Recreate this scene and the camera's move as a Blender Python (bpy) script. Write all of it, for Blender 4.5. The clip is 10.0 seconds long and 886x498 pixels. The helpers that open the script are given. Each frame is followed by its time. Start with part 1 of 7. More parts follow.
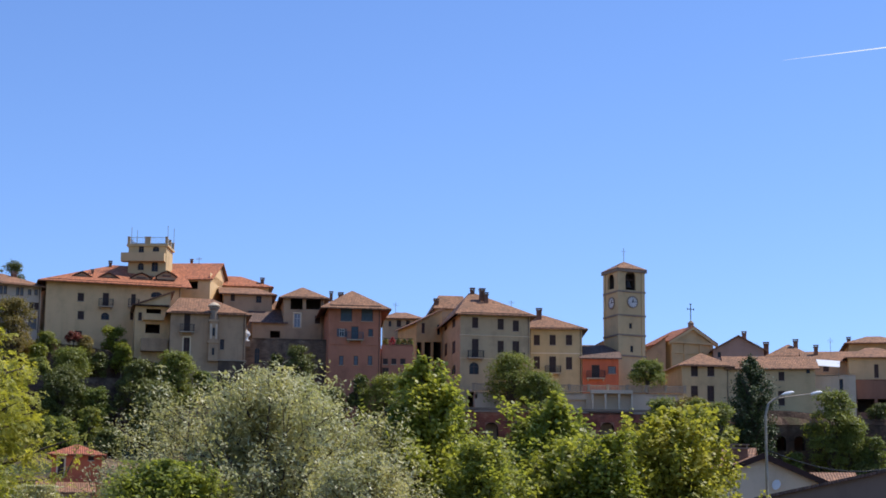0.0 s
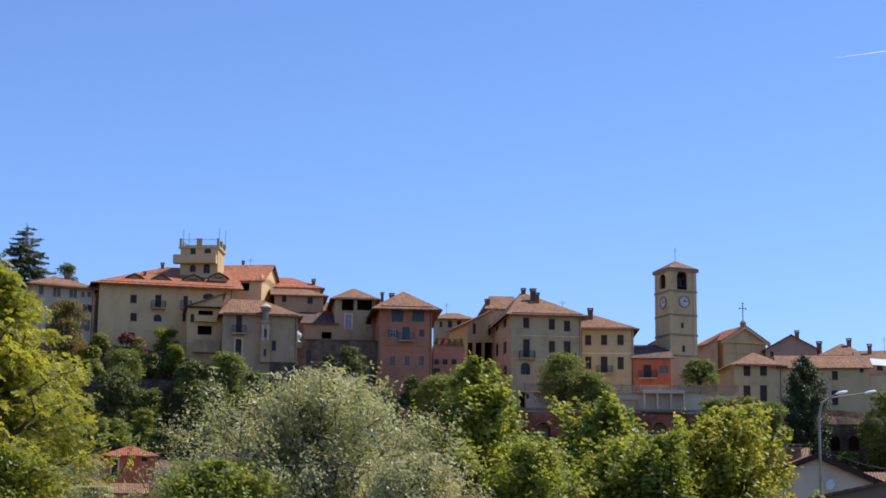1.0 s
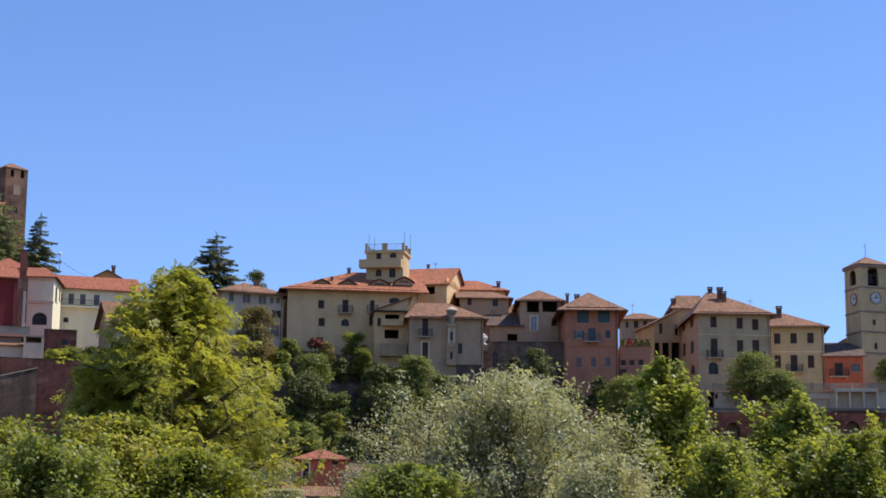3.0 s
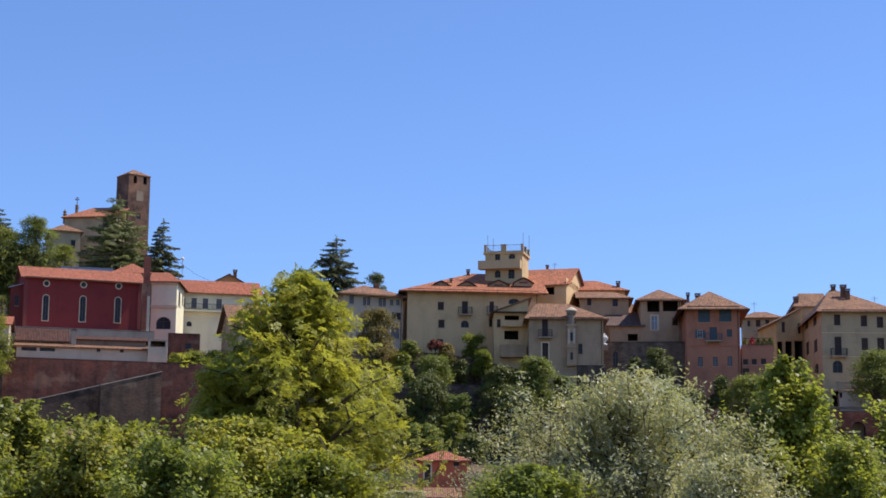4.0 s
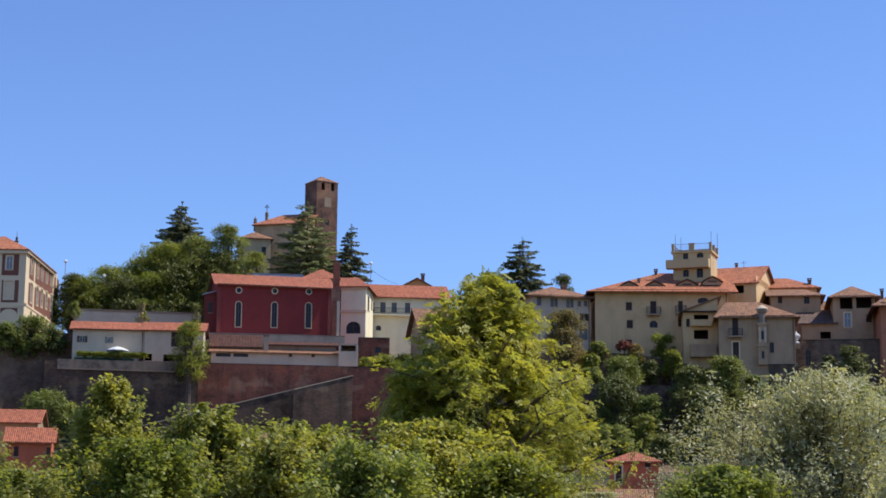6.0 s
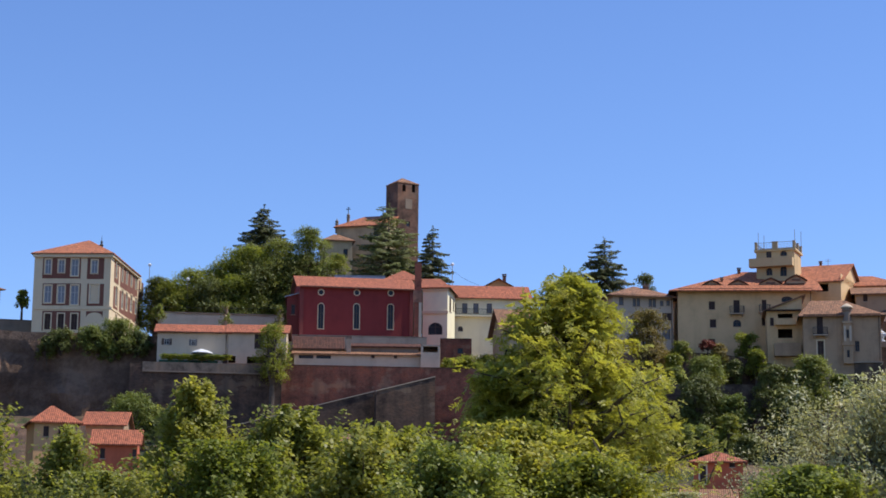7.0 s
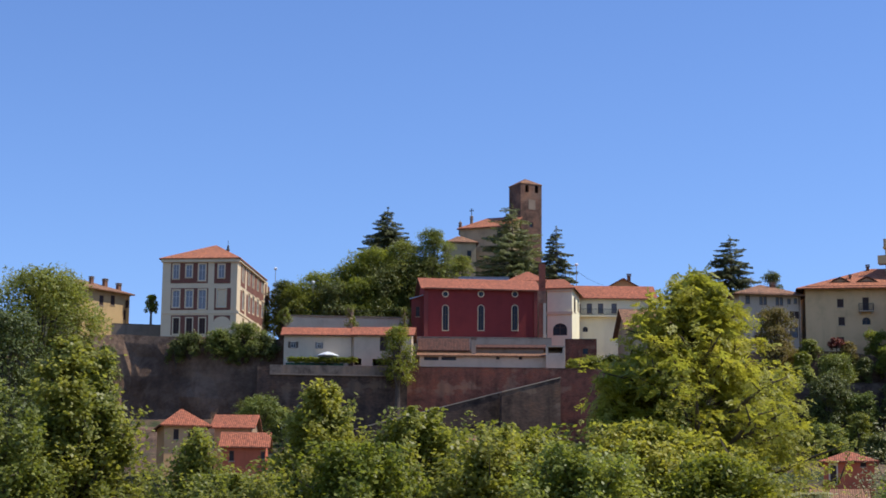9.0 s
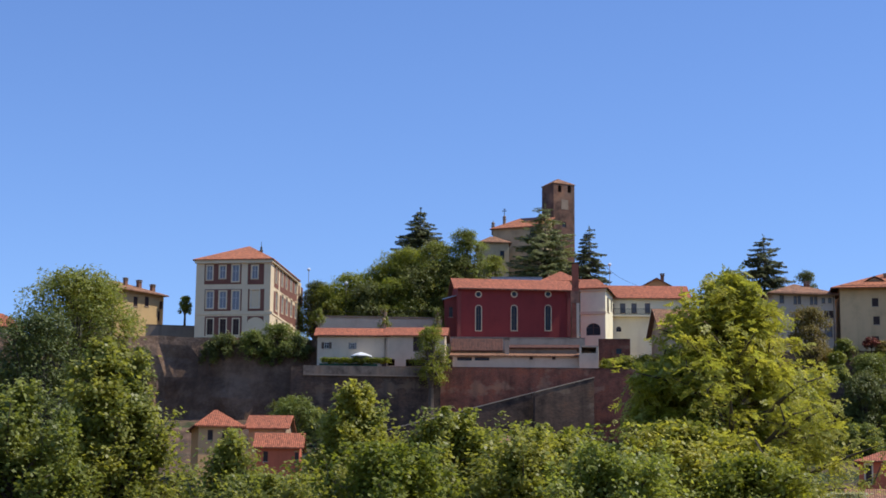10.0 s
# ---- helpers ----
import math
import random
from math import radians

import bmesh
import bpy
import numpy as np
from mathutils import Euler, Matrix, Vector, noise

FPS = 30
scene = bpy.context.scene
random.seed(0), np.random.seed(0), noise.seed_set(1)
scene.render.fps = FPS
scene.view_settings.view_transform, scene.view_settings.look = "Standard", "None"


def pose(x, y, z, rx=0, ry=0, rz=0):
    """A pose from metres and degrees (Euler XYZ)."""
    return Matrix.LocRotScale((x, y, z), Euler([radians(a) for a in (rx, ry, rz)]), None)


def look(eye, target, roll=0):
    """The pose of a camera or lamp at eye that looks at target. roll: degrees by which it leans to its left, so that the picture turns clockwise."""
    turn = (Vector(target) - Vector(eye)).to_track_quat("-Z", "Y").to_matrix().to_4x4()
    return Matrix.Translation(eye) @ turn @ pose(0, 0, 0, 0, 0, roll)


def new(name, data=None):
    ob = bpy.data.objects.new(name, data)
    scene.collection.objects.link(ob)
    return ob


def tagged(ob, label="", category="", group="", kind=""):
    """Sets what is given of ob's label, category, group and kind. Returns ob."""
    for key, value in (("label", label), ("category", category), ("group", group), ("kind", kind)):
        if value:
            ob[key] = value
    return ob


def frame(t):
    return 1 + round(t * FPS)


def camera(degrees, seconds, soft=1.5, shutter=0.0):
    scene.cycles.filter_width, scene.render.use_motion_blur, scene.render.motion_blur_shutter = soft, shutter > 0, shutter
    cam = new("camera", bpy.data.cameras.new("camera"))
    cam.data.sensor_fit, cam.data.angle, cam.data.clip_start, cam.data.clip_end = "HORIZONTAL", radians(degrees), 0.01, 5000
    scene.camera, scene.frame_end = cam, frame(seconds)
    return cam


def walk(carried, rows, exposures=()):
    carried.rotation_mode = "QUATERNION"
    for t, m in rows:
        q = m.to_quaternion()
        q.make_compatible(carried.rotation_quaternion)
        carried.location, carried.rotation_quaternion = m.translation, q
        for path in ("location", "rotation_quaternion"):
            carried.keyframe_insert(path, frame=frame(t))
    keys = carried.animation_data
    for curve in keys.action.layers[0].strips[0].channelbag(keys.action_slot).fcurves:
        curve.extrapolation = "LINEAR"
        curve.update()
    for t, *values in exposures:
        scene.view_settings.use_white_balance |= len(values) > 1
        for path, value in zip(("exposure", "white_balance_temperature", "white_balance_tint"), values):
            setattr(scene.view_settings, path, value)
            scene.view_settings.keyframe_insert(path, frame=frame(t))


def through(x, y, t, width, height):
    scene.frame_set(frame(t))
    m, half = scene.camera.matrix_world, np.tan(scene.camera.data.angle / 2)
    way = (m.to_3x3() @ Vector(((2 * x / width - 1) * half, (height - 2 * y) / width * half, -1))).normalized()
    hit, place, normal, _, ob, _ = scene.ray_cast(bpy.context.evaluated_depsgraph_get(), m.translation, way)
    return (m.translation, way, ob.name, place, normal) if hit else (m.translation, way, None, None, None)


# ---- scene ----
# One lens on a tripod: the camera stays in one place and pans to the left.
cam = camera(27.4, 10.0, soft=1.7)
EYE = (0.0, 0.0, 1.7)
PITCH, ROLL = 10.507, -0.537
YAWS = [(0, -12.465), (0.5, -11.857), (1, -10.840), (1.5, -9.630), (2, -8.151), (3.5, -3.096), (4, -1.133), (4.5, 0.501), (5, 2.154), (5.5, 3.517), (7, 7.448), (7.5, 8.642), (8, 9.813), (8.5, 10.683), (9, 11.410), (9.5, 11.982), (10, 12.465)]
walk(cam, [(t, pose(*EYE, 90 + PITCH, ROLL, yaw)) for t, yaw in YAWS], exposures=((0.0, -0.02), (5.0, -0.03), (10.0, -0.1)))

# ---- light: clear midday sky, the sun high on the right and a little beyond the town ----
SUN_ELEVATION, SUN_AZIMUTH = radians(55), radians(80)   # azimuth from +y towards +x
world = bpy.data.worlds.new("sky")
scene.world = world
world.use_nodes = True
wn = world.node_tree.nodes
sky = wn.new("ShaderNodeTexSky")
sky.sky_type = "NISHITA"
sky.sun_disc = False
sky.sun_elevation = SUN_ELEVATION
sky.sun_rotation = SUN_AZIMUTH
sky.altitude, sky.air_density, sky.dust_density, sky.ozone_density = 300, 1.0, 0.2, 3.0
wn["Background"].inputs["Strength"].default_value = 0.14
sky_tint = wn.new("ShaderNodeMix")
sky_tint.data_type, sky_tint.blend_type = "RGBA", "MULTIPLY"
sky_tint.inputs[0].default_value = 1.0
sky_tint.inputs[7].default_value = (0.80, 0.95, 1.30, 1)
world.node_tree.links.new(sky.outputs[0], sky_tint.inputs[6])
world.node_tree.links.new(sky_tint.outputs[2], wn["Background"].inputs["Color"])
sun = new("sun", bpy.data.lights.new("sun", "SUN"))
sun.data.energy, sun.data.angle, sun.data.color = 5.0, radians(0.5), (1.0, 0.95, 0.87)
sun_way = Vector((math.sin(SUN_AZIMUTH) * math.cos(SUN_ELEVATION), math.cos(SUN_AZIMUTH) * math.cos(SUN_ELEVATION), math.sin(SUN_ELEVATION)))
sun.matrix_world = look(Vector((0, 0, 0)) + 600 * sun_way, (0, 0, 0))


# ---- materials ----
def material(name):
    m = bpy.data.materials.new(name)
    m.use_nodes = True
    nt = m.node_tree
    return m, nt, nt.nodes["Principled BSDF"]


def noise_node(nt, vector, scale, detail=4.0, rough=0.6):
    n = nt.nodes.new("ShaderNodeTexNoise")
    n.inputs["Scale"].default_value, n.inputs["Detail"].default_value, n.inputs["Roughness"].default_value = scale, detail, rough
    nt.links.new(vector, n.inputs["Vector"])
    return n.outputs["Fac"]


def ramp(nt, fac, *stops):
    r = nt.nodes.new("ShaderNodeValToRGB")
    el = r.color_ramp.elements
    while len(el) < len(stops):
        el.new(0.5)
    for e, (p, c) in zip(el, stops):
        e.position, e.color = p, (*c, 1)
    nt.links.new(fac, r.inputs["Fac"])
    return r.outputs["Color"]


def mixed(nt, a, b, fac, how="MIX"):
    n = nt.nodes.new("ShaderNodeMix")
    n.data_type, n.blend_type = "RGBA", how
    for sock, v in ((n.inputs[6], a), (n.inputs[7], b), (n.inputs[0], fac)):
        if hasattr(v, "links") or hasattr(v, "is_linked"):
            nt.links.new(v, sock)
        else:
            sock.default_value = (*v, 1) if isinstance(v, tuple) else v
    return n.outputs[2]


def bump(nt, bsdf, height, strength, distance):
    b = nt.nodes.new("ShaderNodeBump")
    b.inputs["Strength"].default_value, b.inputs["Distance"].default_value = strength, distance
    nt.links.new(height, b.inputs["Height"])
    nt.links.new(b.outputs["Normal"], bsdf.inputs["Normal"])


def coords(nt, which="Object", scale=None):
    tc = nt.nodes.new("ShaderNodeTexCoord").outputs[which]
    if scale is None:
        return tc
    mp = nt.nodes.new("ShaderNodeMapping")
    mp.inputs["Scale"].default_value = scale
    nt.links.new(tc, mp.inputs["Vector"])
    return mp.outputs["Vector"]


def shade(c, k):
    return tuple(min(1.0, v * k) for v in c)


def plaster(name, colour, wear=0.5, rough=0.9):
    """Lime render: blotches of weather, streaks that run down, fine grain."""
    m, nt, bsdf = material(name)
    big = noise_node(nt, coords(nt), 0.35, 5, 0.65)
    streak = noise_node(nt, coords(nt, "Object", (0.75, 0.75, 0.09)), 1.0, 7, 0.7)
    base = ramp(nt, big, (0.3, shade(colour, 1 - 0.35 * wear)), (0.5, colour), (0.75, shade(colour, 1 + 0.12 * wear)))
    dirt = ramp(nt, streak, (0.52, (1, 1, 1)), (0.78, (1 - 0.34 * wear, 1 - 0.37 * wear, 1 - 0.4 * wear)))
    col = mixed(nt, base, dirt, 1.0, "MULTIPLY")
    nt.links.new(col, bsdf.inputs["Base Color"])
    bsdf.inputs["Roughness"].default_value = rough
    bump(nt, bsdf, noise_node(nt, coords(nt), 14, 3), 0.25, 0.02)
    return m


def bricks(name, colour, joint, size=(0.26, 0.075), wear=0.6):
    m, nt, bsdf = material(name)
    uv = coords(nt, "UV")
    b = nt.nodes.new("ShaderNodeTexBrick")
    b.inputs["Scale"].default_value = 1.0
    b.inputs["Brick Width"].default_value, b.inputs["Row Height"].default_value = size
    b.inputs["Mortar Size"].default_value = 0.01
    b.inputs["Color1"].default_value = (*colour, 1)
    b.inputs["Color2"].default_value = (*shade(colour, 0.6), 1)
    b.inputs["Mortar"].default_value = (*joint, 1)
    nt.links.new(uv, b.inputs["Vector"])
    big = ramp(nt, noise_node(nt, coords(nt), 0.3, 6, 0.7), (0.34, (0.32, 0.3, 0.28)), (0.5, (1, 1, 1)), (0.66, (1.35, 1.15, 0.95)))
    streak = ramp(nt, noise_node(nt, coords(nt, "Object", (0.9, 0.9, 0.1)), 1.0, 5), (0.45, (1, 1, 1)), (0.75, (1 - 0.5 * wear,) * 3))
    skin = ramp(nt, noise_node(nt, coords(nt, "Object", (0.16, 0.16, 0.3)), 1.0, 6, 0.62), (0.56, (0, 0, 0)), (0.6, (1, 1, 1)))
    face = mixed(nt, b.outputs["Color"], shade(joint, 1.35), mixed(nt, skin, (wear, wear, wear), 1.0, "MULTIPLY"))
    col = mixed(nt, mixed(nt, face, big, 1.0, "MULTIPLY"), streak, 1.0, "MULTIPLY")
    nt.links.new(col, bsdf.inputs["Base Color"])
    bsdf.inputs["Roughness"].default_value = 0.92
    bump(nt, bsdf, b.outputs["Fac"], 0.5, -0.01)
    return m


def tiles(name, colour, old=0.5):
    """Half-round clay tiles in columns down the slope: u along the eave, v up the slope, in metres."""
    m, nt, bsdf = material(name)
    uv = coords(nt, "UV")
    wave = nt.nodes.new("ShaderNodeTexWave")
    wave.wave_type, wave.bands_direction = "BANDS", "X"
    wave.inputs["Scale"].default_value = 1.43
    wave.inputs["Distortion"].default_value = 0.6
    nt.links.new(uv, wave.inputs["Vector"])
    b = nt.nodes.new("ShaderNodeTexBrick")
    b.offset = 0.0
    b.inputs["Scale"].default_value = 1.0
    b.inputs["Brick Width"].default_value, b.inputs["Row Height"].default_value = 0.22, 0.38
    b.inputs["Mortar Size"].default_value = 0.012
    b.inputs["Color1"].default_value = (*shade(colour, 1.25), 1)
    b.inputs["Color2"].default_value = (*shade(colour, 0.62), 1)
    b.inputs["Mortar"].default_value = (*shade(colour, 0.35), 1)
    nt.links.new(uv, b.inputs["Vector"])
    moss = ramp(nt, noise_node(nt, coords(nt), 0.5, 6, 0.7), (0.35, (1, 1, 1)), (0.6, (1 - 0.35 * old, 1 - 0.32 * old, 1 - 0.3 * old)), (0.75, (1 - 0.1 * old, 1 - 0.05 * old, 1.0)))
    grain = ramp(nt, noise_node(nt, coords(nt), 3.2, 4, 0.8), (0.3, (0.72, 0.7, 0.68)), (0.7, (1.15, 1.1, 1.05)))
    col = mixed(nt, mixed(nt, b.outputs["Color"], moss, 1.0, "MULTIPLY"), grain, 1.0, "MULTIPLY")
    nt.links.new(col, bsdf.inputs["Base Color"])
    bsdf.inputs["Roughness"].default_value = 0.85
    bump(nt, bsdf, wave.outputs["Fac"], 0.8, 0.05)
    return m


def plain(name, colour, rough=0.6, metal=0.0, vary=0.25):
    m, nt, bsdf = material(name)
    n = noise_node(nt, coords(nt), 2.5, 4, 0.7)
    nt.links.new(ramp(nt, n, (0.3, shade(colour, 1 - vary)), (0.7, shade(colour, 1 + vary))), bsdf.inputs["Base Color"])
    bsdf.inputs["Roughness"].default_value, bsdf.inputs["Metallic"].default_value = rough, metal
    return m


def leaves(name, dark, light, through=0.4, gloss=0.5, varied=0.0):
    """Leaf colour varies from leaf to leaf and in larger drifts; light passes through the blade."""
    m, nt, bsdf = material(name)
    rnd = nt.nodes.new("ShaderNodeNewGeometry").outputs["Random Per Island"]
    mean = tuple(0.5 * (a + b) for a, b in zip(dark, light))
    per = ramp(nt, rnd, (0.0, tuple(0.6 * a + 0.4 * b for a, b in zip(dark, mean))), (0.8, tuple(0.5 * (a + b) for a, b in zip(light, mean))), (1.0, shade(light, 1.15)))
    drift = ramp(nt, noise_node(nt, coords(nt), 0.6, 3), (0.35, (0.7, 0.75, 0.7)), (0.65, (1.15, 1.1, 1.0)))
    plant = ramp(nt, nt.nodes.new("ShaderNodeObjectInfo").outputs["Random"], (0.0, (0.78, 0.86, 0.9)), (0.5, (1, 1, 1)), (1.0, (1.25, 1.16, 0.95)))
    col = mixed(nt, mixed(nt, per, drift, 1.0, "MULTIPLY"), plant, varied, "MULTIPLY")
    nt.links.new(col, bsdf.inputs["Base Color"])
    bsdf.inputs["Roughness"].default_value = gloss
    bsdf.inputs["Specular IOR Level"].default_value = 0.4
    tr = nt.nodes.new("ShaderNodeBsdfTranslucent")
    nt.links.new(mixed(nt, col, (1.0, 1.0, 0.55), 1.0, "MULTIPLY") if through > 0.3 else col, tr.inputs["Color"])
    mix = nt.nodes.new("ShaderNodeMixShader")
    mix.inputs[0].default_value = through
    nt.links.new(bsdf.outputs[0], mix.inputs[1])
    nt.links.new(tr.outputs[0], mix.inputs[2])
    nt.links.new(mix.outputs[0], nt.nodes["Material Output"].inputs["Surface"])
    return m


CREAM = plaster("cream_render", (0.72, 0.475, 0.235), 0.6)
PALE = plaster("pale_render", (0.51, 0.37, 0.207), 0.75)
YELLOW = plaster("yellow_render", (0.598, 0.427, 0.216), 0.55)
OCHRE = plaster("ochre_render", (0.62, 0.36, 0.14), 0.5)
HONEY = plaster("honey_yellow_render", (0.56, 0.375, 0.165), 0.6)
TAN = plaster("tan_render", (0.481, 0.315, 0.18), 0.8)
PINK = plaster("pink_render", (0.502, 0.194, 0.106), 0.7)
ORANGE = plaster("orange_render", (0.60, 0.145, 0.065), 0.55)
MAUVE = plaster("grey_mauve_render", (0.44, 0.285, 0.209), 0.5)
GREY = plaster("grey_blue_render", (0.54, 0.43, 0.31), 0.4)
WHITE = plaster("white_render", (0.632, 0.498, 0.344), 0.45)
CLARET = plaster("claret_render", (0.25, 0.035, 0.03), 0.45)
PLUM = plaster("plum_render", (0.22, 0.05, 0.04), 0.5)
IVORY = plaster("ivory_render", (0.90, 0.81, 0.54), 0.3)
STONE = plaster("grey_stone", (0.27, 0.20, 0.14), 0.9)
OLD_WALL = bricks("old_grey_wall", (0.21, 0.145, 0.10), (0.24, 0.18, 0.13), (0.36, 0.15), 0.9)
RUBBLE = bricks("old_rubble_brick", (0.135, 0.08, 0.052), (0.13, 0.09, 0.06), (0.4, 0.16), 0.9)
BRICK = bricks("red_brick", (0.32, 0.085, 0.05), (0.25, 0.13, 0.08), wear=0.8)
TOWER_BRICK = bricks("tower_brick", (0.19, 0.085, 0.05), (0.20, 0.13, 0.09), wear=0.4)
RAMPART_RED = bricks("rampart_brick", (0.42, 0.105, 0.06), (0.32, 0.16, 0.10))
PANEL_RED = plaster("red_brown_panel", (0.205, 0.08, 0.052), 0.5)
PEACH = plaster("peach_render", (0.68, 0.40, 0.18), 0.4)
TRIM = plaster("cream_trim", (0.76, 0.60, 0.38), 0.3)
TILE_OLD = tiles("old_clay_tiles", (0.40, 0.195, 0.098), 0.9)
TILE_RED = tiles("red_clay_tiles", (0.48, 0.148, 0.068), 0.4)
TILE_NEW = tiles("orange_clay_tiles", (0.54, 0.185, 0.08), 0.4)
TILE_BROWN = tiles("brown_clay_tiles", (0.12, 0.045, 0.028), 0.15)
TILE_DARK = tiles("dark_clay_tiles", (0.20, 0.12, 0.09), 0.8)
SHUTTER = plain("brown_shutter", (0.055, 0.028, 0.02), 0.7)
BLUE = plain("blue_grey_shutter", (0.07, 0.10, 0.115), 0.6)
GREYSHUT = plain("grey_shutter", (0.16, 0.17, 0.18), 0.6)
FRAME = plain("painted_frame", (0.62, 0.58, 0.50), 0.5)
BROWNWOOD = plain("dark_wood", (0.10, 0.06, 0.04), 0.7)
SOFFIT = plain("eave_boards", (0.16, 0.09, 0.06), 0.8)
IRON = plain("dark_iron", (0.03, 0.028, 0.026), 0.7, 0.0)
STEEL = plain("galvanised_steel", (0.34, 0.29, 0.225), 0.55, 0.3)
RUST = plaster("rust_brown_deck", (0.30, 0.14, 0.085), 0.6)
# dark plaster colour that paints shade onto the insides of deep openings
INTERIOR_SHADE = plaster("shade_toned_interior", (0.075, 0.05, 0.035), 0.5)
DARKWALL = plaster("dark_brown_render", (0.19, 0.135, 0.10), 0.6)
WHITEPAINT = plain("white_paint", (0.8, 0.8, 0.78), 0.4, 0.0, 0.06)
BARK = plain("bark", (0.10, 0.075, 0.055), 0.95)
CLOCK = plain("clock_face", (0.55, 0.53, 0.50), 0.5)
CONCRETE = plaster("weathered_concrete", (0.46, 0.35, 0.24), 0.7)
GREYROOF = plain("grey_sheet_roof", (0.34, 0.38, 0.40), 0.45, 0.3)
CLOTH_GREEN = plain("dark_green_cloth", (0.02, 0.10, 0.07), 0.8)
FLOWER_RED = leaves("red_flowers", (0.45, 0.03, 0.03), (0.7, 0.08, 0.06), 0.2)
FLOWER_DULL = leaves("dull_red_flowers", (0.16, 0.07, 0.03), (0.34, 0.07, 0.05), 0.2)
GLASS, gnt, gb = material("window_glass")
gb.inputs["Base Color"].default_value = (0.03, 0.035, 0.04, 1)
gb.inputs["Roughness"].default_value = 0.2
gb.inputs["IOR"].default_value = 1.3
SKY_GLASS, gnt, gb = material("pale_window_glass")
gb.inputs["Base Color"].default_value = (0.24, 0.24, 0.25, 1)
gb.inputs["Roughness"].default_value = 0.12
LEAF_WILLOW = leaves("silver_willow_leaf", (0.38, 0.365, 0.19), (0.70, 0.665, 0.42), 0.42, 0.42)
LEAF_MAPLE = leaves("fresh_green_leaf", (0.26, 0.29, 0.057), (0.465, 0.486, 0.132), 0.58, 0.45, 0.4)
LEAF_YELLOW = leaves("yellow_green_leaf", (0.36, 0.345, 0.055), (0.60, 0.57, 0.135), 0.55)
LEAF_LIME = leaves("lime_green_leaf", (0.217, 0.243, 0.037), (0.392, 0.408, 0.081), 0.58, 0.45, 0.4)
LEAF_POPLAR = leaves("poplar_leaf", (0.267, 0.278, 0.056), (0.476, 0.466, 0.13), 0.58, 0.45, 0.4)
LEAF_DARK = leaves("dark_green_leaf", (0.09, 0.106, 0.028), (0.215, 0.236, 0.062), 0.32, varied=0.8)
LEAF_BUSH = leaves("bush_leaf", (0.15, 0.172, 0.042), (0.36, 0.388, 0.095), 0.48, varied=1.0)
LEAF_FIR = leaves("fir_needles", (0.075, 0.085, 0.032), (0.2, 0.21, 0.075), 0.25)
LEAF_CEDAR = leaves("cedar_needles", (0.15, 0.165, 0.06), (0.33, 0.35, 0.135), 0.35)
LEAF_CYPRESS = leaves("cypress_leaf", (0.0375, 0.06, 0.024), (0.1125, 0.15, 0.0525), 0.2)
LEAF_RUST = leaves("rusty_brown_leaf", (0.19, 0.15, 0.045), (0.38, 0.29, 0.09), 0.45)


# ---- small building blocks ----
def add_box(bm, lo, hi):
    x0, y0, z0 = lo
    x1, y1, z1 = hi
    v = [bm.verts.new(p) for p in ((x0, y0, z0), (x1, y0, z0), (x1, y1, z0), (x0, y1, z0), (x0, y0, z1), (x1, y0, z1), (x1, y1, z1), (x0, y1, z1))]
    for f in ((0, 3, 2, 1), (4, 5, 6, 7), (0, 1, 5, 4), (1, 2, 6, 5), (2, 3, 7, 6), (3, 0, 4, 7)):
        bm.faces.new([v[i] for i in f])


def mesh_of(name, bm, mat):
    me = bpy.data.meshes.new(name)
    bm.normal_update()
    bm.to_mesh(me)
    bm.free()
    for m in mat if isinstance(mat, (list, tuple)) else [mat]:
        me.materials.append(m)
    return me


def part(name, bm, mat, parent, label="", m=None):
    """One mesh object under a thing or under a part."""
    ob = new(name, mesh_of(name, bm, mat) if isinstance(bm, bmesh.types.BMesh) else bm)
    ob.parent = parent
    if m is not None:
        ob.matrix_basis = m
    return tagged(ob, label) if label else ob


def empty(name, label, category, m, group="", kind=""):
    ob = new(name)
    ob.empty_display_size = 0.5
    ob.matrix_basis = m
    return tagged(ob, label, category, group, kind)


def boxes(*pairs):
    bm = bmesh.new()
    for lo, hi in pairs:
        add_box(bm, lo, hi)
    return bm


def lathe(bm, profile, n=14, centre=(0, 0)):
    """Turns (radius, height) pairs about an upright axis."""
    rings = []
    for r, z in profile:
        rings.append([bm.verts.new((centre[0] + r * math.cos(2 * math.pi * k / n), centre[1] + r * math.sin(2 * math.pi * k / n), z)) for k in range(n)])
    for a, b in zip(rings, rings[1:]):
        for k in range(n):
            bm.faces.new((a[k], a[(k + 1) % n], b[(k + 1) % n], b[k]))
    bm.faces.new(rings[0][::-1])
    bm.faces.new(rings[-1])


def tube(bm, points, radii, n=7):
    rings = []
    pts = [Vector(p) for p in points]
    for i, p in enumerate(pts):
        way = (pts[min(i + 1, len(pts) - 1)] - pts[max(i - 1, 0)]).normalized()
        q = way.to_track_quat("Z", "Y")
        rings.append([bm.verts.new(p + q @ Vector((radii[i] * math.cos(2 * math.pi * k / n), radii[i] * math.sin(2 * math.pi * k / n), 0))) for k in range(n)])
    for a, b in zip(rings, rings[1:]):
        for k in range(n):
            bm.faces.new((a[k], a[(k + 1) % n], b[(k + 1) % n], b[k]))
    bm.faces.new(rings[0][::-1])
    bm.faces.new(rings[-1])


# ---- houses ----
ARCHED = {"arch", "lancet", "belfry", "archdoor", "blind", "archwhite"}
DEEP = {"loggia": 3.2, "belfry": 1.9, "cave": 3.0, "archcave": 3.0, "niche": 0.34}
REVEAL = 0.2


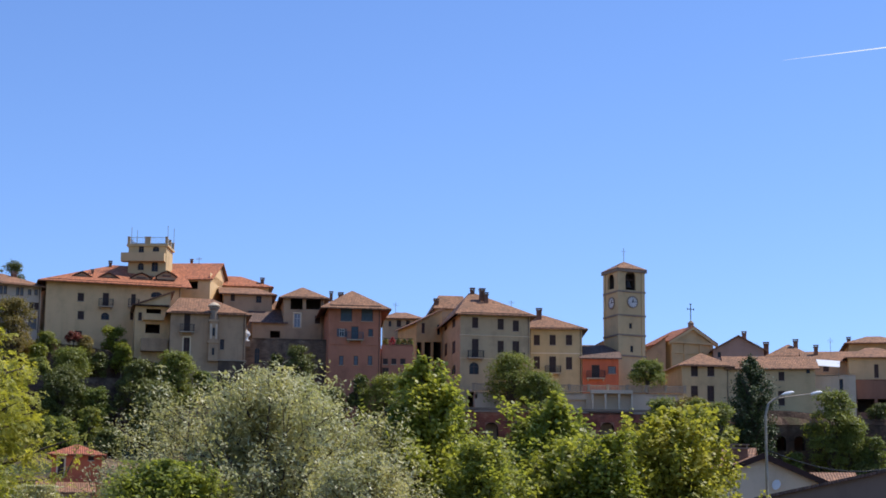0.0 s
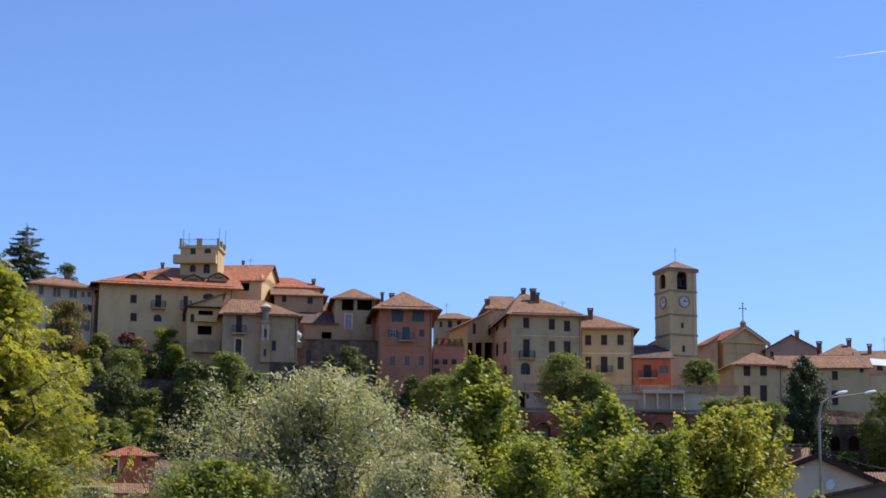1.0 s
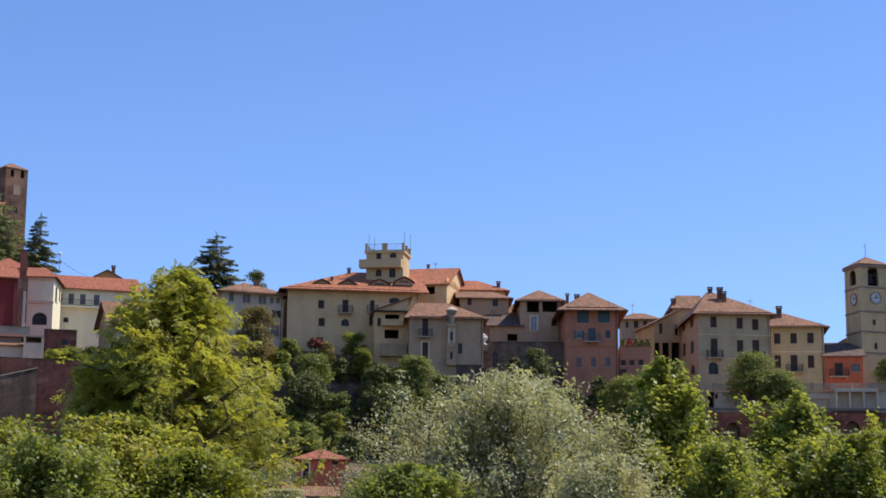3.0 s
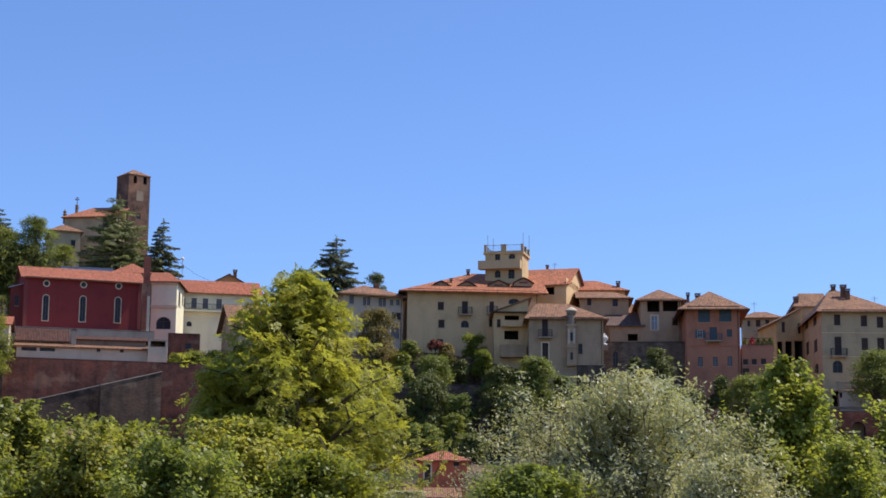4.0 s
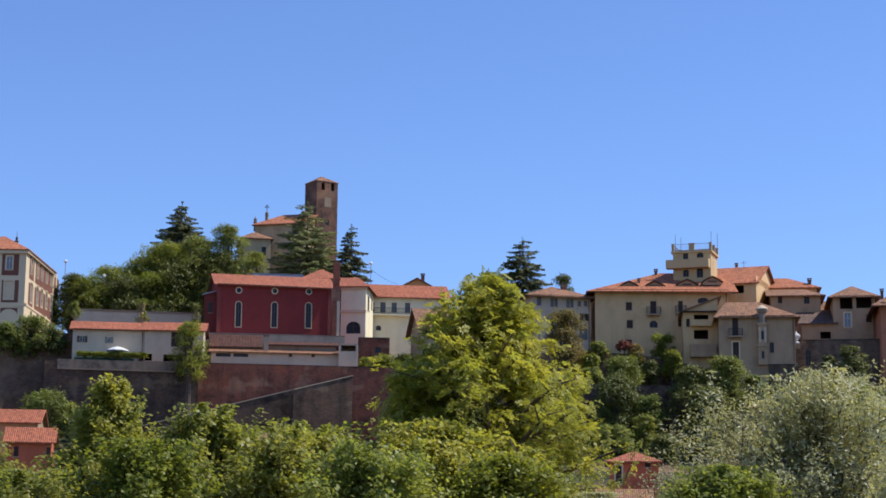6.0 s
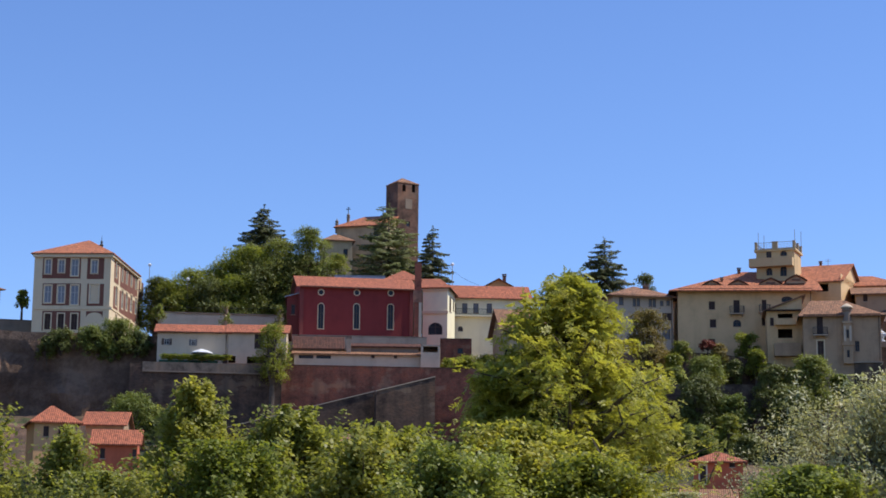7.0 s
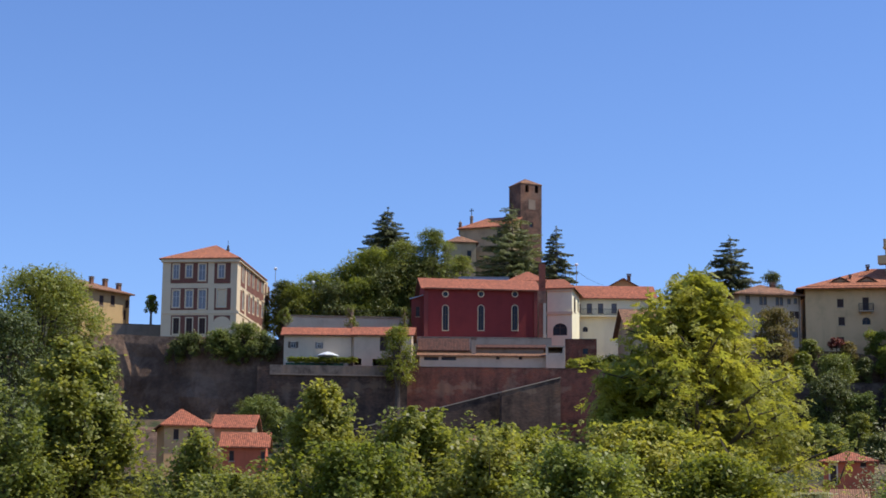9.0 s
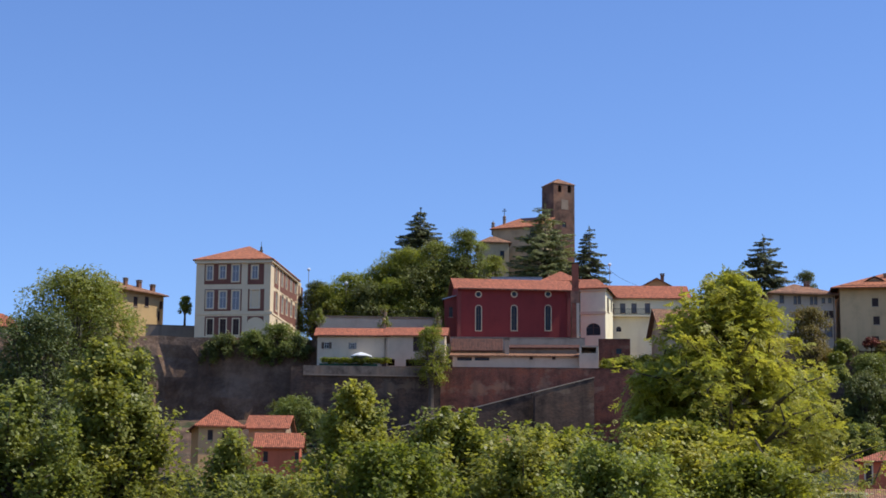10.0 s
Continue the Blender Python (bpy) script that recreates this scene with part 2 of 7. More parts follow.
def wall_panel(bm, uv, m, width, z0, z1, openings):
    """One side of a house in its own plane (u to the right, y inwards), cut through at its openings, with their reveals."""
    us, zs = {0.0, width}, {z0, z1}
    rects = []
    for kind, u, z, w, h in openings:
        r = (max(0.02, u - w / 2), min(width - 0.02, u + w / 2), max(z0 + 0.01, z), min(z1 - 0.01, z + h))
        rects.append((r, DEEP.get(kind, REVEAL), kind in DEEP))
        us |= {r[0], r[1]}
        zs |= {r[2], r[3]}
    us, zs = sorted(us), sorted(zs)

    def quad(*pts, uvs, mat=0):
        f = bm.faces.new([bm.verts.new(m @ Vector(p)) for p in pts])
        f.material_index = mat
        for loop, c in zip(f.loops, uvs):
            loop[uv].uv = c

    for a, b in zip(us, us[1:]):
        for c, d in zip(zs, zs[1:]):
            if any(r[0] < (a + b) / 2 < r[1] and r[2] < (c + d) / 2 < r[3] for r, _, _ in rects):
                continue
            quad((a, 0, c), (b, 0, c), (b, 0, d), (a, 0, d), uvs=((a, c), (b, c), (b, d), (a, d)))
    for (a, b, c, d), k, closed in rects:
        # past 0.35 m the faces take material 1, which has shade in its colour
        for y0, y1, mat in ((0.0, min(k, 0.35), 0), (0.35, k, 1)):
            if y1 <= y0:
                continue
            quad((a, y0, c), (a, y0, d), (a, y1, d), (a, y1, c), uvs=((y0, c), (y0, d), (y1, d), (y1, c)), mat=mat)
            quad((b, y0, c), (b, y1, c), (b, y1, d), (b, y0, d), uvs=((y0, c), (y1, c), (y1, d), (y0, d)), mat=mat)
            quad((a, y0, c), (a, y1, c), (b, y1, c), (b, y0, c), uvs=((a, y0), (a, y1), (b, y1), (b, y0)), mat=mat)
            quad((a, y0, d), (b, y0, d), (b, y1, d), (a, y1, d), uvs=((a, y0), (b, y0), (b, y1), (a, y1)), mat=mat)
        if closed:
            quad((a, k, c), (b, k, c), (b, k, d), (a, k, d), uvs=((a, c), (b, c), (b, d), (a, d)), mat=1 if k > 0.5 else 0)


WINDOW_MESHES = {}


def window_mesh(what, w, h, build, mat):
    key = (what, round(w, 2), round(h, 2), mat.name)
    if key not in WINDOW_MESHES:
        WINDOW_MESHES[key] = mesh_of(what, build(), mat)
    return WINDOW_MESHES[key]


def pane_bm(w, h):
    return boxes(((-w / 2, 0.15, 0), (w / 2, 0.19, h)))


def frame_bm(w, h, t=0.07, bars=True):
    pairs = [((-w / 2, 0.06, 0), (-w / 2 + t, 0.15, h)), ((w / 2 - t, 0.06, 0), (w / 2, 0.15, h)),
             ((-w / 2 + t, 0.06, 0), (w / 2 - t, 0.15, t)), ((-w / 2 + t, 0.06, h - t), (w / 2 - t, 0.15, h))]
    if bars:
        pairs += [((-t / 2, 0.08, t), (t / 2, 0.15, h - t)), ((-w / 2 + t, 0.09, h * 0.62), (-t / 2, 0.15, h * 0.62 + 0.05)), ((t / 2, 0.09, h * 0.62), (w / 2 - t, 0.15, h * 0.62 + 0.05))]
    return boxes(*pairs)


def leaf_bm(w, h):
    """A louvred shutter leaf, hinge on its left edge, lying in the wall's plane."""
    t = 0.06
    pairs = [((0, 0, 0), (t, 0.05, h)), ((w - t, 0, 0), (w, 0.05, h)), ((t, 0, 0), (w - t, 0.05, t)), ((t, 0, h - t), (w - t, 0.05, h)), ((t, 0.015, h * 0.48), (w - t, 0.05, h * 0.52))]
    n = max(3, int(h / 0.16))
    pairs += [((t, 0.02, t + (h - 2 * t) * k / n), (w - t, 0.035, t + (h - 2 * t) * (k + 0.72) / n)) for k in range(n)]
    return boxes(*pairs)


def arch_bm(w, h, seg=8, flat=1.0):
    """The two spandrels above a round-headed opening, which turn its square head into an arch."""
    bm = bmesh.new()
    r = w / 2
    zc = h - min(r, h * 0.5) * flat
    rise = h - zc
    for s in (-1, 1):
        arc = [(s * r * math.cos(math.pi / 2 * k / seg), zc + rise * math.sin(math.pi / 2 * k / seg)) for k in range(seg + 1)]
        for y in (0.0, 0.2):
            corner = bm.verts.new((s * r, y, h + 0.0))
            vs = [bm.verts.new((x, y, z)) for x, z in arc]
            for a, b in zip(vs, vs[1:]):
                bm.faces.new((corner, a, b))
        front = [(x, z) for x, z in arc]
        for (xa, za), (xb, zb) in zip(front, front[1:]):
            bm.faces.new([bm.verts.new(p) for p in ((xa, 0, za), (xb, 0, zb), (xb, 0.2, zb), (xa, 0.2, za))])
    return bm


def surround_bm(w, h, t=0.2, arched=False, proud=0.06):
    pairs = [((-w / 2 - t, -proud, -t), (-w / 2, 0.02, h if not arched else h - w / 2)), ((w / 2, -proud, -t), (w / 2 + t, 0.02, h if not arched else h - w / 2)), ((-w / 2, -proud, -t), (w / 2, 0.02, 0))]
    if not arched:
        pairs.append(((-w / 2 - t, -proud, h), (w / 2 + t, 0.02, h + t)))
        return boxes(*pairs)
    bm = boxes(*pairs)
    n, zc = 12, h - w / 2
    for k in range(n):
        a0, a1 = math.pi * k / n, math.pi * (k + 1) / n
        pts = [(r * math.cos(a), zc + r * math.sin(a)) for a in (a0, a1) for r in (w / 2, w / 2 + t)]
        v = [[bm.verts.new((x, y, z)) for x, z in pts] for y in (-proud, 0.02)]
        bm.faces.new((v[0][0], v[0][1], v[0][3], v[0][2]))
        bm.faces.new((v[0][1], v[1][1], v[1][3], v[0][3]))
        bm.faces.new((v[0][0], v[0][2], v[1][2], v[1][0]))
    return bm


def balcony(parent, m, w, rail=IRON, deep=0.9, group=""):
    b = part("balcony", boxes(((-w / 2, -deep, -0.14), (w / 2, 0, 0)), ((-w / 2 + 0.15, -0.5, -0.4), (-w / 2 + 0.3, 0, -0.14)), ((w / 2 - 0.3, -0.5, -0.4), (w / 2 - 0.15, 0, -0.14))), CONCRETE, parent, "stone balcony slab on brackets", m)
    pairs = [((-w / 2, -deep, 0.95), (w / 2, -deep + 0.05, 1.0)), ((-w / 2, -deep, 0.08), (w / 2, -deep + 0.04, 0.12)),
             ((-w / 2, -deep + 0.05, 0.95), (-w / 2 + 0.05, 0, 1.0)), ((w / 2 - 0.05, -deep + 0.05, 0.95), (w / 2, 0, 1.0))]
    n = int(w / 0.13)
    pairs += [((-w / 2 + w * k / n, -deep + 0.01, 0.12), (-w / 2 + w * k / n + 0.03, -deep + 0.035, 0.95)) for k in range(n + 1)]
    for s in (-w / 2 + 0.01, w / 2 - 0.035):
        pairs += [((s, -deep + deep * k / 6, 0), (s + 0.025, -deep + deep * k / 6 + 0.03, 0.95)) for k in range(1, 6)]
    part("railing", boxes(*pairs), rail, b, "wrought iron railing")
    return b


def opening(parent, m, kind, w, h, wall, look_=None):
    """What stands in one opening of a wall: m has its origin at the middle of the sill, y inwards."""
    if kind in ("loggia", "cave", "niche"):
        return
    if kind in ("belfry", "archcave"):
        part("arch_head", window_mesh("arch_head", w, h, lambda: arch_bm(w, h), wall), None, parent, "", m)
        return
    win = part("window", window_mesh("window_frame", w, h, lambda: frame_bm(w, h, bars=kind not in ("blind", "slit")), FRAME if kind in ("white", "archwhite", "openshut", "openblue", "opengrey", "blind") else BROWNWOOD), None, parent, "", m)
    if kind in ("shut", "balc", "blueshut", "greyshut", "bluebalc"):
        mat = {"blueshut": BLUE, "bluebalc": BLUE, "greyshut": GREYSHUT}.get(kind, SHUTTER)
        leafw = w / 2 - 0.005
        for s in (0, 1):
            lm = pose(-w / 2 if s == 0 else 0.005, 0.07, 0.01)
            part("shutter", window_mesh("shutter", leafw, h, lambda: leaf_bm(leafw, h - 0.02), mat), None, win, "", lm)
        part("backing", window_mesh("backing", w, h, lambda: pane_bm(w, h), mat), None, win)
    elif kind in ("openshut", "openblue", "opengrey"):
        mat = {"openblue": BLUE, "opengrey": GREYSHUT}.get(kind, SHUTTER)
        leafw = w / 2
        part("pane", window_mesh("pane", w, h, lambda: pane_bm(w, h), GLASS), None, win)
        for s in (0, 1):
            part("shutter", window_mesh("shutter", leafw, h, lambda: leaf_bm(leafw, h - 0.02), mat), None, win, "", pose(-w / 2 - leafw if s == 0 else w / 2, -0.06, 0.01))
    elif kind == "blind":
        part("panel", window_mesh("panel", w, h, lambda: pane_bm(w, h), TRIM), None, win, "blind panel of cream render")
    elif kind in ("darkdoor", "framedoor"):
        part("door_leaf", window_mesh("door_leaf", w, h, lambda: pane_bm(w, h), SHUTTER), None, win, "dark brown wooden door leaf")
    else:
        part("pane", window_mesh("pane", w, h, lambda: pane_bm(w, h), SKY_GLASS if kind in ("white", "archwhite") else GLASS), None, win)
    if kind in ARCHED:
        low_arch = kind in ("archwhite", "blind")
        part("arch_head", window_mesh("low_arch_head" if low_arch else "arch_head", w, h, lambda: arch_bm(w, h, 8, 0.4 if low_arch else 1.0), wall), None, win)
    elif kind not in ("slit", "darkdoor", "framedoor") and h < 2.3 and w < 2:
        part("sill", window_mesh("sill", w, h, lambda: boxes(((-w / 2 - 0.08, -0.1, -0.08), (w / 2 + 0.08, 0.05, 0))), CONCRETE), None, win)
    if kind in ("balc", "bluebalc"):
        balcony(parent, m @ pose(0, 0, 0.02), w * 2.3, BLUE if kind == "bluebalc" else IRON)
    if kind in ("lancet", "archwhite", "white", "framedoor", "blind"):
        part("surround", window_mesh("surround", w, h, lambda: surround_bm(w, h, 0.1 if kind == "lancet" else 0.16, kind == "lancet"), TRIM), None, win, "pale painted window surround")


def roof_mesh(w, d, kind, rise, over, hips, mat, thick=0.16):
    """Tiled roof over a w x d plan at z 0: ridge along x ("x") or y ("y"), with hips of hips[0], hips[1] metres at its ends; "shed" rises to the back, "shedl"/"shedr" to the left or right."""
    bm = bmesh.new()
    uv = bm.loops.layers.uv.new("UVMap")
    a, b = -over, w + over
    c, e = -over, d + over

    def drop(run):
        return -rise * over / run

    if kind in ("x", "y"):
        run = (d if kind == "x" else w) / 2
        z = drop(run)
        if kind == "x":
            r0 = (a + hips[0] + (over if hips[0] else 0), d / 2, rise)
            r1 = (b - hips[1] - (over if hips[1] else 0), d / 2, rise)
        else:
            r0 = (w / 2, c + hips[0] + (over if hips[0] else 0), rise)
            r1 = (w / 2, e - hips[1] - (over if hips[1] else 0), rise)
        p = [(a, c, z), (b, c, z), (b, e, z), (a, e, z)]
        if kind == "x":
            faces = [(p[0], p[1], r1, r0), (p[2], p[3], r0, r1)] + [f for f, k in (((p[3], p[0], r0), hips[0]), ((p[1], p[2], r1), hips[1])) if k]
        else:
            faces = [(p[1], p[2], r1, r0), (p[3], p[0], r0, r1)] + [f for f, k in (((p[0], p[1], r0), hips[0]), ((p[2], p[3], r1), hips[1])) if k]
        rim = p
    else:
        if kind == "shed":
            zs = [drop(d), drop(d), rise * (1 + over / d), rise * (1 + over / d)]
        elif kind == "shedl":
            k = rise * (1 + over / w)
            zs = [k, drop(w), drop(w), k]
        else:
            k = rise * (1 + over / w)
            zs = [drop(w), k, k, drop(w)]
        p = [(a, c, zs[0]), (b, c, zs[1]), (b, e, zs[2]), (a, e, zs[3])]
        faces = [tuple(p)] if kind == "shed" else ([(p[1], p[2], p[3], p[0])] if kind == "shedl" else [(p[3], p[0], p[1], p[2])])
        rim = p
    for f in faces:
        vs = [Vector(q) for q in f]
        if len({tuple(v) for v in vs}) < 3:
            continue
        eave = (vs[1] - vs[0]).normalized()
        n = (vs[1] - vs[0]).cross(vs[2] - vs[0]).normalized()
        up = n.cross(eave)
        face = bm.faces.new([bm.verts.new(v + Vector((0, 0, thick))) for v in vs])
        for loop, v in zip(face.loops, vs):
            loop[uv].uv = ((v - vs[0]).dot(eave), (v - vs[0]).dot(up))
        under = bm.faces.new([bm.verts.new(v) for v in reversed(vs)])
        under.material_index = 1
    gable0 = kind in ("x", "y")
    ring = rim
    if gable0 and not hips[0]:
        ring = ring[:3] + [ring[3], r0] if kind == "x" else [ring[0], r0] + ring[1:]
    if gable0 and not hips[1]:
        k = ring.index(rim[1]) if kind == "x" else ring.index(rim[2])
        ring = ring[:k + 1] + [r1] + ring[k + 1:]
    for s, t in zip(ring, ring[1:] + ring[:1]):
        s, t = Vector(s), Vector(t)
        f = bm.faces.new([bm.verts.new(q) for q in (s, t, t + Vector((0, 0, thick)), s + Vector((0, 0, thick)))])
        for loop, c in zip(f.loops, ((0, 0), ((t - s).length, 0), ((t - s).length, thick), (0, thick))):
            loop[uv].uv = c
    return mesh_of("roof", bm, [mat, SOFFIT])


def house(name, label, at, turn, size, z, wall, roof=None, front=(), left=(), right=(), category="house", cover=None, group=""):
    """A house with its front-left corner at at, its front along its own x axis, turned by turn degrees; size: width and depth; z: foot and eaves."""
    w, d = size
    z0, z1 = z
    thing = empty(name, label, category, pose(at[0], at[1], z0, 0, 0, turn), group)
    h = z1 - z0
    bm = bmesh.new()
    uv = bm.loops.layers.uv.new("UVMap")
    sides = ((pose(0, 0, 0), w, front), (pose(w, 0, 0, 0, 0, 90), d, right), (pose(w, d, 0, 0, 0, 180), w, ()), (pose(0, d, 0, 0, 0, -90), d, left))
    for m, width, ops in sides:
        wall_panel(bm, uv, m, width, 0.0, h, ops)
    if roof:
        kind, rise, over, hips, tile = roof
        tris = []
        if kind == "x":
            tris = [t for t, k in ((((0, 0), (0, d), (0, d / 2)), hips[0]), (((w, 0), (w, d), (w, d / 2)), hips[1])) if not k]
        elif kind == "y":
            tris = [t for t, k in ((((0, 0), (w, 0), (w / 2, 0)), hips[0]), (((0, d), (w, d), (w / 2, d)), hips[1])) if not k]
        for p, q, r in tris:
            f = bm.faces.new([bm.verts.new(v) for v in ((*p, h), (*q, h), (*r, h + rise))])
            for loop in f.loops:
                loop[uv].uv = (loop.vert.co.x + loop.vert.co.y, loop.vert.co.z)
        if kind in ("shed", "shedl", "shedr"):
            hs = {"shed": (0, 0, 1, 1), "shedl": (1, 0, 0, 1), "shedr": (0, 1, 1, 0)}[kind]
            cs = ((0, 0), (w, 0), (w, d), (0, d))
            for k in range(4):
                (xa, ya), (xb, yb), ha, hb = cs[k], cs[(k + 1) % 4], hs[k] * rise, hs[(k + 1) % 4] * rise
                if ha + hb > 0:
                    pts = [(xa, ya, h), (xb, yb, h)] + ([(xb, yb, h + hb)] if hb else []) + ([(xa, ya, h + ha)] if ha else [])
                    bm.faces.new([bm.verts.new(v) for v in pts])
    else:
        add_box(bm, (0, 0, h - 0.2), (w, d, h - 0.05))
    # second slot: the shade-coloured inside of deep openings
    part("wall", bm, [wall, INTERIOR_SHADE], thing)
    if roof:
        part("roof", roof_mesh(w, d, kind, rise, over, hips, tile), None, thing, "", pose(0, 0, h))
    for m, width, ops in sides:
        for kind, u, zo, ow, oh in ops:
            u0, u1 = max(0.02, u - ow / 2), min(width - 0.02, u + ow / 2)
            b0, b1 = max(0.01, zo), min(h - 0.01, zo + oh)
            opening(thing, m @ pose((u0 + u1) / 2, 0, b0), kind, round(u1 - u0, 2), round(b1 - b0, 2), wall)
    return thing


def chimney(parent, x, y, z, w, h, mat=None):
    """A brick stack with a cap slab on four stubs, standing through the roof of its house."""
    c = part("chimney", boxes(((-w / 2, -w / 2, -1.2), (w / 2, w / 2, h - 0.35))), mat or BRICK, parent, "", pose(x, y, z))
    s = w / 2
    part("cap", boxes(((-s - 0.08, -s - 0.08, h - 0.35), (s + 0.08, s + 0.08, h - 0.25)), ((-s, -s, h - 0.25), (-s + 0.12, s, h - 0.08)), ((s - 0.12, -s, h - 0.25), (s, s, h - 0.08)), ((-s - 0.1, -s - 0.1, h - 0.08), (s + 0.1, s + 0.1, h))), STONE, c)
    return c


# ---- plants ----
def leaf_cloud(points, out, size, slim, rng, droop=0.0, corners=4):
    """Many small leaf blades at points, leaning outwards along out: four-cornered near by, three-cornered far off."""
    n = len(points)
    face = rng.normal(size=(n, 3)) * 0.42 + 0.38 * out + np.array([0.12, -0.08, 0.85])
    ax = np.cross(face, rng.normal(size=(n, 3))) + 0.35 * out
    ax[:, 2] -= droop
    ax /= np.linalg.norm(ax, axis=1)[:, None] + 1e-9
    side = np.cross(ax, face)
    side /= np.linalg.norm(side, axis=1)[:, None] + 1e-9
    ln = (size * rng.uniform(0.6, 1.3, n))[:, None]
    a = points - ax * ln * 0.5
    b = points + ax * ln * 0.5
    mid = points + ax * ln * 0.05
    ring = [a, mid + side * ln * slim * 0.5, b, mid - side * ln * slim * 0.5] if corners == 4 else [a + side * ln * slim * 0.5, b, a - side * ln * slim * 0.5]
    return blades(np.stack(ring, 1))


def blades(ring):
    """One mesh of flat blades; ring: blades x corners x 3."""
    n, c = ring.shape[:2]
    me = bpy.data.meshes.new("crown")
    me.vertices.add(c * n)
    me.vertices.foreach_set("co", ring.reshape(-1))
    me.loops.add(c * n)
    me.loops.foreach_set("vertex_index", np.arange(c * n, dtype=np.int32))
    me.polygons.add(n)
    me.polygons.foreach_set("loop_start", np.arange(0, c * n, c, dtype=np.int32))
    me.update(calc_edges=True)
    return me


def pinnate_leaves(points, ways, length, pairs, rng):
    """Feathered leaves: a drooping stalk from each point along its way, with pairs of oval leaflets on both sides."""
    n = len(points)
    way = ways + rng.normal(size=(n, 3)) * 0.55
    way[:, 2] = way[:, 2] * 0.5 + 0.05
    way /= np.linalg.norm(way, axis=1)[:, None]
    up = np.array([0.1, -0.15, 1.0]) + rng.normal(size=(n, 3)) * 0.45
    side = np.cross(way, up)
    side /= np.linalg.norm(side, axis=1)[:, None]
    ln = length * rng.uniform(0.65, 1.2, n)
    rings = []
    for k in range(pairs):
        f = (k + 0.7) / pairs
        stalk = points + way * (ln * f)[:, None] + np.array([0, 0, -0.4]) * (ln * f * f)[:, None]
        for sgn in (-1, 1):
            out = side * sgn * 0.9 + way * 0.4 + rng.normal(size=(n, 3)) * 0.22
            blade = (ln * (0.52 - 0.2 * abs(f - 0.45)))[:, None]
            wide = (way - 0.3 * side * sgn) * blade * 0.25
            sag = np.array([0, 0, -0.12]) * blade
            rings.append(np.stack([stalk, stalk + out * blade * 0.5 + wide, stalk + out * blade + sag, stalk + out * blade * 0.5 - wide], 1))
    return blades(np.concatenate(rings))


PROFILES = {
    "dome": lambda s: math.sqrt(max(0.02, 1 - s ** 2.2)),
    "spire": lambda s: max(0.1, 1.0 - 0.92 * s) ** 0.95,
    "column": lambda s: min(1.0, 0.75 + s) if s < 0.55 else max(0.08, 1 - ((s - 0.55) / 0.48) ** 2),
    "taper": lambda s: max(0.04, 1.0 - s) ** 0.75,
    "locust": lambda s: 1.0 if s < 0.2 else max(0.14, 1.0 - 0.86 * ((s - 0.2) / 0.82) ** 1.12),
}


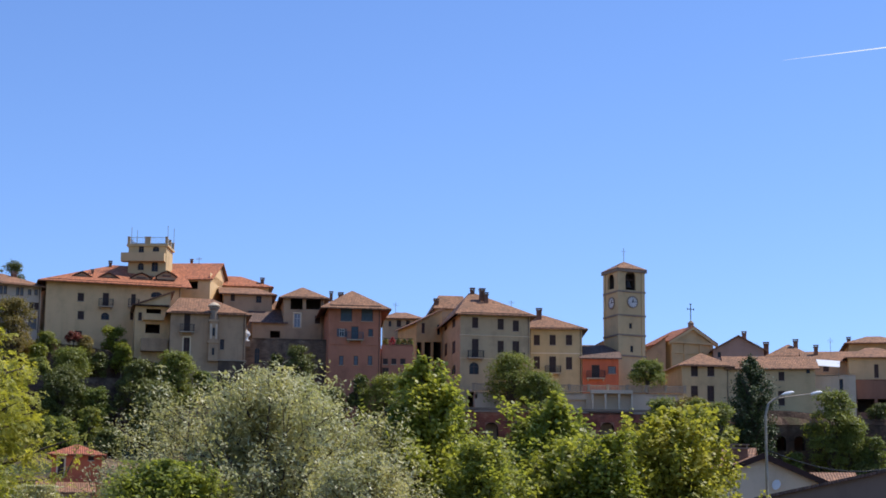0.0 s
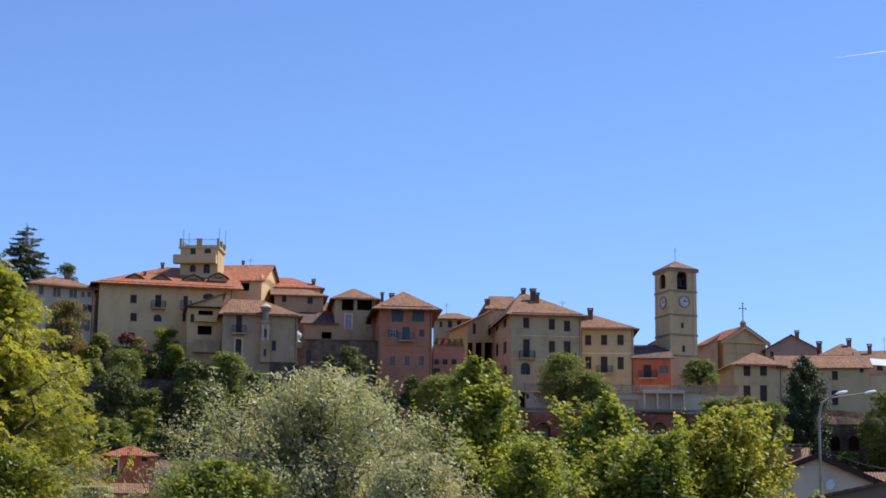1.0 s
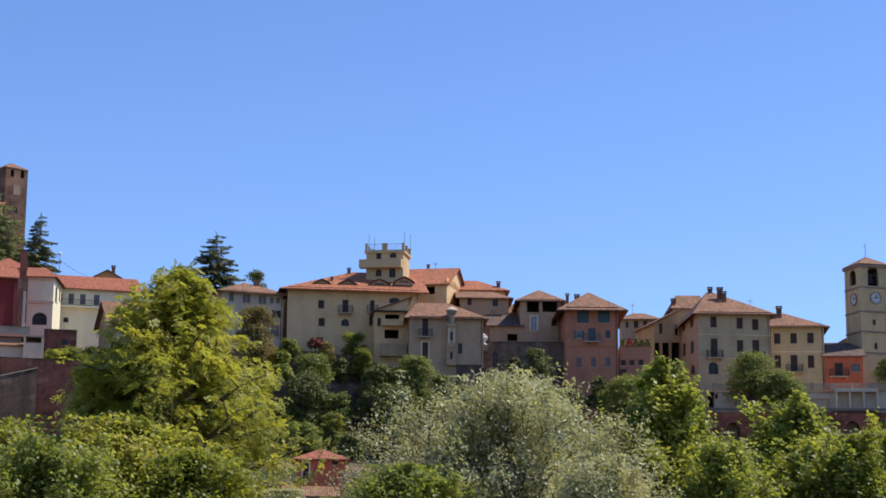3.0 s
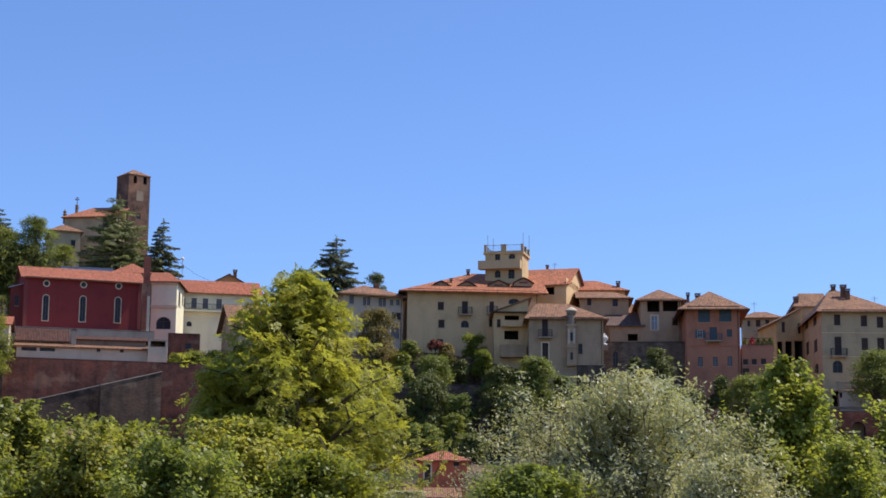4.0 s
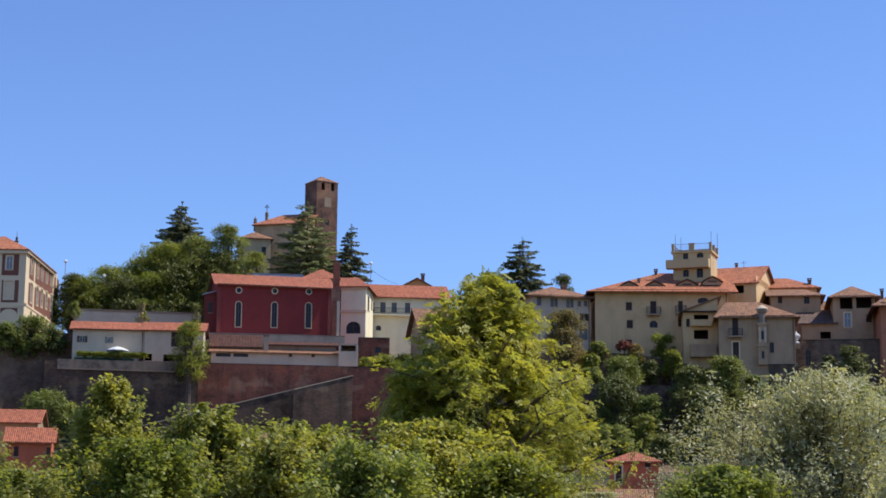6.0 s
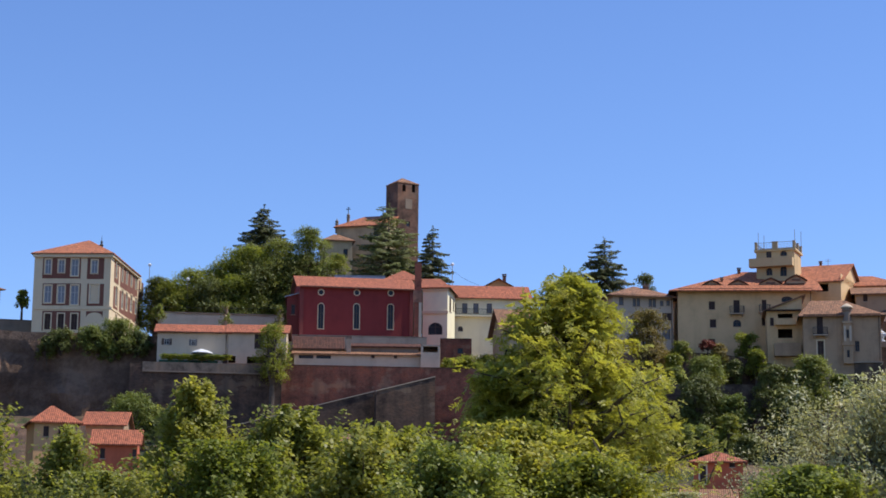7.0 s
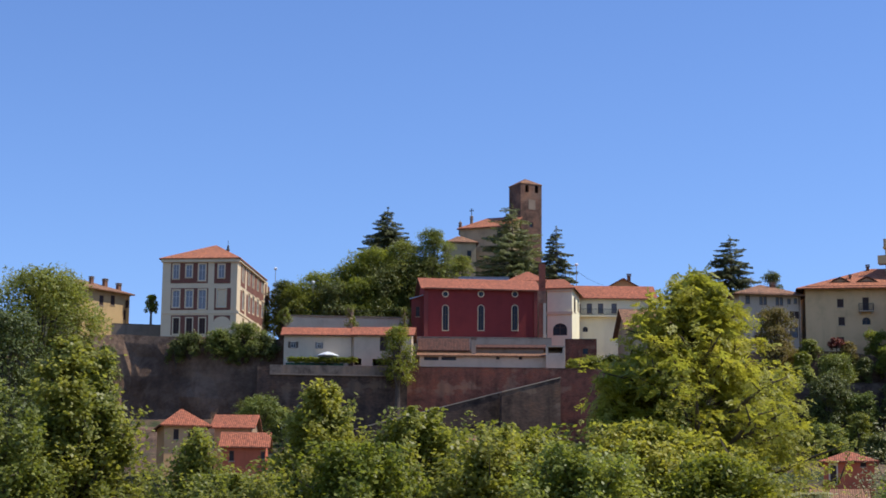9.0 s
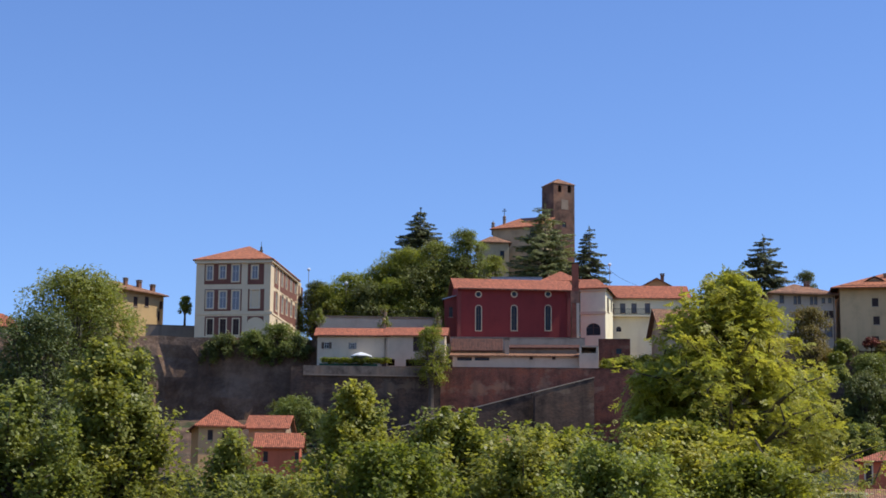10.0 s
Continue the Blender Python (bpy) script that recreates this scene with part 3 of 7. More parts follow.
def tree(name, label, at, z0, z1, radius, leaf, count, size, profile="round", low=0.15, slim=0.55, seed=1, limbs=40, twigs=11, rise=0.5, droop=0.0, twig=0.9, clump=0.16, ragged=0.2, category="tree", bark=None, stem=0.022, feather=0.0):
    """A tapered trunk, limbs that reach out to the crown's outline, twigs along the limbs and leaves in tufts along the twigs: open between the boughs, ragged outside."""
    rng = np.random.default_rng(seed)
    h = z1 - z0
    thing = empty(name, label, category, pose(at[0], at[1], z0), "roadside trees" if at[1] < 70 else "plants of the town")
    prof = PROFILES[profile]
    bm = bmesh.new()
    r0 = max(0.05, stem * h)
    bend = rng.normal(size=2) * 0.025 * h
    spine = lambda s: np.array([bend[0] * math.sin(2.4 * s), bend[1] * math.sin(1.9 * s), s * h])
    tube(bm, [spine(s) - np.array([0, 0, 0.3 * (s == 0)]) for s in np.linspace(0, 0.9, 8)], [r0 * (1.3 if k == 0 else 1 - 0.9 * k / 7.6) for k in range(8)], 9)
    per = max(6, count // (limbs * twigs))
    pts, outs = [], []
    for k in range(limbs):
        s = min(1.0, (k + rng.uniform(0.0, 1.0)) / limbs)
        reach = radius * prof(s) * (1 + ragged * rng.uniform(-1.2, 0.55))
        th = 2.39996 * k + rng.uniform(-0.5, 0.5)
        if k % 3 == 2:
            reach *= rng.uniform(0.35, 0.8)
        tip = np.array([reach * math.cos(th), reach * math.sin(th), h * (low + (1 - low) * s)])
        tip[:2] += spine(s)[:2]
        if rise > 0.65:
            tip[2] *= rng.uniform(0.88, 1.05)
            tip[:2] *= 1 + 0.16 * math.sin(3 * th + seed) + 0.1 * math.sin(7 * s + seed)
        tip[2] = min(tip[2], h * 0.985)
        b = spine(float(np.clip((tip[2] - rise * reach) / h, 0.12, 0.86)))
        ln = float(np.linalg.norm(tip - b)) + 1e-6
        mid = (b + tip) / 2 + np.array([0, 0, 0.12 * ln * (1 if rise > 0.2 else 0.5)]) + rng.normal(size=3) * 0.05 * ln
        curve = lambda f: (1 - f) ** 2 * b + 2 * f * (1 - f) * mid + f * f * tip
        q = r0 * float(np.clip(0.55 * ln / (0.5 * radius + 0.1), 0.12, 0.5))
        tube(bm, [curve(f) for f in (0, 0.35, 0.7, 1.0)], [q, q * 0.7, q * 0.42, 0.006], 6)
        for j in range(twigs):
            f = rng.uniform(0.28, 1.0) ** 0.8
            c0 = curve(f)
            way = (tip - b) / ln * 0.7 + rng.normal(size=3) * 0.55 + np.array([0, 0, 0.35 * rise - droop])
            way /= np.linalg.norm(way)
            tl = twig * rng.uniform(0.45, 1.1) * (0.3 + 0.7 * min(1.0, reach / (0.7 * radius)))
            loose = 1.0
            if rise > 0.65 and j % 4 == 1 and f > 0.6:
                way = way * 0.45 + np.array([0, 0, 0.9])
                way /= np.linalg.norm(way)
                tl, loose = tl * 1.75, 0.55
            g = rng.uniform(0.05, 1.0, per)
            p = c0 + np.outer(g * tl, way) + rng.normal(size=(per, 3)) * clump * loose * (0.45 + 0.55 * min(1.0, reach / (0.6 * radius))) * np.array([1, 1, 0.8 if rise > 0 else 0.3])
            p[:, 2] -= droop * g * tl * 0.6
            pts.append(p)
            swell = p - (c0 + way * tl * 0.35)
            swell /= np.linalg.norm(swell, axis=1)[:, None] + 1e-9
            outs.append(0.4 * way + np.array([0, 0, -droop]) + 0.9 * swell + rng.normal(size=3) * 0.9)
            if j % 3 == 0:
                tube(bm, [c0, c0 + way * tl * 0.9], [max(0.008, q * 0.25), 0.004], 4)
    p, o = np.concatenate(pts), np.concatenate(outs)
    k = radius / max(1e-3, 0.5 * (np.percentile(np.abs(p[:, 0]), 99.4) + np.percentile(np.abs(p[:, 1]), 99.4)))
    p[:, :2] *= k
    for v in bm.verts:
        if v.co.z > 0.2 * h:
            v.co.x, v.co.y = v.co.x * (1 + (k - 1) * min(1.0, v.co.xy.length / (3 * r0))), v.co.y * (1 + (k - 1) * min(1.0, v.co.xy.length / (3 * r0)))
    p[:, 2] = np.minimum(np.maximum(p[:, 2], 0.04), h * 1.04)
    me = pinnate_leaves(p, o, feather, 5, rng) if feather else leaf_cloud(p, o, size, slim, rng, 0.3 * droop)
    me.materials.append(leaf)
    part("trunk", bm, bark or BARK, thing)
    part("crown", me, None, thing)
    return thing


def shrub(name, label, at, z0, z1, radius, leaf, count, size=0.2, seed=1, low=0.1, puffs=16, category="bush", slim=0.62, loose=0.55):
    """A rounded bush or far broadleaf tree: forked stems that end in leafy billows, dense outside, dark between."""
    rng = np.random.default_rng(seed)
    h = z1 - z0
    thing = empty(name, label, category, pose(at[0], at[1], z0), "bushes on the slope" if category == "bush" else "trees on the hill")
    bm = bmesh.new()
    crown = h * (1 - low)
    pts, outs = [], []
    fork = Vector((0, 0, h * max(low, 0.08)))
    tube(bm, [(0, 0, -0.4), fork * 0.6, fork], [0.03 * h + 0.04, 0.022 * h + 0.03, 0.018 * h + 0.02], 7)
    puffs = int(puffs * 1.5)
    loose = min(loose, 1.3 / radius)
    for k in range(puffs):
        s = (k + 0.5) / puffs
        th = 2.39996 * k + rng.uniform(-0.7, 0.7)
        reach = radius * 0.78 * math.sqrt(max(0.0, 1 - s ** 2.4)) * rng.uniform(0.55, 1.2)
        pr = min(radius, 0.75 * crown) * rng.uniform(0.17, 0.44)
        c = np.array([reach * math.cos(th), reach * math.sin(th), h * low + crown * (0.1 + 0.9 * s)])
        c[2] = min(c[2], h - 0.8 * pr) if k < puffs - 1 else h - 0.8 * pr
        n = int(count / puffs * (pr / (0.315 * min(radius, 0.75 * crown))) ** 2)
        d = rng.normal(size=(n, 3))
        d[:, 2] = np.where(rng.uniform(size=n) < 0.7, np.abs(d[:, 2]), d[:, 2])
        d /= np.linalg.norm(d, axis=1)[:, None]
        q = 1.0 - loose + 0.45 * loose * np.abs(rng.normal(size=n)) + loose * 0.7
        lump = 1 + 0.22 * np.sin(d @ np.array([5.1, 3.7, 4.3]) + k) + 0.15 * np.sin(d @ np.array([-7.3, 8.1, 6.7]) + 2 * k)
        pts.append(c + d * (pr * q * lump)[:, None] * np.array([1, 1, 0.85]))
        outs.append(d * 1.8)
        tube(bm, [fork, (Vector(c) + fork) / 2 + Vector((0, 0, 0.1 * h)), c], [0.012 * h + 0.02, 0.008 * h + 0.015, 0.01], 5)
    p = np.concatenate(pts)
    p[:, 2] = np.maximum(p[:, 2], 0.03)
    me = leaf_cloud(p, np.concatenate(outs), size, slim, rng, 0.0, 3)
    me.materials.append(leaf)
    part("trunk", bm, BARK, thing)
    part("crown", me, None, thing)
    return thing


def conifer(name, label, at, z0, z1, radius, leaf, count, seed=1, low=0.06, sag=0.3, taper=0.85, size=0.34, blunt=0.0, levels=36):
    """A straight trunk with whorls of sagging boughs; flat sprays of needles lie along each bough and hang at its sides."""
    rng = np.random.default_rng(seed)
    h = z1 - z0
    thing = empty(name, label, "tree", pose(at[0], at[1], z0), "conifers on the hill")
    bm = bmesh.new()
    r0 = 0.018 * h
    tube(bm, [(0, 0, -0.4), (0, 0, h * 0.5), (0, 0, h * 0.98)], [r0, r0 * 0.6, 0.03], 8)
    boughs = []
    for k in range(levels):
        s = (k / levels) ** 0.92
        for j in range(7 if s < 0.8 else 5):
            ln = radius * (max(0.02, 1 - s) ** taper * (1 - blunt) + blunt * math.sqrt(max(0.0, 1 - s * s))) * rng.uniform(0.62, 1.1) + 0.02 * h
            boughs.append((s + rng.uniform(-1.2, 1.2) / levels, 2 * math.pi * (j + 0.5 * k) / 7 + rng.uniform(-0.35, 0.35), ln))
    total = sum(b[2] ** 1.5 for b in boughs)
    pts, outs = [], []
    for s, th, ln in boughs:
        way = np.array([math.cos(th), math.sin(th), 0.0])
        side = np.array([-way[1], way[0], 0.0])
        base = np.array([0, 0, h * (low + (1 - low) * 0.97 * max(0.0, s))])
        n = max(8, int(count * ln ** 1.5 / total))
        f = rng.uniform(0.12, 1.0, n) ** 0.75
        w = rng.uniform(-1, 1, n) * (1.12 - f) * 0.42 * ln
        drop = -sag * ln * f + 0.45 * sag * ln * f ** 3 + (0.25 * (1 - s) if sag < 0.2 else 0.0)
        p = base + np.outer(f * ln, way) + np.outer(w, side)
        p[:, 2] += drop - 0.3 * np.abs(w) + rng.normal(size=n) * 0.05 * ln * (1 - f) - rng.uniform(0, 0.16, n)
        pts.append(p)
        outs.append(1.2 * way + np.outer(np.sign(w) * 0.7, side) + np.array([0, 0, 0.4]))
        tube(bm, [base, base + way * ln * 0.5 + np.array([0, 0, -0.44 * sag * ln]), base + way * ln * 0.95 + np.array([0, 0, -0.56 * sag * ln])], [0.012 * ln + 0.02, 0.008 * ln + 0.015, 0.01], 5)
    top = np.array([0, 0, h]) + np.stack([rng.normal(size=60) * 0.07, rng.normal(size=60) * 0.07, -rng.uniform(0, 0.09 * h, 60)], 1)
    p = np.concatenate(pts + [top])
    p[:, 2] = np.maximum(p[:, 2], 0.1)
    me = leaf_cloud(p, np.concatenate(outs + [np.tile([0, 0, 1.0], (60, 1))]), size, 0.5, rng, 0.25, 3)
    me.materials.append(leaf)
    part("trunk", bm, BARK, thing)
    part("crown", me, None, thing)
    return thing


# ---- the land ----
# terrace level and edge of the ridge by bearing (degrees from +y towards +x), seen from the valley
BEARING = (-180, -60, -26, -21.6, -19.3, -16, -15, -10.5, -8.2, -6.5, -1, 1.2, 4.3, 7, 10, 14.5, 18, 20.3, 23.3, 26.1, 60, 180)
LEVEL = (0, 10, 36.5, 37.4, 36.6, 36, 31.6, 31.6, 32.8, 33.3, 33.6, 33.4, 30.4, 27.4, 27.2, 27.8, 28.2, 26.2, 26, 24.8, 8, 0)
EDGE = (260, 260, 268, 268, 262, 258, 257, 258, 261, 259, 250, 250, 249, 253, 252, 255, 256, 255, 256, 259, 260, 260)


def ground_z(bearing, r):
    """Height of the land: valley floor, wooded slope, steep bank below the terraces, ridge, and the mound of the old church."""
    level, edge = float(np.interp(bearing, BEARING, LEVEL)), float(np.interp(bearing, BEARING, EDGE))
    s = level / 30.0
    z = float(np.interp(r, (0, 118, 150, 200, edge - 4, edge, edge + 60, edge + 160, 900, 1800), (0, 0, 2.5 * s, 9 * s, level - 10 * s, level, level + 1.5 * s, level - 2 * s, 12 * s, 0)))
    dx = math.radians(bearing + 11.5) * r
    return z + 24.0 * math.exp(-(dx / 20) ** 2 - ((r - 325) / 26) ** 2)


def soil(name):
    m, nt, bsdf = material(name)
    co = coords(nt)
    earth = ramp(nt, noise_node(nt, co, 0.12, 7, 0.72), (0.36, (0.06, 0.032, 0.017)), (0.5, (0.14, 0.08, 0.046)), (0.62, (0.27, 0.165, 0.10)))
    grass = ramp(nt, noise_node(nt, co, 1.3, 5, 0.7), (0.3, (0.018, 0.03, 0.008)), (0.7, (0.055, 0.075, 0.018)))
    where = ramp(nt, noise_node(nt, co, 0.05, 6, 0.7), (0.46, (0, 0, 0)), (0.56, (1, 1, 1)))
    up = nt.nodes.new("ShaderNodeSeparateXYZ")
    nt.links.new(nt.nodes.new("ShaderNodeNewGeometry").outputs["True Normal"], up.inputs[0])
    flat = ramp(nt, up.outputs["Z"], (0.62, (0, 0, 0)), (0.85, (1, 1, 1)))
    nt.links.new(mixed(nt, earth, grass, mixed(nt, where, flat, 1.0, "MULTIPLY")), bsdf.inputs["Base Color"])
    bsdf.inputs["Roughness"].default_value = 1.0
    bump(nt, bsdf, noise_node(nt, co, 0.8, 8, 0.7), 0.8, 0.6)
    return m


SOIL = soil("earth_and_grass")


def build_ground():
    bearings = sorted({*range(-180, 181, 6), *(x / 4 for x in range(-124, 125))})
    inner = [0.0, 20, 45, 70, 95, 118, 135, 150, 175, 200]
    steps = [-38, -30, -22, -15, -10, -7, -5.5, -4, -3, -2, -1, -0.4, 0, 0.8, 2, 4, 7, 10, 14, 20, 26, 32, 38, 44, 50, 56, 62, 68, 74, 80, 90, 100, 120, 150, 200, 300]
    outer = [700.0, 900, 1300, 1800, 2800, 4600]
    verts = []
    rows = len(inner) + len(steps) + len(outer)
    for i in range(rows):
        for b in bearings:
            edge = float(np.interp(b, BEARING, EDGE))
            r = inner[i] if i < len(inner) else edge + steps[i - len(inner)] if i < len(inner) + len(steps) else outer[i - len(inner) - len(steps)]
            a = math.radians(b)
            x, y = r * math.sin(a), r * math.cos(a)
            z = ground_z(b, r)
            if 120 < r < 420 and abs(b) < 31:
                k = 1.0 if r < edge - 6 else 0.3 if r < edge - 0.3 else 0.15
                z += k * noise.fractal(Vector((x, y, 0)) * 0.11, 0.9, 2.0, 4)
                push = (1.4 if edge - 8 < r < edge - 0.5 else 0.0) * noise.fractal(Vector((x, y, z)) * 0.16, 0.9, 2.0, 4)
                x, y = x - push * math.sin(a), y - push * math.cos(a)
            verts.append((x, y, z))
    nb = len(bearings)
    faces = [(i * nb + j, i * nb + j + 1, (i + 1) * nb + j + 1, (i + 1) * nb + j) for i in range(rows - 1) for j in range(nb - 1)]
    me = bpy.data.meshes.new("ground")
    me.from_pydata(verts, [], [f[::-1] for f in faces])
    me.materials.append(SOIL)
    return tagged(new("ground", me), "brown earth bank and grassy slope below the town", "ground", kind="structure")


build_ground()


# ---- details of single houses ----
def block(parent, name, mat, lo, hi, label=""):
    return part(name, boxes((lo, hi)), mat, parent, label)


def disc(parent, name, mat, m, r, depth, label="", n=24):
    bm = bmesh.new()
    lathe(bm, ((r, 0), (r, depth)), n)
    return part(name, bm, mat, parent, label, m)


def clock(parent, m, r, hands_at):
    """A round dial with a raised rim, hour marks and two pointers; m looks out of the wall along its z."""
    face = disc(parent, "clock_face", CLOCK, m, r, 0.08, "pale round clock dial")
    bm = bmesh.new()
    n = 28
    for k in range(n):
        a0, a1 = 2 * math.pi * k / n, 2 * math.pi * (k + 1) / n
        v = [bm.verts.new((q * math.cos(a), q * math.sin(a), z)) for z in (0.0, 0.14) for a in (a0, a1) for q in (r * 0.93, r * 1.06)]
        for f in ((4, 5, 7, 6), (1, 3, 7, 5), (0, 4, 6, 2)):
            bm.faces.new([v[i] for i in f])
    part("rim", bm, STONE, face)
    for k in range(12):
        part("hour_mark", boxes(((r * 0.74, -0.04, 0.09), (r * 0.9, 0.04, 0.11))), IRON, face, "", pose(0, 0, 0, 0, 0, 30 * k))
    for a, ln, w in hands_at:
        part("pointer", boxes(((-0.1, -w, 0.1), (ln * r, w, 0.13))), IRON, face, "", pose(0, 0, 0, 0, 0, a))


def cross_finial(parent, m, h, w):
    part("cross", boxes(((-0.05, -0.05, 0), (0.05, 0.05, h)), ((-w / 2, -0.04, h * 0.68), (w / 2, 0.04, h * 0.68 + 0.09)), ((-0.16, -0.06, h), (0.16, 0.06, h + 0.12)), ((-w / 2 - 0.1, -0.05, h * 0.68 - 0.1), (-w / 2, 0.05, h * 0.68 + 0.19)), ((w / 2, -0.05, h * 0.68 - 0.1), (w / 2 + 0.1, 0.05, h * 0.68 + 0.19))), IRON, parent, "wrought iron cross", m)


def raking_boards(parent, w, eave, rise, over, thick, deep, mat, label):
    """Two sloping boards or mouldings along the edges of a front gable of width w."""
    slope = rise / (w / 2)
    for side in (-1, 1):
        bm = bmesh.new()
        v = [bm.verts.new((w / 2 + side * k, y, eave + rise - k * slope + z)) for k in (0.0, w / 2 + over) for y in (-over, -over + deep) for z in thick]
        for f in ((0, 1, 5, 4), (2, 6, 7, 3), (1, 3, 7, 5), (0, 4, 6, 2), (4, 5, 7, 6)):
            bm.faces.new([v[k] for k in f])
        part("verge", bm, mat, parent, label)


def chimney_tower(parent, x, y, z0, z1):
    """A stack that starts as a square pier with a slit window and ends in a round flue under a pale cap."""
    h = z1 - z0
    c = part("chimney_tower", boxes(((-0.62, -0.5, 0), (0.62, 0.5, h * 0.3)), ((-0.74, -0.62, h * 0.3), (0.74, 0.6, h * 0.34)), ((-0.56, -0.46, h * 0.34), (0.56, 0.5, h * 0.66)), ((-0.7, -0.6, h * 0.66), (0.7, 0.6, h * 0.7))), TAN, parent, "weathered square chimney tower", pose(x, y, z0))
    bm = bmesh.new()
    lathe(bm, ((0.56, h * 0.7), (0.52, h * 0.86), (0.66, h * 0.88), (0.66, h * 0.92)), 14)
    part("flue", bm, STONE, c)
    part("slit_window", boxes(((-0.16, -0.5, h * 0.42), (0.16, -0.45, h * 0.56)), ((-0.16, -0.53, h * 0.1), (0.16, -0.49, h * 0.22))), IRON, c)
    part("panel", boxes(((-0.5, -0.51, h * 0.37), (-0.22, -0.46, h * 0.62)), ((0.22, -0.51, h * 0.37), (0.5, -0.46, h * 0.62))), WHITE, c, "patches of pale limewash")
    bm = bmesh.new()
    lathe(bm, ((0.82, h * 0.92), (0.84, h * 0.94), (0.45, h * 0.98), (0.1, h)), 14)
    part("cap", bm, WHITE, c)


def railing(parent, name, mat, p, q, h, step=0.14, posts=True, label=""):
    """Upright bars between two rails from p to q (both in the parent's space, level)."""
    p, q = Vector(p), Vector(q)
    ln = (q - p).length
    a = math.degrees(math.atan2(q.y - p.y, q.x - p.x))
    pairs = [((0, -0.025, h - 0.05), (ln, 0.025, h)), ((0, -0.02, 0.06), (ln, 0.02, 0.1))]
    n = max(2, int(ln / step))
    pairs += [((ln * k / n - 0.012, -0.012, 0), (ln * k / n + 0.012, 0.012, h - 0.05)) for k in range(n + 1)]
    return part(name, boxes(*pairs), mat, parent, label, pose(*p, 0, 0, a))


def antenna(parent, x, y, z, h, arms=0):
    pairs = [((-0.03, -0.03, 0), (0.03, 0.03, h))]
    for k in range(arms):
        pairs.append(((-0.45, -0.015, h * (0.78 + 0.09 * k)), (0.45, 0.015, h * (0.78 + 0.09 * k) + 0.03)))
    part("antenna", boxes(*pairs), STEEL, parent, "thin metal roof antenna", pose(x, y, z))


def dormer(parent, x, y, z, w, h):
    """A low gabled dormer: two tiled slopes over a plastered front with a narrow dark slit."""
    bm = bmesh.new()
    rows = []
    for dy, k in ((-0.25, 1.0), (3.2, 0.8)):
        rows.append([bm.verts.new((w * u * k, dy, h * v * k + dz)) for dz in (0.0, 0.13) for u, v in ((-0.56, 0.02), (-0.3, 0.5), (0.0, 0.86), (0.3, 0.5), (0.56, 0.02))])
    f, r = rows
    for q in range(4):
        bm.faces.new((f[5 + q], f[6 + q], r[6 + q], r[5 + q]))
        bm.faces.new((f[q], f[q + 1], f[6 + q], f[5 + q]))
        bm.faces.new((f[q + 1], f[q], r[q], r[q + 1]))
    d = part("dormer", bm, TILE_OLD, parent, "low gabled dormer of clay tiles", pose(x, y, z - 0.1))
    bm = bmesh.new()
    bm.faces.new([bm.verts.new((w * u, 0.1, h * v)) for u, v in ((0.5, -0.3), (0.5, 0.04), (0.28, 0.46), (0.0, 0.8), (-0.28, 0.46), (-0.5, 0.04), (-0.5, -0.3))][::-1])
    part("front", bm, TAN, d)
    # solid dark block: its colour gives the shade of an open slit
    part("opening", boxes(((-0.22 * w, 0.0, 0.08), (0.22 * w, 0.09, 0.3 * h))), SOFFIT, d)


def coloured_panel(parent, side, box, openings):
    """A painted field 3 cm proud of a villa wall, cut through at its windows. side: matrix of the wall; box: u0, u1, z0, z1."""
    u0, u1, z0, z1 = box
    inside = [(k, u - u0, z, w, h) for k, u, z, w, h in openings if u0 < u < u1 and z0 < z + h / 2 < z1]
    bm = bmesh.new()
    uv = bm.loops.layers.uv.new("UVMap")
    wall_panel(bm, uv, side @ pose(u0, -0.03, 0), u1 - u0, z0, z1, [(k, u, z, w + 0.02, h + 0.01) for k, u, z, w, h in inside])
    part("panel", bm, PANEL_RED, parent, "red-brown painted panel")


def villa_trim(parent, w, d, h, band):
    part("cornice", boxes(((w, -0.3, h - 0.5), (w + 0.35, d + 0.3, h - 0.05))), TRIM, parent)
    part("string_course", boxes(((w, 0, band), (w + 0.1, d, band + 0.3))), TRIM, parent)


def oculus(parent, u, z, r=0.5):
    bm = bmesh.new()
    n = 20
    for k in range(n):
        a0, a1 = 2 * math.pi * k / n, 2 * math.pi * (k + 1) / n
        v = [bm.verts.new((q * math.cos(a), y, q * math.sin(a))) for y in (-0.07, 0.0) for a in (a0, a1) for q in (r * 0.72, r)]
        for f in ((0, 1, 3, 2), (1, 5, 7, 3), (0, 2, 6, 4)):
            bm.faces.new([v[i] for i in f])
    ring = part("round_window", bm, TRIM, parent, "small round window with pale rim", pose(u, 0, z))
    disc(ring, "pane", GLASS, pose(0, -0.005, 0, 90, 0, 0), r * 0.72, 0.02)


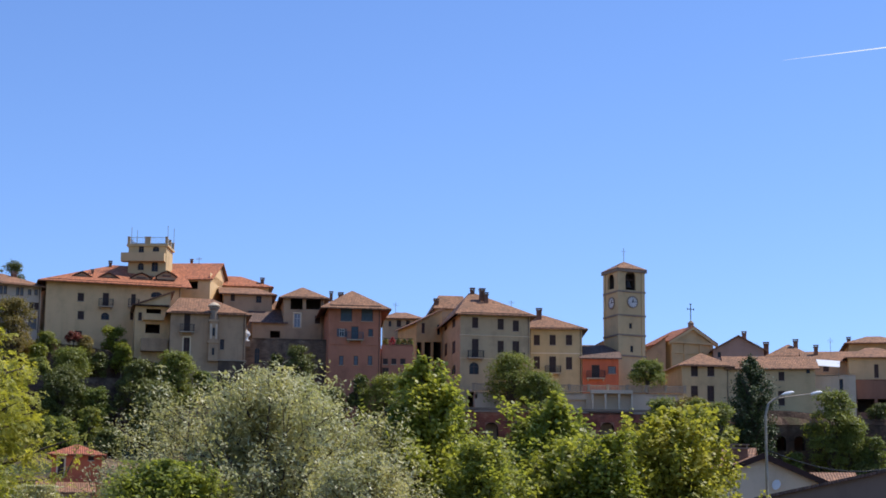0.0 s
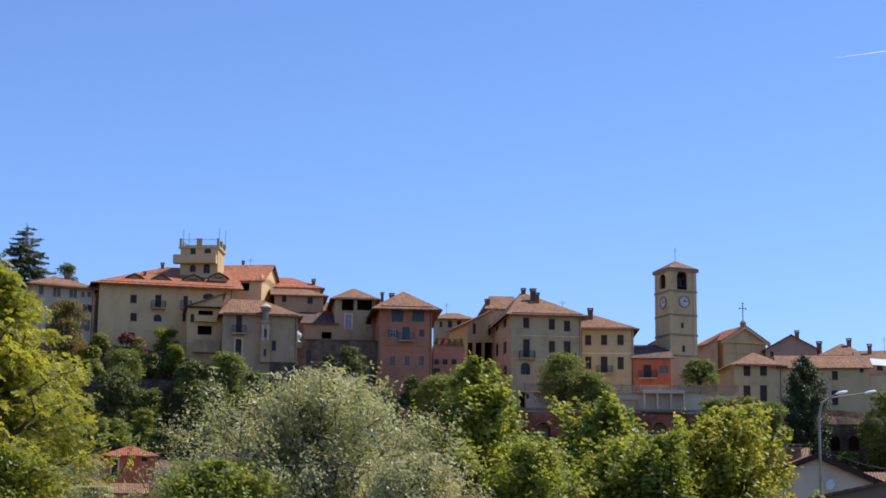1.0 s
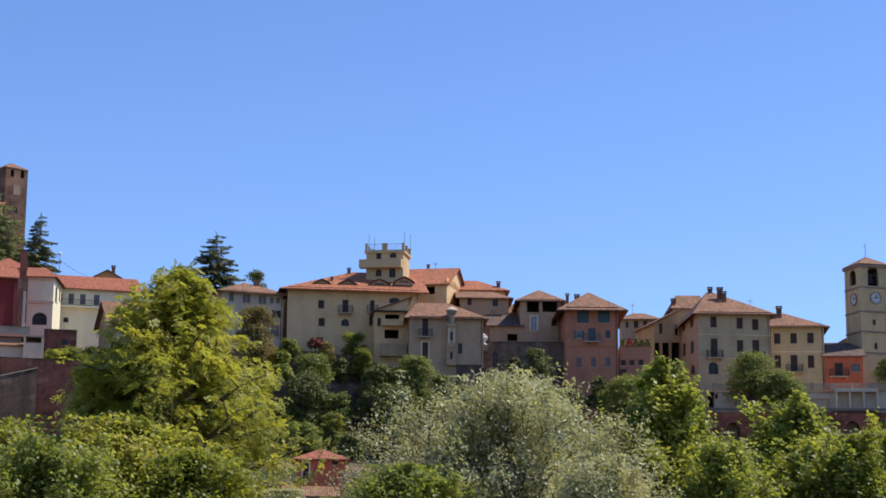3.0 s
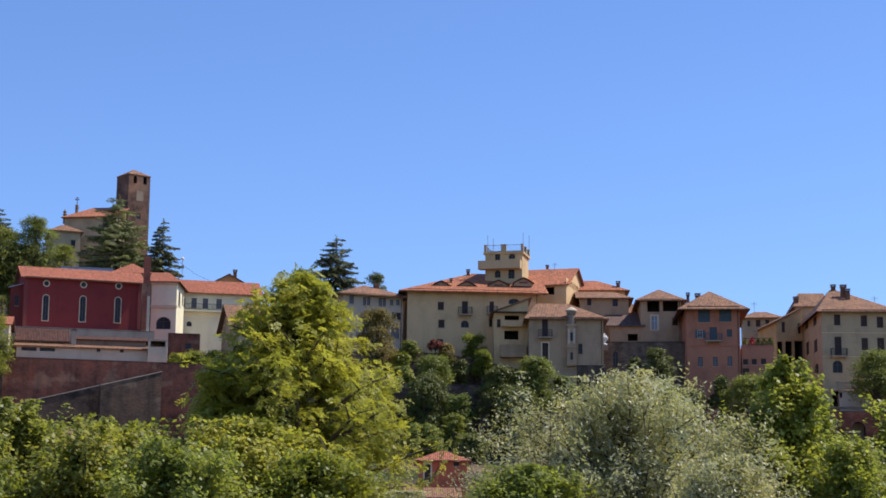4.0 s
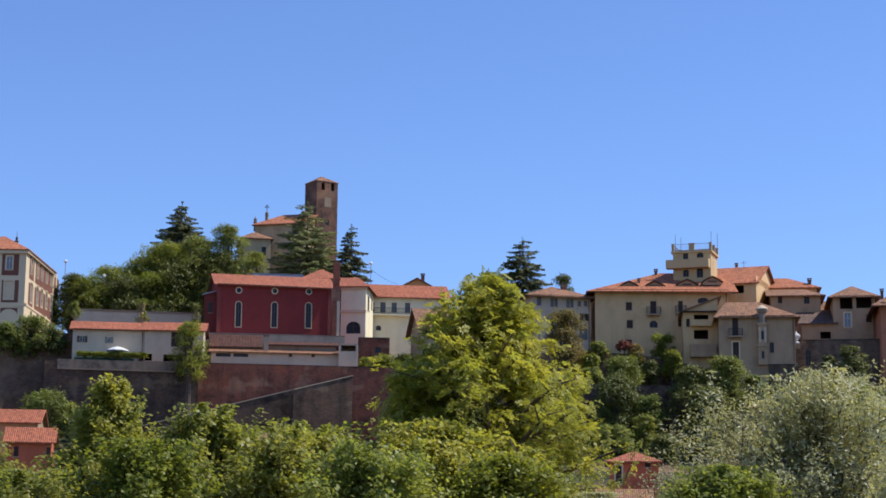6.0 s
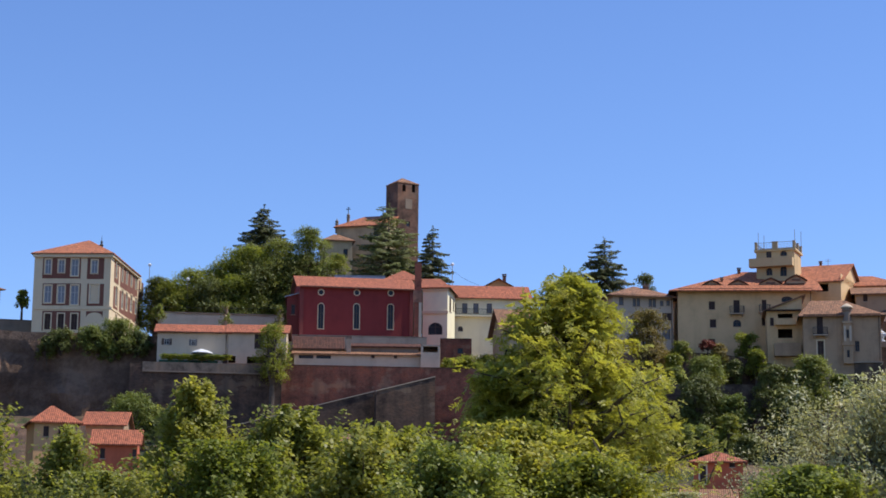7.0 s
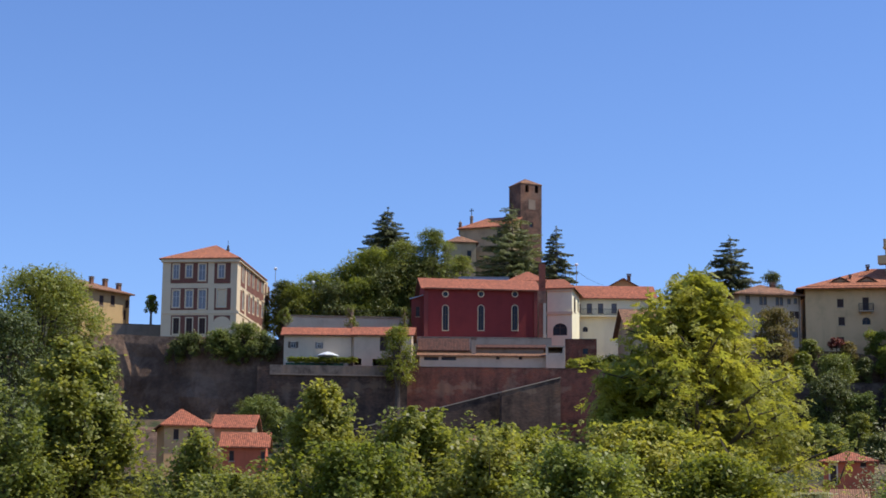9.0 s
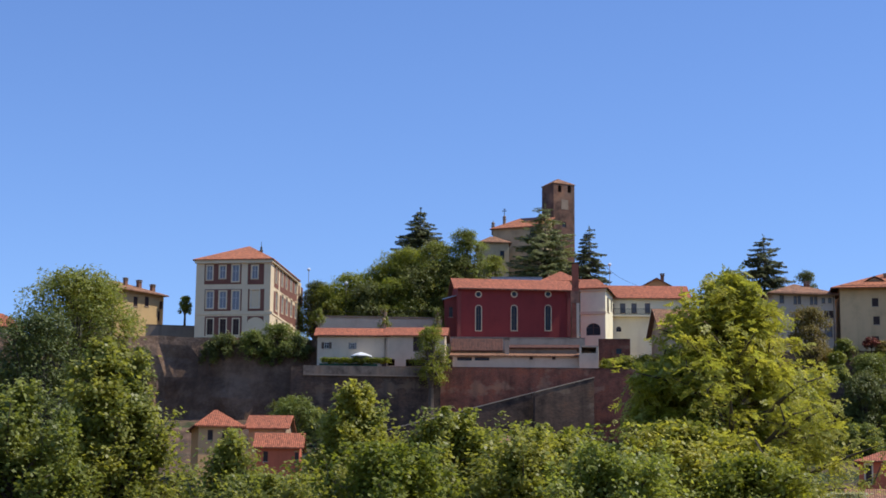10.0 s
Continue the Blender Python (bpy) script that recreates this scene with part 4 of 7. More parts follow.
def balustrade(parent, u0, u1, z):
    n = int((u1 - u0) / 2.6)
    for k in range(n + 1):
        u = u0 + (u1 - u0) * k / n
        part("baluster_pier", boxes(((-0.18, -0.2, 0), (0.18, 0.15, 0.95)), ((-0.24, -0.26, 0.95), (0.24, 0.2, 1.02))), CONCRETE, parent, "", pose(u, 0.1, z))
        if k < n:
            pairs = [((0.18, -0.1, 0.82), ((u1 - u0) / n - 0.18, 0.1, 0.94))]
            m = 10
            pairs += [((0.3 + ((u1 - u0) / n - 0.6) * q / m, -0.05, 0), (0.3 + ((u1 - u0) / n - 0.6) * q / m + 0.09, 0.05, 0.82)) for q in range(m + 1)]
            part("balustrade_bay", boxes(*pairs), CONCRETE, parent, "", pose(u, 0.1, z))


def turret_top(parent, w, d, h):
    """Roof terrace of the belvedere: corner piers, wall stubs and a light railing, with a cornice below."""
    part("cornice", boxes(((-0.25, -0.25, h - 0.35), (w + 0.25, d + 0.25, h - 0.05))), YELLOW, parent)
    for u, v in ((0, 0), (w, 0), (0, d), (w, d), (w * 0.5, 0), (w, d * 0.5)):
        s = 0.17 if u != w * 0.5 else 0.4
        part("pier", boxes(((-s, -0.15, -0.05), (s, 0.15, 1.0)), ((-s - 0.05, -0.2, 1.0), (s + 0.05, 0.2, 1.06))), PALE, parent, "", pose(u, v, h))
    for p, q in (((0, 0), (w, 0)), ((w, 0), (w, d)), ((w, d), (0, d)), ((0, d), (0, 0))):
        railing(parent, "railing", STEEL, (*p, h), (*q, h), 1.0, 0.22)


def lantern(parent, u, z0, z1, z2):
    bm = bmesh.new()
    h = z1 - z0
    lathe(bm, ((0.45, -0.4), (0.45, h * 0.55), (0.55, h * 0.6), (0.3, h * 0.8), (0.06, h)), 10)
    l = part("lantern", bm, STONE, parent, "small stone finial on the gable", pose(u, 0.3, z0))
    cross_finial(l, pose(0, 0, h), z2 - z1, 1.0)


def pinnacle(parent, u, v, z, h):
    bm = bmesh.new()
    lathe(bm, ((0.3, -1.2), (0.3, h * 0.3), (0.42, h * 0.34), (0.2, h * 0.42), (0.34, h * 0.6), (0.3, h * 0.72), (0.1, h * 0.8), (0.04, h)), 10)
    part("pinnacle", bm, STONE, parent, "stone pinnacle", pose(u, v, z))


def street_lamp(label, at, h):
    lamp = empty("street_lamp", label, "street lamp", pose(at[0], at[1], 0))
    bm = bmesh.new()
    tube(bm, [(0, 0, -0.2), (0, 0, 1.2), (0, 0, h - 0.5)], [0.075, 0.055, 0.042], 10)
    part("pole", bm, STEEL, lamp)
    for reach, up, dy in ((0.62, 0.28, -0.1), (1.75, 0.36, 0.25)):
        bm = bmesh.new()
        pts = [(0, 0, h - 0.9), (0.02, 0, h - 0.45), (0.12, dy * 0.2, h - 0.12), (0.36, dy * 0.5, h + 0.06), (reach, dy, h + up - 0.08)]
        tube(bm, pts, [0.04, 0.036, 0.03, 0.025, 0.02], 8)
        arm = part("arm", bm, STEEL, lamp)
        bm = bmesh.new()
        bmesh.ops.create_uvsphere(bm, u_segments=12, v_segments=8, radius=1.0, matrix=pose(reach + 0.12, dy, h + up - 0.06, 0, -14, 0) @ Matrix.Diagonal((0.23, 0.1, 0.06, 1)))
        part("lamp_head", bm, WHITEPAINT, arm, "white lamp head")
    return lamp


def parasol(at, z):
    p = empty("parasol", "open white garden parasol on the terrace", "parasol", pose(at[0], at[1], z - 2.2))
    part("pole", boxes(((-0.03, -0.03, 0), (0.03, 0.03, 2.5))), STEEL, p)
    bm = bmesh.new()
    lathe(bm, ((1.6, 1.95), (1.58, 2.05), (0.8, 2.4), (0.04, 2.62)), 8)
    part("canopy", bm, WHITEPAINT, p, "white fabric canopy")


def awning(at, z, turn):
    a = empty("awning", "white awning over the roof terrace on thin posts", "awning", pose(at[0], at[1], z - 2.2, 0, 0, turn))
    for u in (-1.7, 1.7):
        part("post", boxes(((u - 0.04, -0.04, 0), (u + 0.04, 0.04, 2.2))), STEEL, a)
    bm = boxes(((-1.9, -1.2, 0), (1.9, 1.0, 0.06)))
    part("sheet", bm, WHITEPAINT, a, "white awning sheet", pose(0, 0, 2.2, 30, 5, 0))


def ramp_wall(p, zp, q, zq):
    """A sloping ramp wall with a pale coping, from the point p up to q."""
    w = empty("ramp_wall", "dark ramp wall with a pale sloping coping", "wall", pose(p[0], p[1], 0))
    d = Vector((q[0] - p[0], q[1] - p[1], 0))
    n = Vector((-d.y, d.x, 0)).normalized()
    for name, lo, hi, mat, grow in (("wall", -9.0, 0.0, RUBBLE, 1.2), ("coping", 0.0, 0.13, CONCRETE, 1.3)):
        bm = bmesh.new()
        v = []
        for e, z in ((Vector((0, 0, 0)), zp), (d, zq)):
            for s in (-0.1 if name == "coping" else 0.0, grow):
                for dz in (lo, hi):
                    v.append(bm.verts.new(e + n * s + Vector((0, 0, z + dz))))
        uv = bm.loops.layers.uv.new("UVMap")
        for f in ((0, 4, 5, 1), (2, 3, 7, 6), (1, 5, 7, 3), (0, 2, 6, 4), (0, 1, 3, 2), (4, 6, 7, 5)):
            for loop in bm.faces.new([v[i] for i in f]).loops:
                loop[uv].uv = (loop.vert.co.xy.length, loop.vert.co.z)
        part(name, bm, mat, w)


def contrail(p, q):
    """A thin white vapour trail far up, which fades at its old end."""
    p, q = Vector(p), Vector(q)
    across = Vector((q.y - p.y, p.x - q.x, 0)).normalized()
    bm = bmesh.new()
    rows = []
    for k in range(13):
        e, w = p.lerp(q, k / 12), 0.3 + 4.2 * (k / 12) ** 0.9
        rows.append([bm.verts.new(e + across * w * s + Vector((0, 0, (0.3 - abs(s)) * 0.25 * w))) for s in (-1, -0.4, 0.4, 1)])
    for a, b in zip(rows, rows[1:]):
        for k in range(3):
            bm.faces.new((a[k], a[k + 1], b[k + 1], b[k]))
    m, nt, bsdf = material("vapour")
    bsdf.inputs["Base Color"].default_value = (0.9, 0.9, 0.9, 1)
    bsdf.inputs["Roughness"].default_value = 1.0
    tr = nt.nodes.new("ShaderNodeBsdfTranslucent")
    tr.inputs["Color"].default_value = (0.9, 0.9, 0.9, 1)
    mix = nt.nodes.new("ShaderNodeMixShader")
    mix.inputs[0].default_value = 0.7
    nt.links.new(bsdf.outputs[0], mix.inputs[1])
    nt.links.new(tr.outputs[0], mix.inputs[2])
    nt.links.new(mix.outputs[0], nt.nodes["Material Output"].inputs["Surface"])
    ob = new("contrail", mesh_of("contrail", bm, m))
    tagged(ob, "thin white vapour trail in the clear sky", "contrail", kind="structure")


def finial(parent, u, v, z, h):
    bm = bmesh.new()
    lathe(bm, ((0.22, 0), (0.22, h * 0.3), (0.32, h * 0.33), (0.14, h * 0.45), (0.2, h * 0.55), (0.04, h * 0.7), (0.03, h)), 10)
    part("finial", bm, IRON, parent, "dark iron roof finial", pose(u, v, z))


def urn(at, z):
    bm = bmesh.new()
    lathe(bm, ((0.42, 0), (0.42, 0.15), (0.2, 0.25), (0.2, 0.4), (0.5, 0.8), (0.58, 1.05), (0.4, 1.2), (0.46, 1.3), (0.1, 1.45), (0.05, 1.7)), 12)
    u = empty("urn", "white stone urn on the rampart corner", "urn", pose(at[0], at[1], z - 0.5))
    part("vase", bm, WHITEPAINT, u)
    part("plinth", boxes(((-0.5, -0.5, -0.8), (0.5, 0.5, 0.0))), STONE, u)


def lamp_post(at, z0, z1):
    l = empty("lamp_post", "thin grey lamp post among the trees", "street lamp", pose(at[0], at[1], z0))
    h = z1 - z0
    bm = bmesh.new()
    tube(bm, [(0, 0, -0.2), (0, 0, h * 0.5), (0, 0, h - 0.3)], [0.09, 0.07, 0.05], 8)
    part("pole", bm, STEEL, l)
    bm = bmesh.new()
    lathe(bm, ((0.08, h - 0.35), (0.26, h - 0.2), (0.3, h), (0.2, h + 0.12), (0.03, h + 0.2)), 10)
    part("lamp_head", bm, WHITEPAINT, l)


def downpipe(parent, u, h):
    bm = bmesh.new()
    tube(bm, [(u, 0.15, h - 0.15), (u, -0.08, h - 0.45), (u, -0.08, h * 0.5), (u, -0.08, 0.05)], [0.06] * 4, 6)
    part("downpipe", bm, BROWNWOOD, parent, "brown metal downpipe")
    part("gutter", boxes(((0.0, -0.62, h - 0.12), (u + 0.2, -0.5, h - 0.02))), BROWNWOOD, parent)


def hedge(p, q, z, h):
    rng = np.random.default_rng(77)
    n = 9000
    p, q = np.array([*p, z]), np.array([*q, z])
    f = rng.uniform(0, 1, n)
    pts = p + np.outer(f, q - p) + np.stack([rng.normal(size=n) * 0.2, rng.normal(size=n) * 0.25, h * rng.uniform(0, 1, n) ** 0.7 + 0.1 * np.sin(f * 40)], 1)
    me = leaf_cloud(pts - p, np.tile([0, -0.5, 0.4], (n, 1)), 0.22, 0.6, rng)
    me.materials.append(LEAF_LIME)
    e = empty("hedge", "low clipped green hedge along the terrace", "hedge", pose(*p))
    part("foliage", me, None, e)
    bm = bmesh.new()
    for k in range(14):
        b = Vector((q - p) * (k + 0.5) / 14)
        tube(bm, [b - Vector((0, 0, 0.3)), b + Vector((0, 0, h * 0.8))], [0.04, 0.015], 5)
    part("stem", bm, BARK, e)


def cable(p, q, sag=0.35, r=0.02):
    """A slack overhead cable."""
    p, q = Vector(p), Vector(q)
    bm = bmesh.new()
    tube(bm, [p.lerp(q, k / 10) - Vector((0, 0, sag * math.sin(math.pi * k / 10))) for k in range(11)], [r] * 11, 5)
    tagged(new("overhead_cable", mesh_of("overhead_cable", bm, IRON)), "thin dark overhead cable between poles", "cable")


# ---- the town on the ridge ----
# the right end of the town
end_house = house("town_house", "yellow rendered house with a low tiled roof, brown balconies", (113.51, 242.77), -19.06, (7.84, 10), (23.9, 34.86), YELLOW, roof=("x", 1.8, 0.7, (3, 3), TILE_OLD),
    front=[("shut", 3.86, 7.92, 0.62, 1.96), ("shut", 6.17, 7.91, 0.71, 1.96)])
end_house_upper = house("town_house", "upper yellow house with broad tiled eaves", (118.73, 253.58), -20.09, (8.1, 9), (24.13, 38.5), HONEY, roof=("x", 1.38, 0.8, (3, 3), TILE_OLD))
chimney(end_house_upper, 0.18, 3, 14.68, 0.53, 0.96)
brown_terrace = house("terrace", "brown wooden terrace of two decks on posts", (112.65, 238.76), -19.26, (6.68, 4), (23.82, 31.12), RUST,
    front=[("loggia", 1.3, 2.63, 2.42, 1.92), ("loggia", 4.51, 2.63, 3.2, 1.91)], category="terrace")
white_annex = house("town_house", "white rendered house with an open roof terrace", (106.63, 239.32), -21.01, (5.64, 8), (24.46, 31.62), WHITE,
    front=[("slit", 3.64, 4.81, 0.52, 1.76)])
annex_back = house("town_house", "tiled house behind the roof terrace", (108.67, 247.16), -20.73, (7.29, 9), (24.61, 34.55), TAN, roof=("x", 1.84, 0.6, (0, 0), TILE_OLD),
    front=[("shut", 2.97, 8.42, 0.84, 0.99)])
chimney(annex_back, 1.76, 3, 11.8, 0.59, 0.93)
far_roofs = house("town_house", "tan house with a hipped tile roof", (109.59, 263.09), -22.61, (6.2, 10), (25.57, 37.33), TAN, roof=("x", 2.2, 0.6, (2.95, 2.95), TILE_OLD))
chimney(far_roofs, 4.23, 4, 13.81, 0.72, 0.98)
chimney(far_roofs, -0.33, 1, 12.6, 0.8, 1.42)
cream_long = house("town_house", "long cream house with a red tile roof", (93.93, 240.29), -17.35, (12.1, 10), (24.94, 32.26), YELLOW, roof=("x", 2.15, 0.6, (0, 0), TILE_OLD),
    front=[("shut", 7.45, 5.56, 0.82, 1.27), ("shut", 7.37, 2.06, 0.91, 2.06), ("slit", 11.15, 6.59, 0.56, 0.64)])
cream_corner = house("town_house", "cream corner house with brown hipped tiles and brown shutters", (87.27, 240.66), -3.93, (6.82, 9), (25.38, 32.63), YELLOW, roof=("x", 2.06, 0.7, (4, 2.5), TILE_OLD),
    front=[("shut", 1.79, 5.6, 1.01, 1.62), ("shut", 4.17, 5.67, 1.02, 1.62), ("shut", 1.74, 2.66, 1.01, 1.61), ("shut", 4.11, 2.09, 1.02, 2.25)])
small_gable = house("town_house", "small grey-mauve gabled house with a chimney", (99.92, 261.57), -16.91, (7.72, 14), (25.8, 37.67), MAUVE, roof=("y", 2.14, 0.5, (0, 0), TILE_OLD),
    front=[("slit", 0.93, 10.74, 0.53, 0.87)])
chimney(small_gable, 5.02, 3, 14.29, 0.62, 0.88)
church = house("church", "ochre parish church with a pediment and tiled roof", (93.55, 262.85), 9, (7.42, 9), (26.02, 39.17), YELLOW, roof=("y", 2.2, 0.55, (0, 2.5), TILE_NEW),
    front=[("slit", 5.34, 10.05, 0.73, 1.43)], category="church")
church_aisle = house("church", "low tiled side chapel of the church", (88.98, 261.26), -10.81, (3.02, 12), (26.63, 37.06), TAN, roof=("shedr", 2.07, 0.4, (0, 0), TILE_NEW), category="church")
church_wing = house("church", "tiled transept of the church behind the tower", (82.34, 269.71), -10.98, (4.59, 16), (27.9, 38.03), TAN, roof=("shedr", 2.48, 0.5, (0, 0), TILE_OLD), category="church")
bell_tower = house("bell_tower", "cream rendered bell tower with clocks and open belfry", (80.79, 249.23), 11.04, (4.34, 4.35), (26.91, 47.54), YELLOW, roof=("x", 1.21, 0.3, (2.02, 2.02), TILE_OLD),
    front=[("belfry", 2.05, 17.46, 1.72, 2.81), ("slit", 1.98, 11.81, 0.48, 0.78), ("slit", 2.13, 8.35, 0.48, 0.94), ("slit", 2.27, 4.87, 0.57, 1.02)],
    left=[("belfry", 2.1, 17.76, 1.92, 2.23)], category="bell tower")
block(bell_tower, "string_course", STONE, (-0.14, -0.14, 17.09), (4.48, 4.49, 17.33))
block(bell_tower, "string_course", STONE, (-0.14, -0.14, 13.6), (4.48, 4.49, 13.84))
block(bell_tower, "string_course", STONE, (-0.14, -0.14, 10.71), (4.48, 4.49, 10.95))
block(bell_tower, "string_course", STONE, (-0.14, -0.14, 7.66), (4.48, 4.49, 7.9))
block(bell_tower, "cornice", STONE, (-0.3, -0.3, 20.11), (4.64, 4.65, 20.56))
clock(bell_tower, pose(2.29, -0.02, 15.71, 90, 0, 0), 0.85, ((75, 0.55, 0.06), (5, 0.8, 0.04)))
clock(bell_tower, pose(-0.02, 1.95, 15.65, 90, 0, -90), 0.85, ((75, 0.55, 0.06), (5, 0.8, 0.04)))
for lo, hi in (((0.0, -0.12, 0.0), (0.55, 0, 20.1)), ((3.79, -0.12, 0.0), (4.34, 0, 20.1)), ((-0.12, -0.12, 0.0), (0, 0.5, 20.1)), ((-0.12, 3.85, 0.0), (0, 4.35, 20.1))):
    block(bell_tower, "corner_strip", YELLOW, lo, hi)
bm = bmesh.new()
lathe(bm, ((0.62, 17.9), (0.5, 18.15), (0.36, 18.7), (0.24, 18.95), (0.05, 19.05)), 14, (2.1, 1.0))
part("bell", bm, IRON, bell_tower, "dark bronze bell")
part("bell_beam", boxes(((0.3, 0.9, 19.05), (4.0, 1.1, 19.25))), BROWNWOOD, bell_tower)
antenna(bell_tower, 2.1, 2.1, 21.77, 2.25, 1)
raking_boards(church, 7.42, 13.15, 2.2, 0.55, (-0.42, 0.0), 0.5, YELLOW, "moulded cornice along the pediment")
lantern(church, 3.71, 15.25, 16.45, 18.95)
block(church, "cornice", YELLOW, (-0.3, -0.4, 12.70), (7.72, 0, 13.05), "moulded cornice below the pediment")
block(church, "string_course", YELLOW, (-0.1, -0.18, 11.15), (7.52, 0, 11.35))
for u in (0.1, 2.23, 4.90, 6.82):
    block(church, "pilaster", YELLOW, (u, -0.14, 6.65), (u + 0.5, 0, 12.70))
orange_house = house("town_house", "orange rendered house with a balcony and dark shed roof", (74.64, 246.97), -13.82, (5.06, 7), (27.32, 33.8), ORANGE, roof=("shed", 2.53, 0.5, (0, 0), TILE_DARK),
    front=[("balc", 1.84, 3.58, 1.13, 1.94), ("greyshut", 4.16, 4.28, 1.13, 1.06)])
# the palazzo
palazzo_wing = house("palazzo", "yellow palazzo wing with brown shutters", (67.53, 249.01), -11.17, (7.37, 12), (27.14, 38.18), YELLOW, roof=("x", 2.52, 0.8, (0, 5), TILE_OLD),
    front=[("shut", 0.89, 8.52, 0.89, 1.48), ("shut", 3.16, 8.55, 0.89, 1.48), ("shut", 5.5, 8.58, 0.9, 1.48), ("shut", 0.89, 5.11, 0.89, 1.79), ("balc", 3.15, 4.49, 0.97, 2.44), ("shut", 5.49, 5.09, 0.89, 1.79)], category="palazzo")
chimney(palazzo_wing, 1.51, 4, 12.78, 0.73, 1.66)
palazzo = house("palazzo", "grey-cream palazzo with brown shutters, balconies and arches", (56.44, 245.6), -2.94, (9.95, 16), (22.28, 39.44), PALE, roof=("x", 3.88, 0.9, (2.6, 6.4), TILE_OLD),
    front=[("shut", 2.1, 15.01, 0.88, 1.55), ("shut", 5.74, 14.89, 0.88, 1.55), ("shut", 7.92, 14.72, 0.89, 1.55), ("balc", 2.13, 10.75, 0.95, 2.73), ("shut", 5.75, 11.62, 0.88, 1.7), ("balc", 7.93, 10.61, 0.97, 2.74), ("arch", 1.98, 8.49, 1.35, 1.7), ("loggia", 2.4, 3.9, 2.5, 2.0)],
    left=[("shut", 10.48, 15.79, 2.77, 1.24), ("shut", 3.67, 16.27, 2.41, 1.34), ("shut", 10.65, 12, 2.74, 1.76), ("shut", 3.87, 12.48, 2.37, 1.86), ("arch", 10.8, 8.93, 3.22, 1.41), ("shut", -1.93, 16.87, 2.51, 1.19)], category="palazzo")
block(palazzo, "portico_slab", WHITE, (0.9, -1.6, 5.9), (3.9, 0, 6.2), "white slab of a small portico")
block(palazzo, "portico_column", WHITE, (1.75, -1.5, 2.0), (2.05, -1.2, 5.9))
block(palazzo, "portico_column", WHITE, (3.5, -1.5, 2.0), (3.8, -1.2, 5.9))
chimney(palazzo, 3.14, 8, 20.33, 0.57, 1.66)
chimney(palazzo, 3.99, 5, 19.74, 0.72, 1.72)
chimney(palazzo, 4.42, 4.2, 19.31, 0.56, 1.47)
ochre_loggia = house("town_house", "ochre house with a columned loggia", (53.23, 260.62), 6.46, (3.97, 9), (26.9, 39.95), HONEY, roof=("shedr", 2.05, 0.5, (0, 0), TILE_OLD),
    front=[("loggia", 0.49, 7.09, 0.75, 3.06), ("loggia", 1.81, 7.15, 1.02, 3.07), ("loggia", 3.31, 7.22, 1.29, 3.09), ("shut", 1.06, 11.49, 0.51, 1.71), ("slit", 3.45, 11.37, 0.43, 1.54)])
back_gable = house("town_house", "tan attic storey with a curved gable", (58.09, 269.82), -4.15, (4.48, 8), (27.2, 43.7), TAN, roof=("x", 2.41, 0.4, (1, 0), TILE_OLD))
chimney(back_gable, 0.23, 1, 16.65, 0.69, 1.41)
cream_back = house("town_house", "small cream house with a tiled roof", (51.47, 277.26), -8.52, (5.76, 9), (27.14, 42.9), PALE, roof=("x", 1.42, 0.6, (2, 2), TILE_OLD),
    front=[("shut", 2.31, 14.37, 0.69, 1.09), ("shut", 3.73, 14.39, 0.61, 1.08), ("slit", 0.9, 14.43, 0.43, 0.9)])
pink_house = house("town_house", "pink rendered house with blue-grey shutters", (37.49, 243.13), -4.77, (7.13, 11), (16.89, 39.31), PINK, roof=("x", 2.75, 1.3, (3.42, 3.42), TILE_OLD),
    front=[("blueshut", 2.35, 20.24, 1.59, 1.84), ("blueshut", 5.21, 20.32, 1.6, 1.84), ("openblue", 1.78, 18.1, 0.67, 1.11), ("bluebalc", 3.55, 17.68, 0.97, 1.89), ("blueshut", 5.72, 18.25, 0.68, 1.03), ("greyshut", 1.77, 14.23, 0.59, 1.25), ("greyshut", 3.77, 14.28, 0.59, 1.25), ("greyshut", 5.7, 14.33, 0.6, 1.25)])
chimney(pink_house, 0.85, 9, 24.61, 0.4, 1.13)
chimney(pink_house, 2.06, 7, 24.66, 0.63, 0.64)
pink_annex = house("town_house", "low pink annex with a roof terrace", (44.83, 242.9), -8.46, (4.33, 9), (17.1, 34.11), PINK,
    front=[("shut", 0.5, 14.3, 0.68, 0.79), ("shut", 1.66, 14.32, 0.68, 0.79), ("shut", 2.89, 14.34, 0.69, 0.79), ("darkdoor", 0.52, 12.75, 0.91, 1.1)])
loggia_house = house("town_house", "tan house with an open top-floor loggia", (32.65, 253.91), -4.33, (5.7, 9), (26.58, 41.92), TAN, roof=("x", 1.93, 0.8, (2.7, 2.7), TILE_OLD),
    front=[("loggia", 1.79, 13.54, 1.72, 1.76), ("loggia", 4.19, 13.61, 2.13, 1.77), ("white", 1.92, 11.01, 0.91, 1.97), ("shut", 4.81, 11.58, 0.78, 1.16)])
grey_rampart = house("retaining_wall", "dark rubble retaining wall below the loggia house", (26.56, 248.59), -6.1, (11.82, 6), (20.23, 35.09), OLD_WALL,
    front=[("arch", 1.85, 11.29, 0.71, 2.21)], category="wall")
low_shed = house("town_house", "low dark tiled lean-to", (28.31, 254.43), -4.35, (4.46, 7), (26.65, 38.17), TAN, roof=("shed", 2.63, 0.5, (0, 0), TILE_DARK),
    front=[("cave", 3.23, 9.34, 1.41, 1.01)])
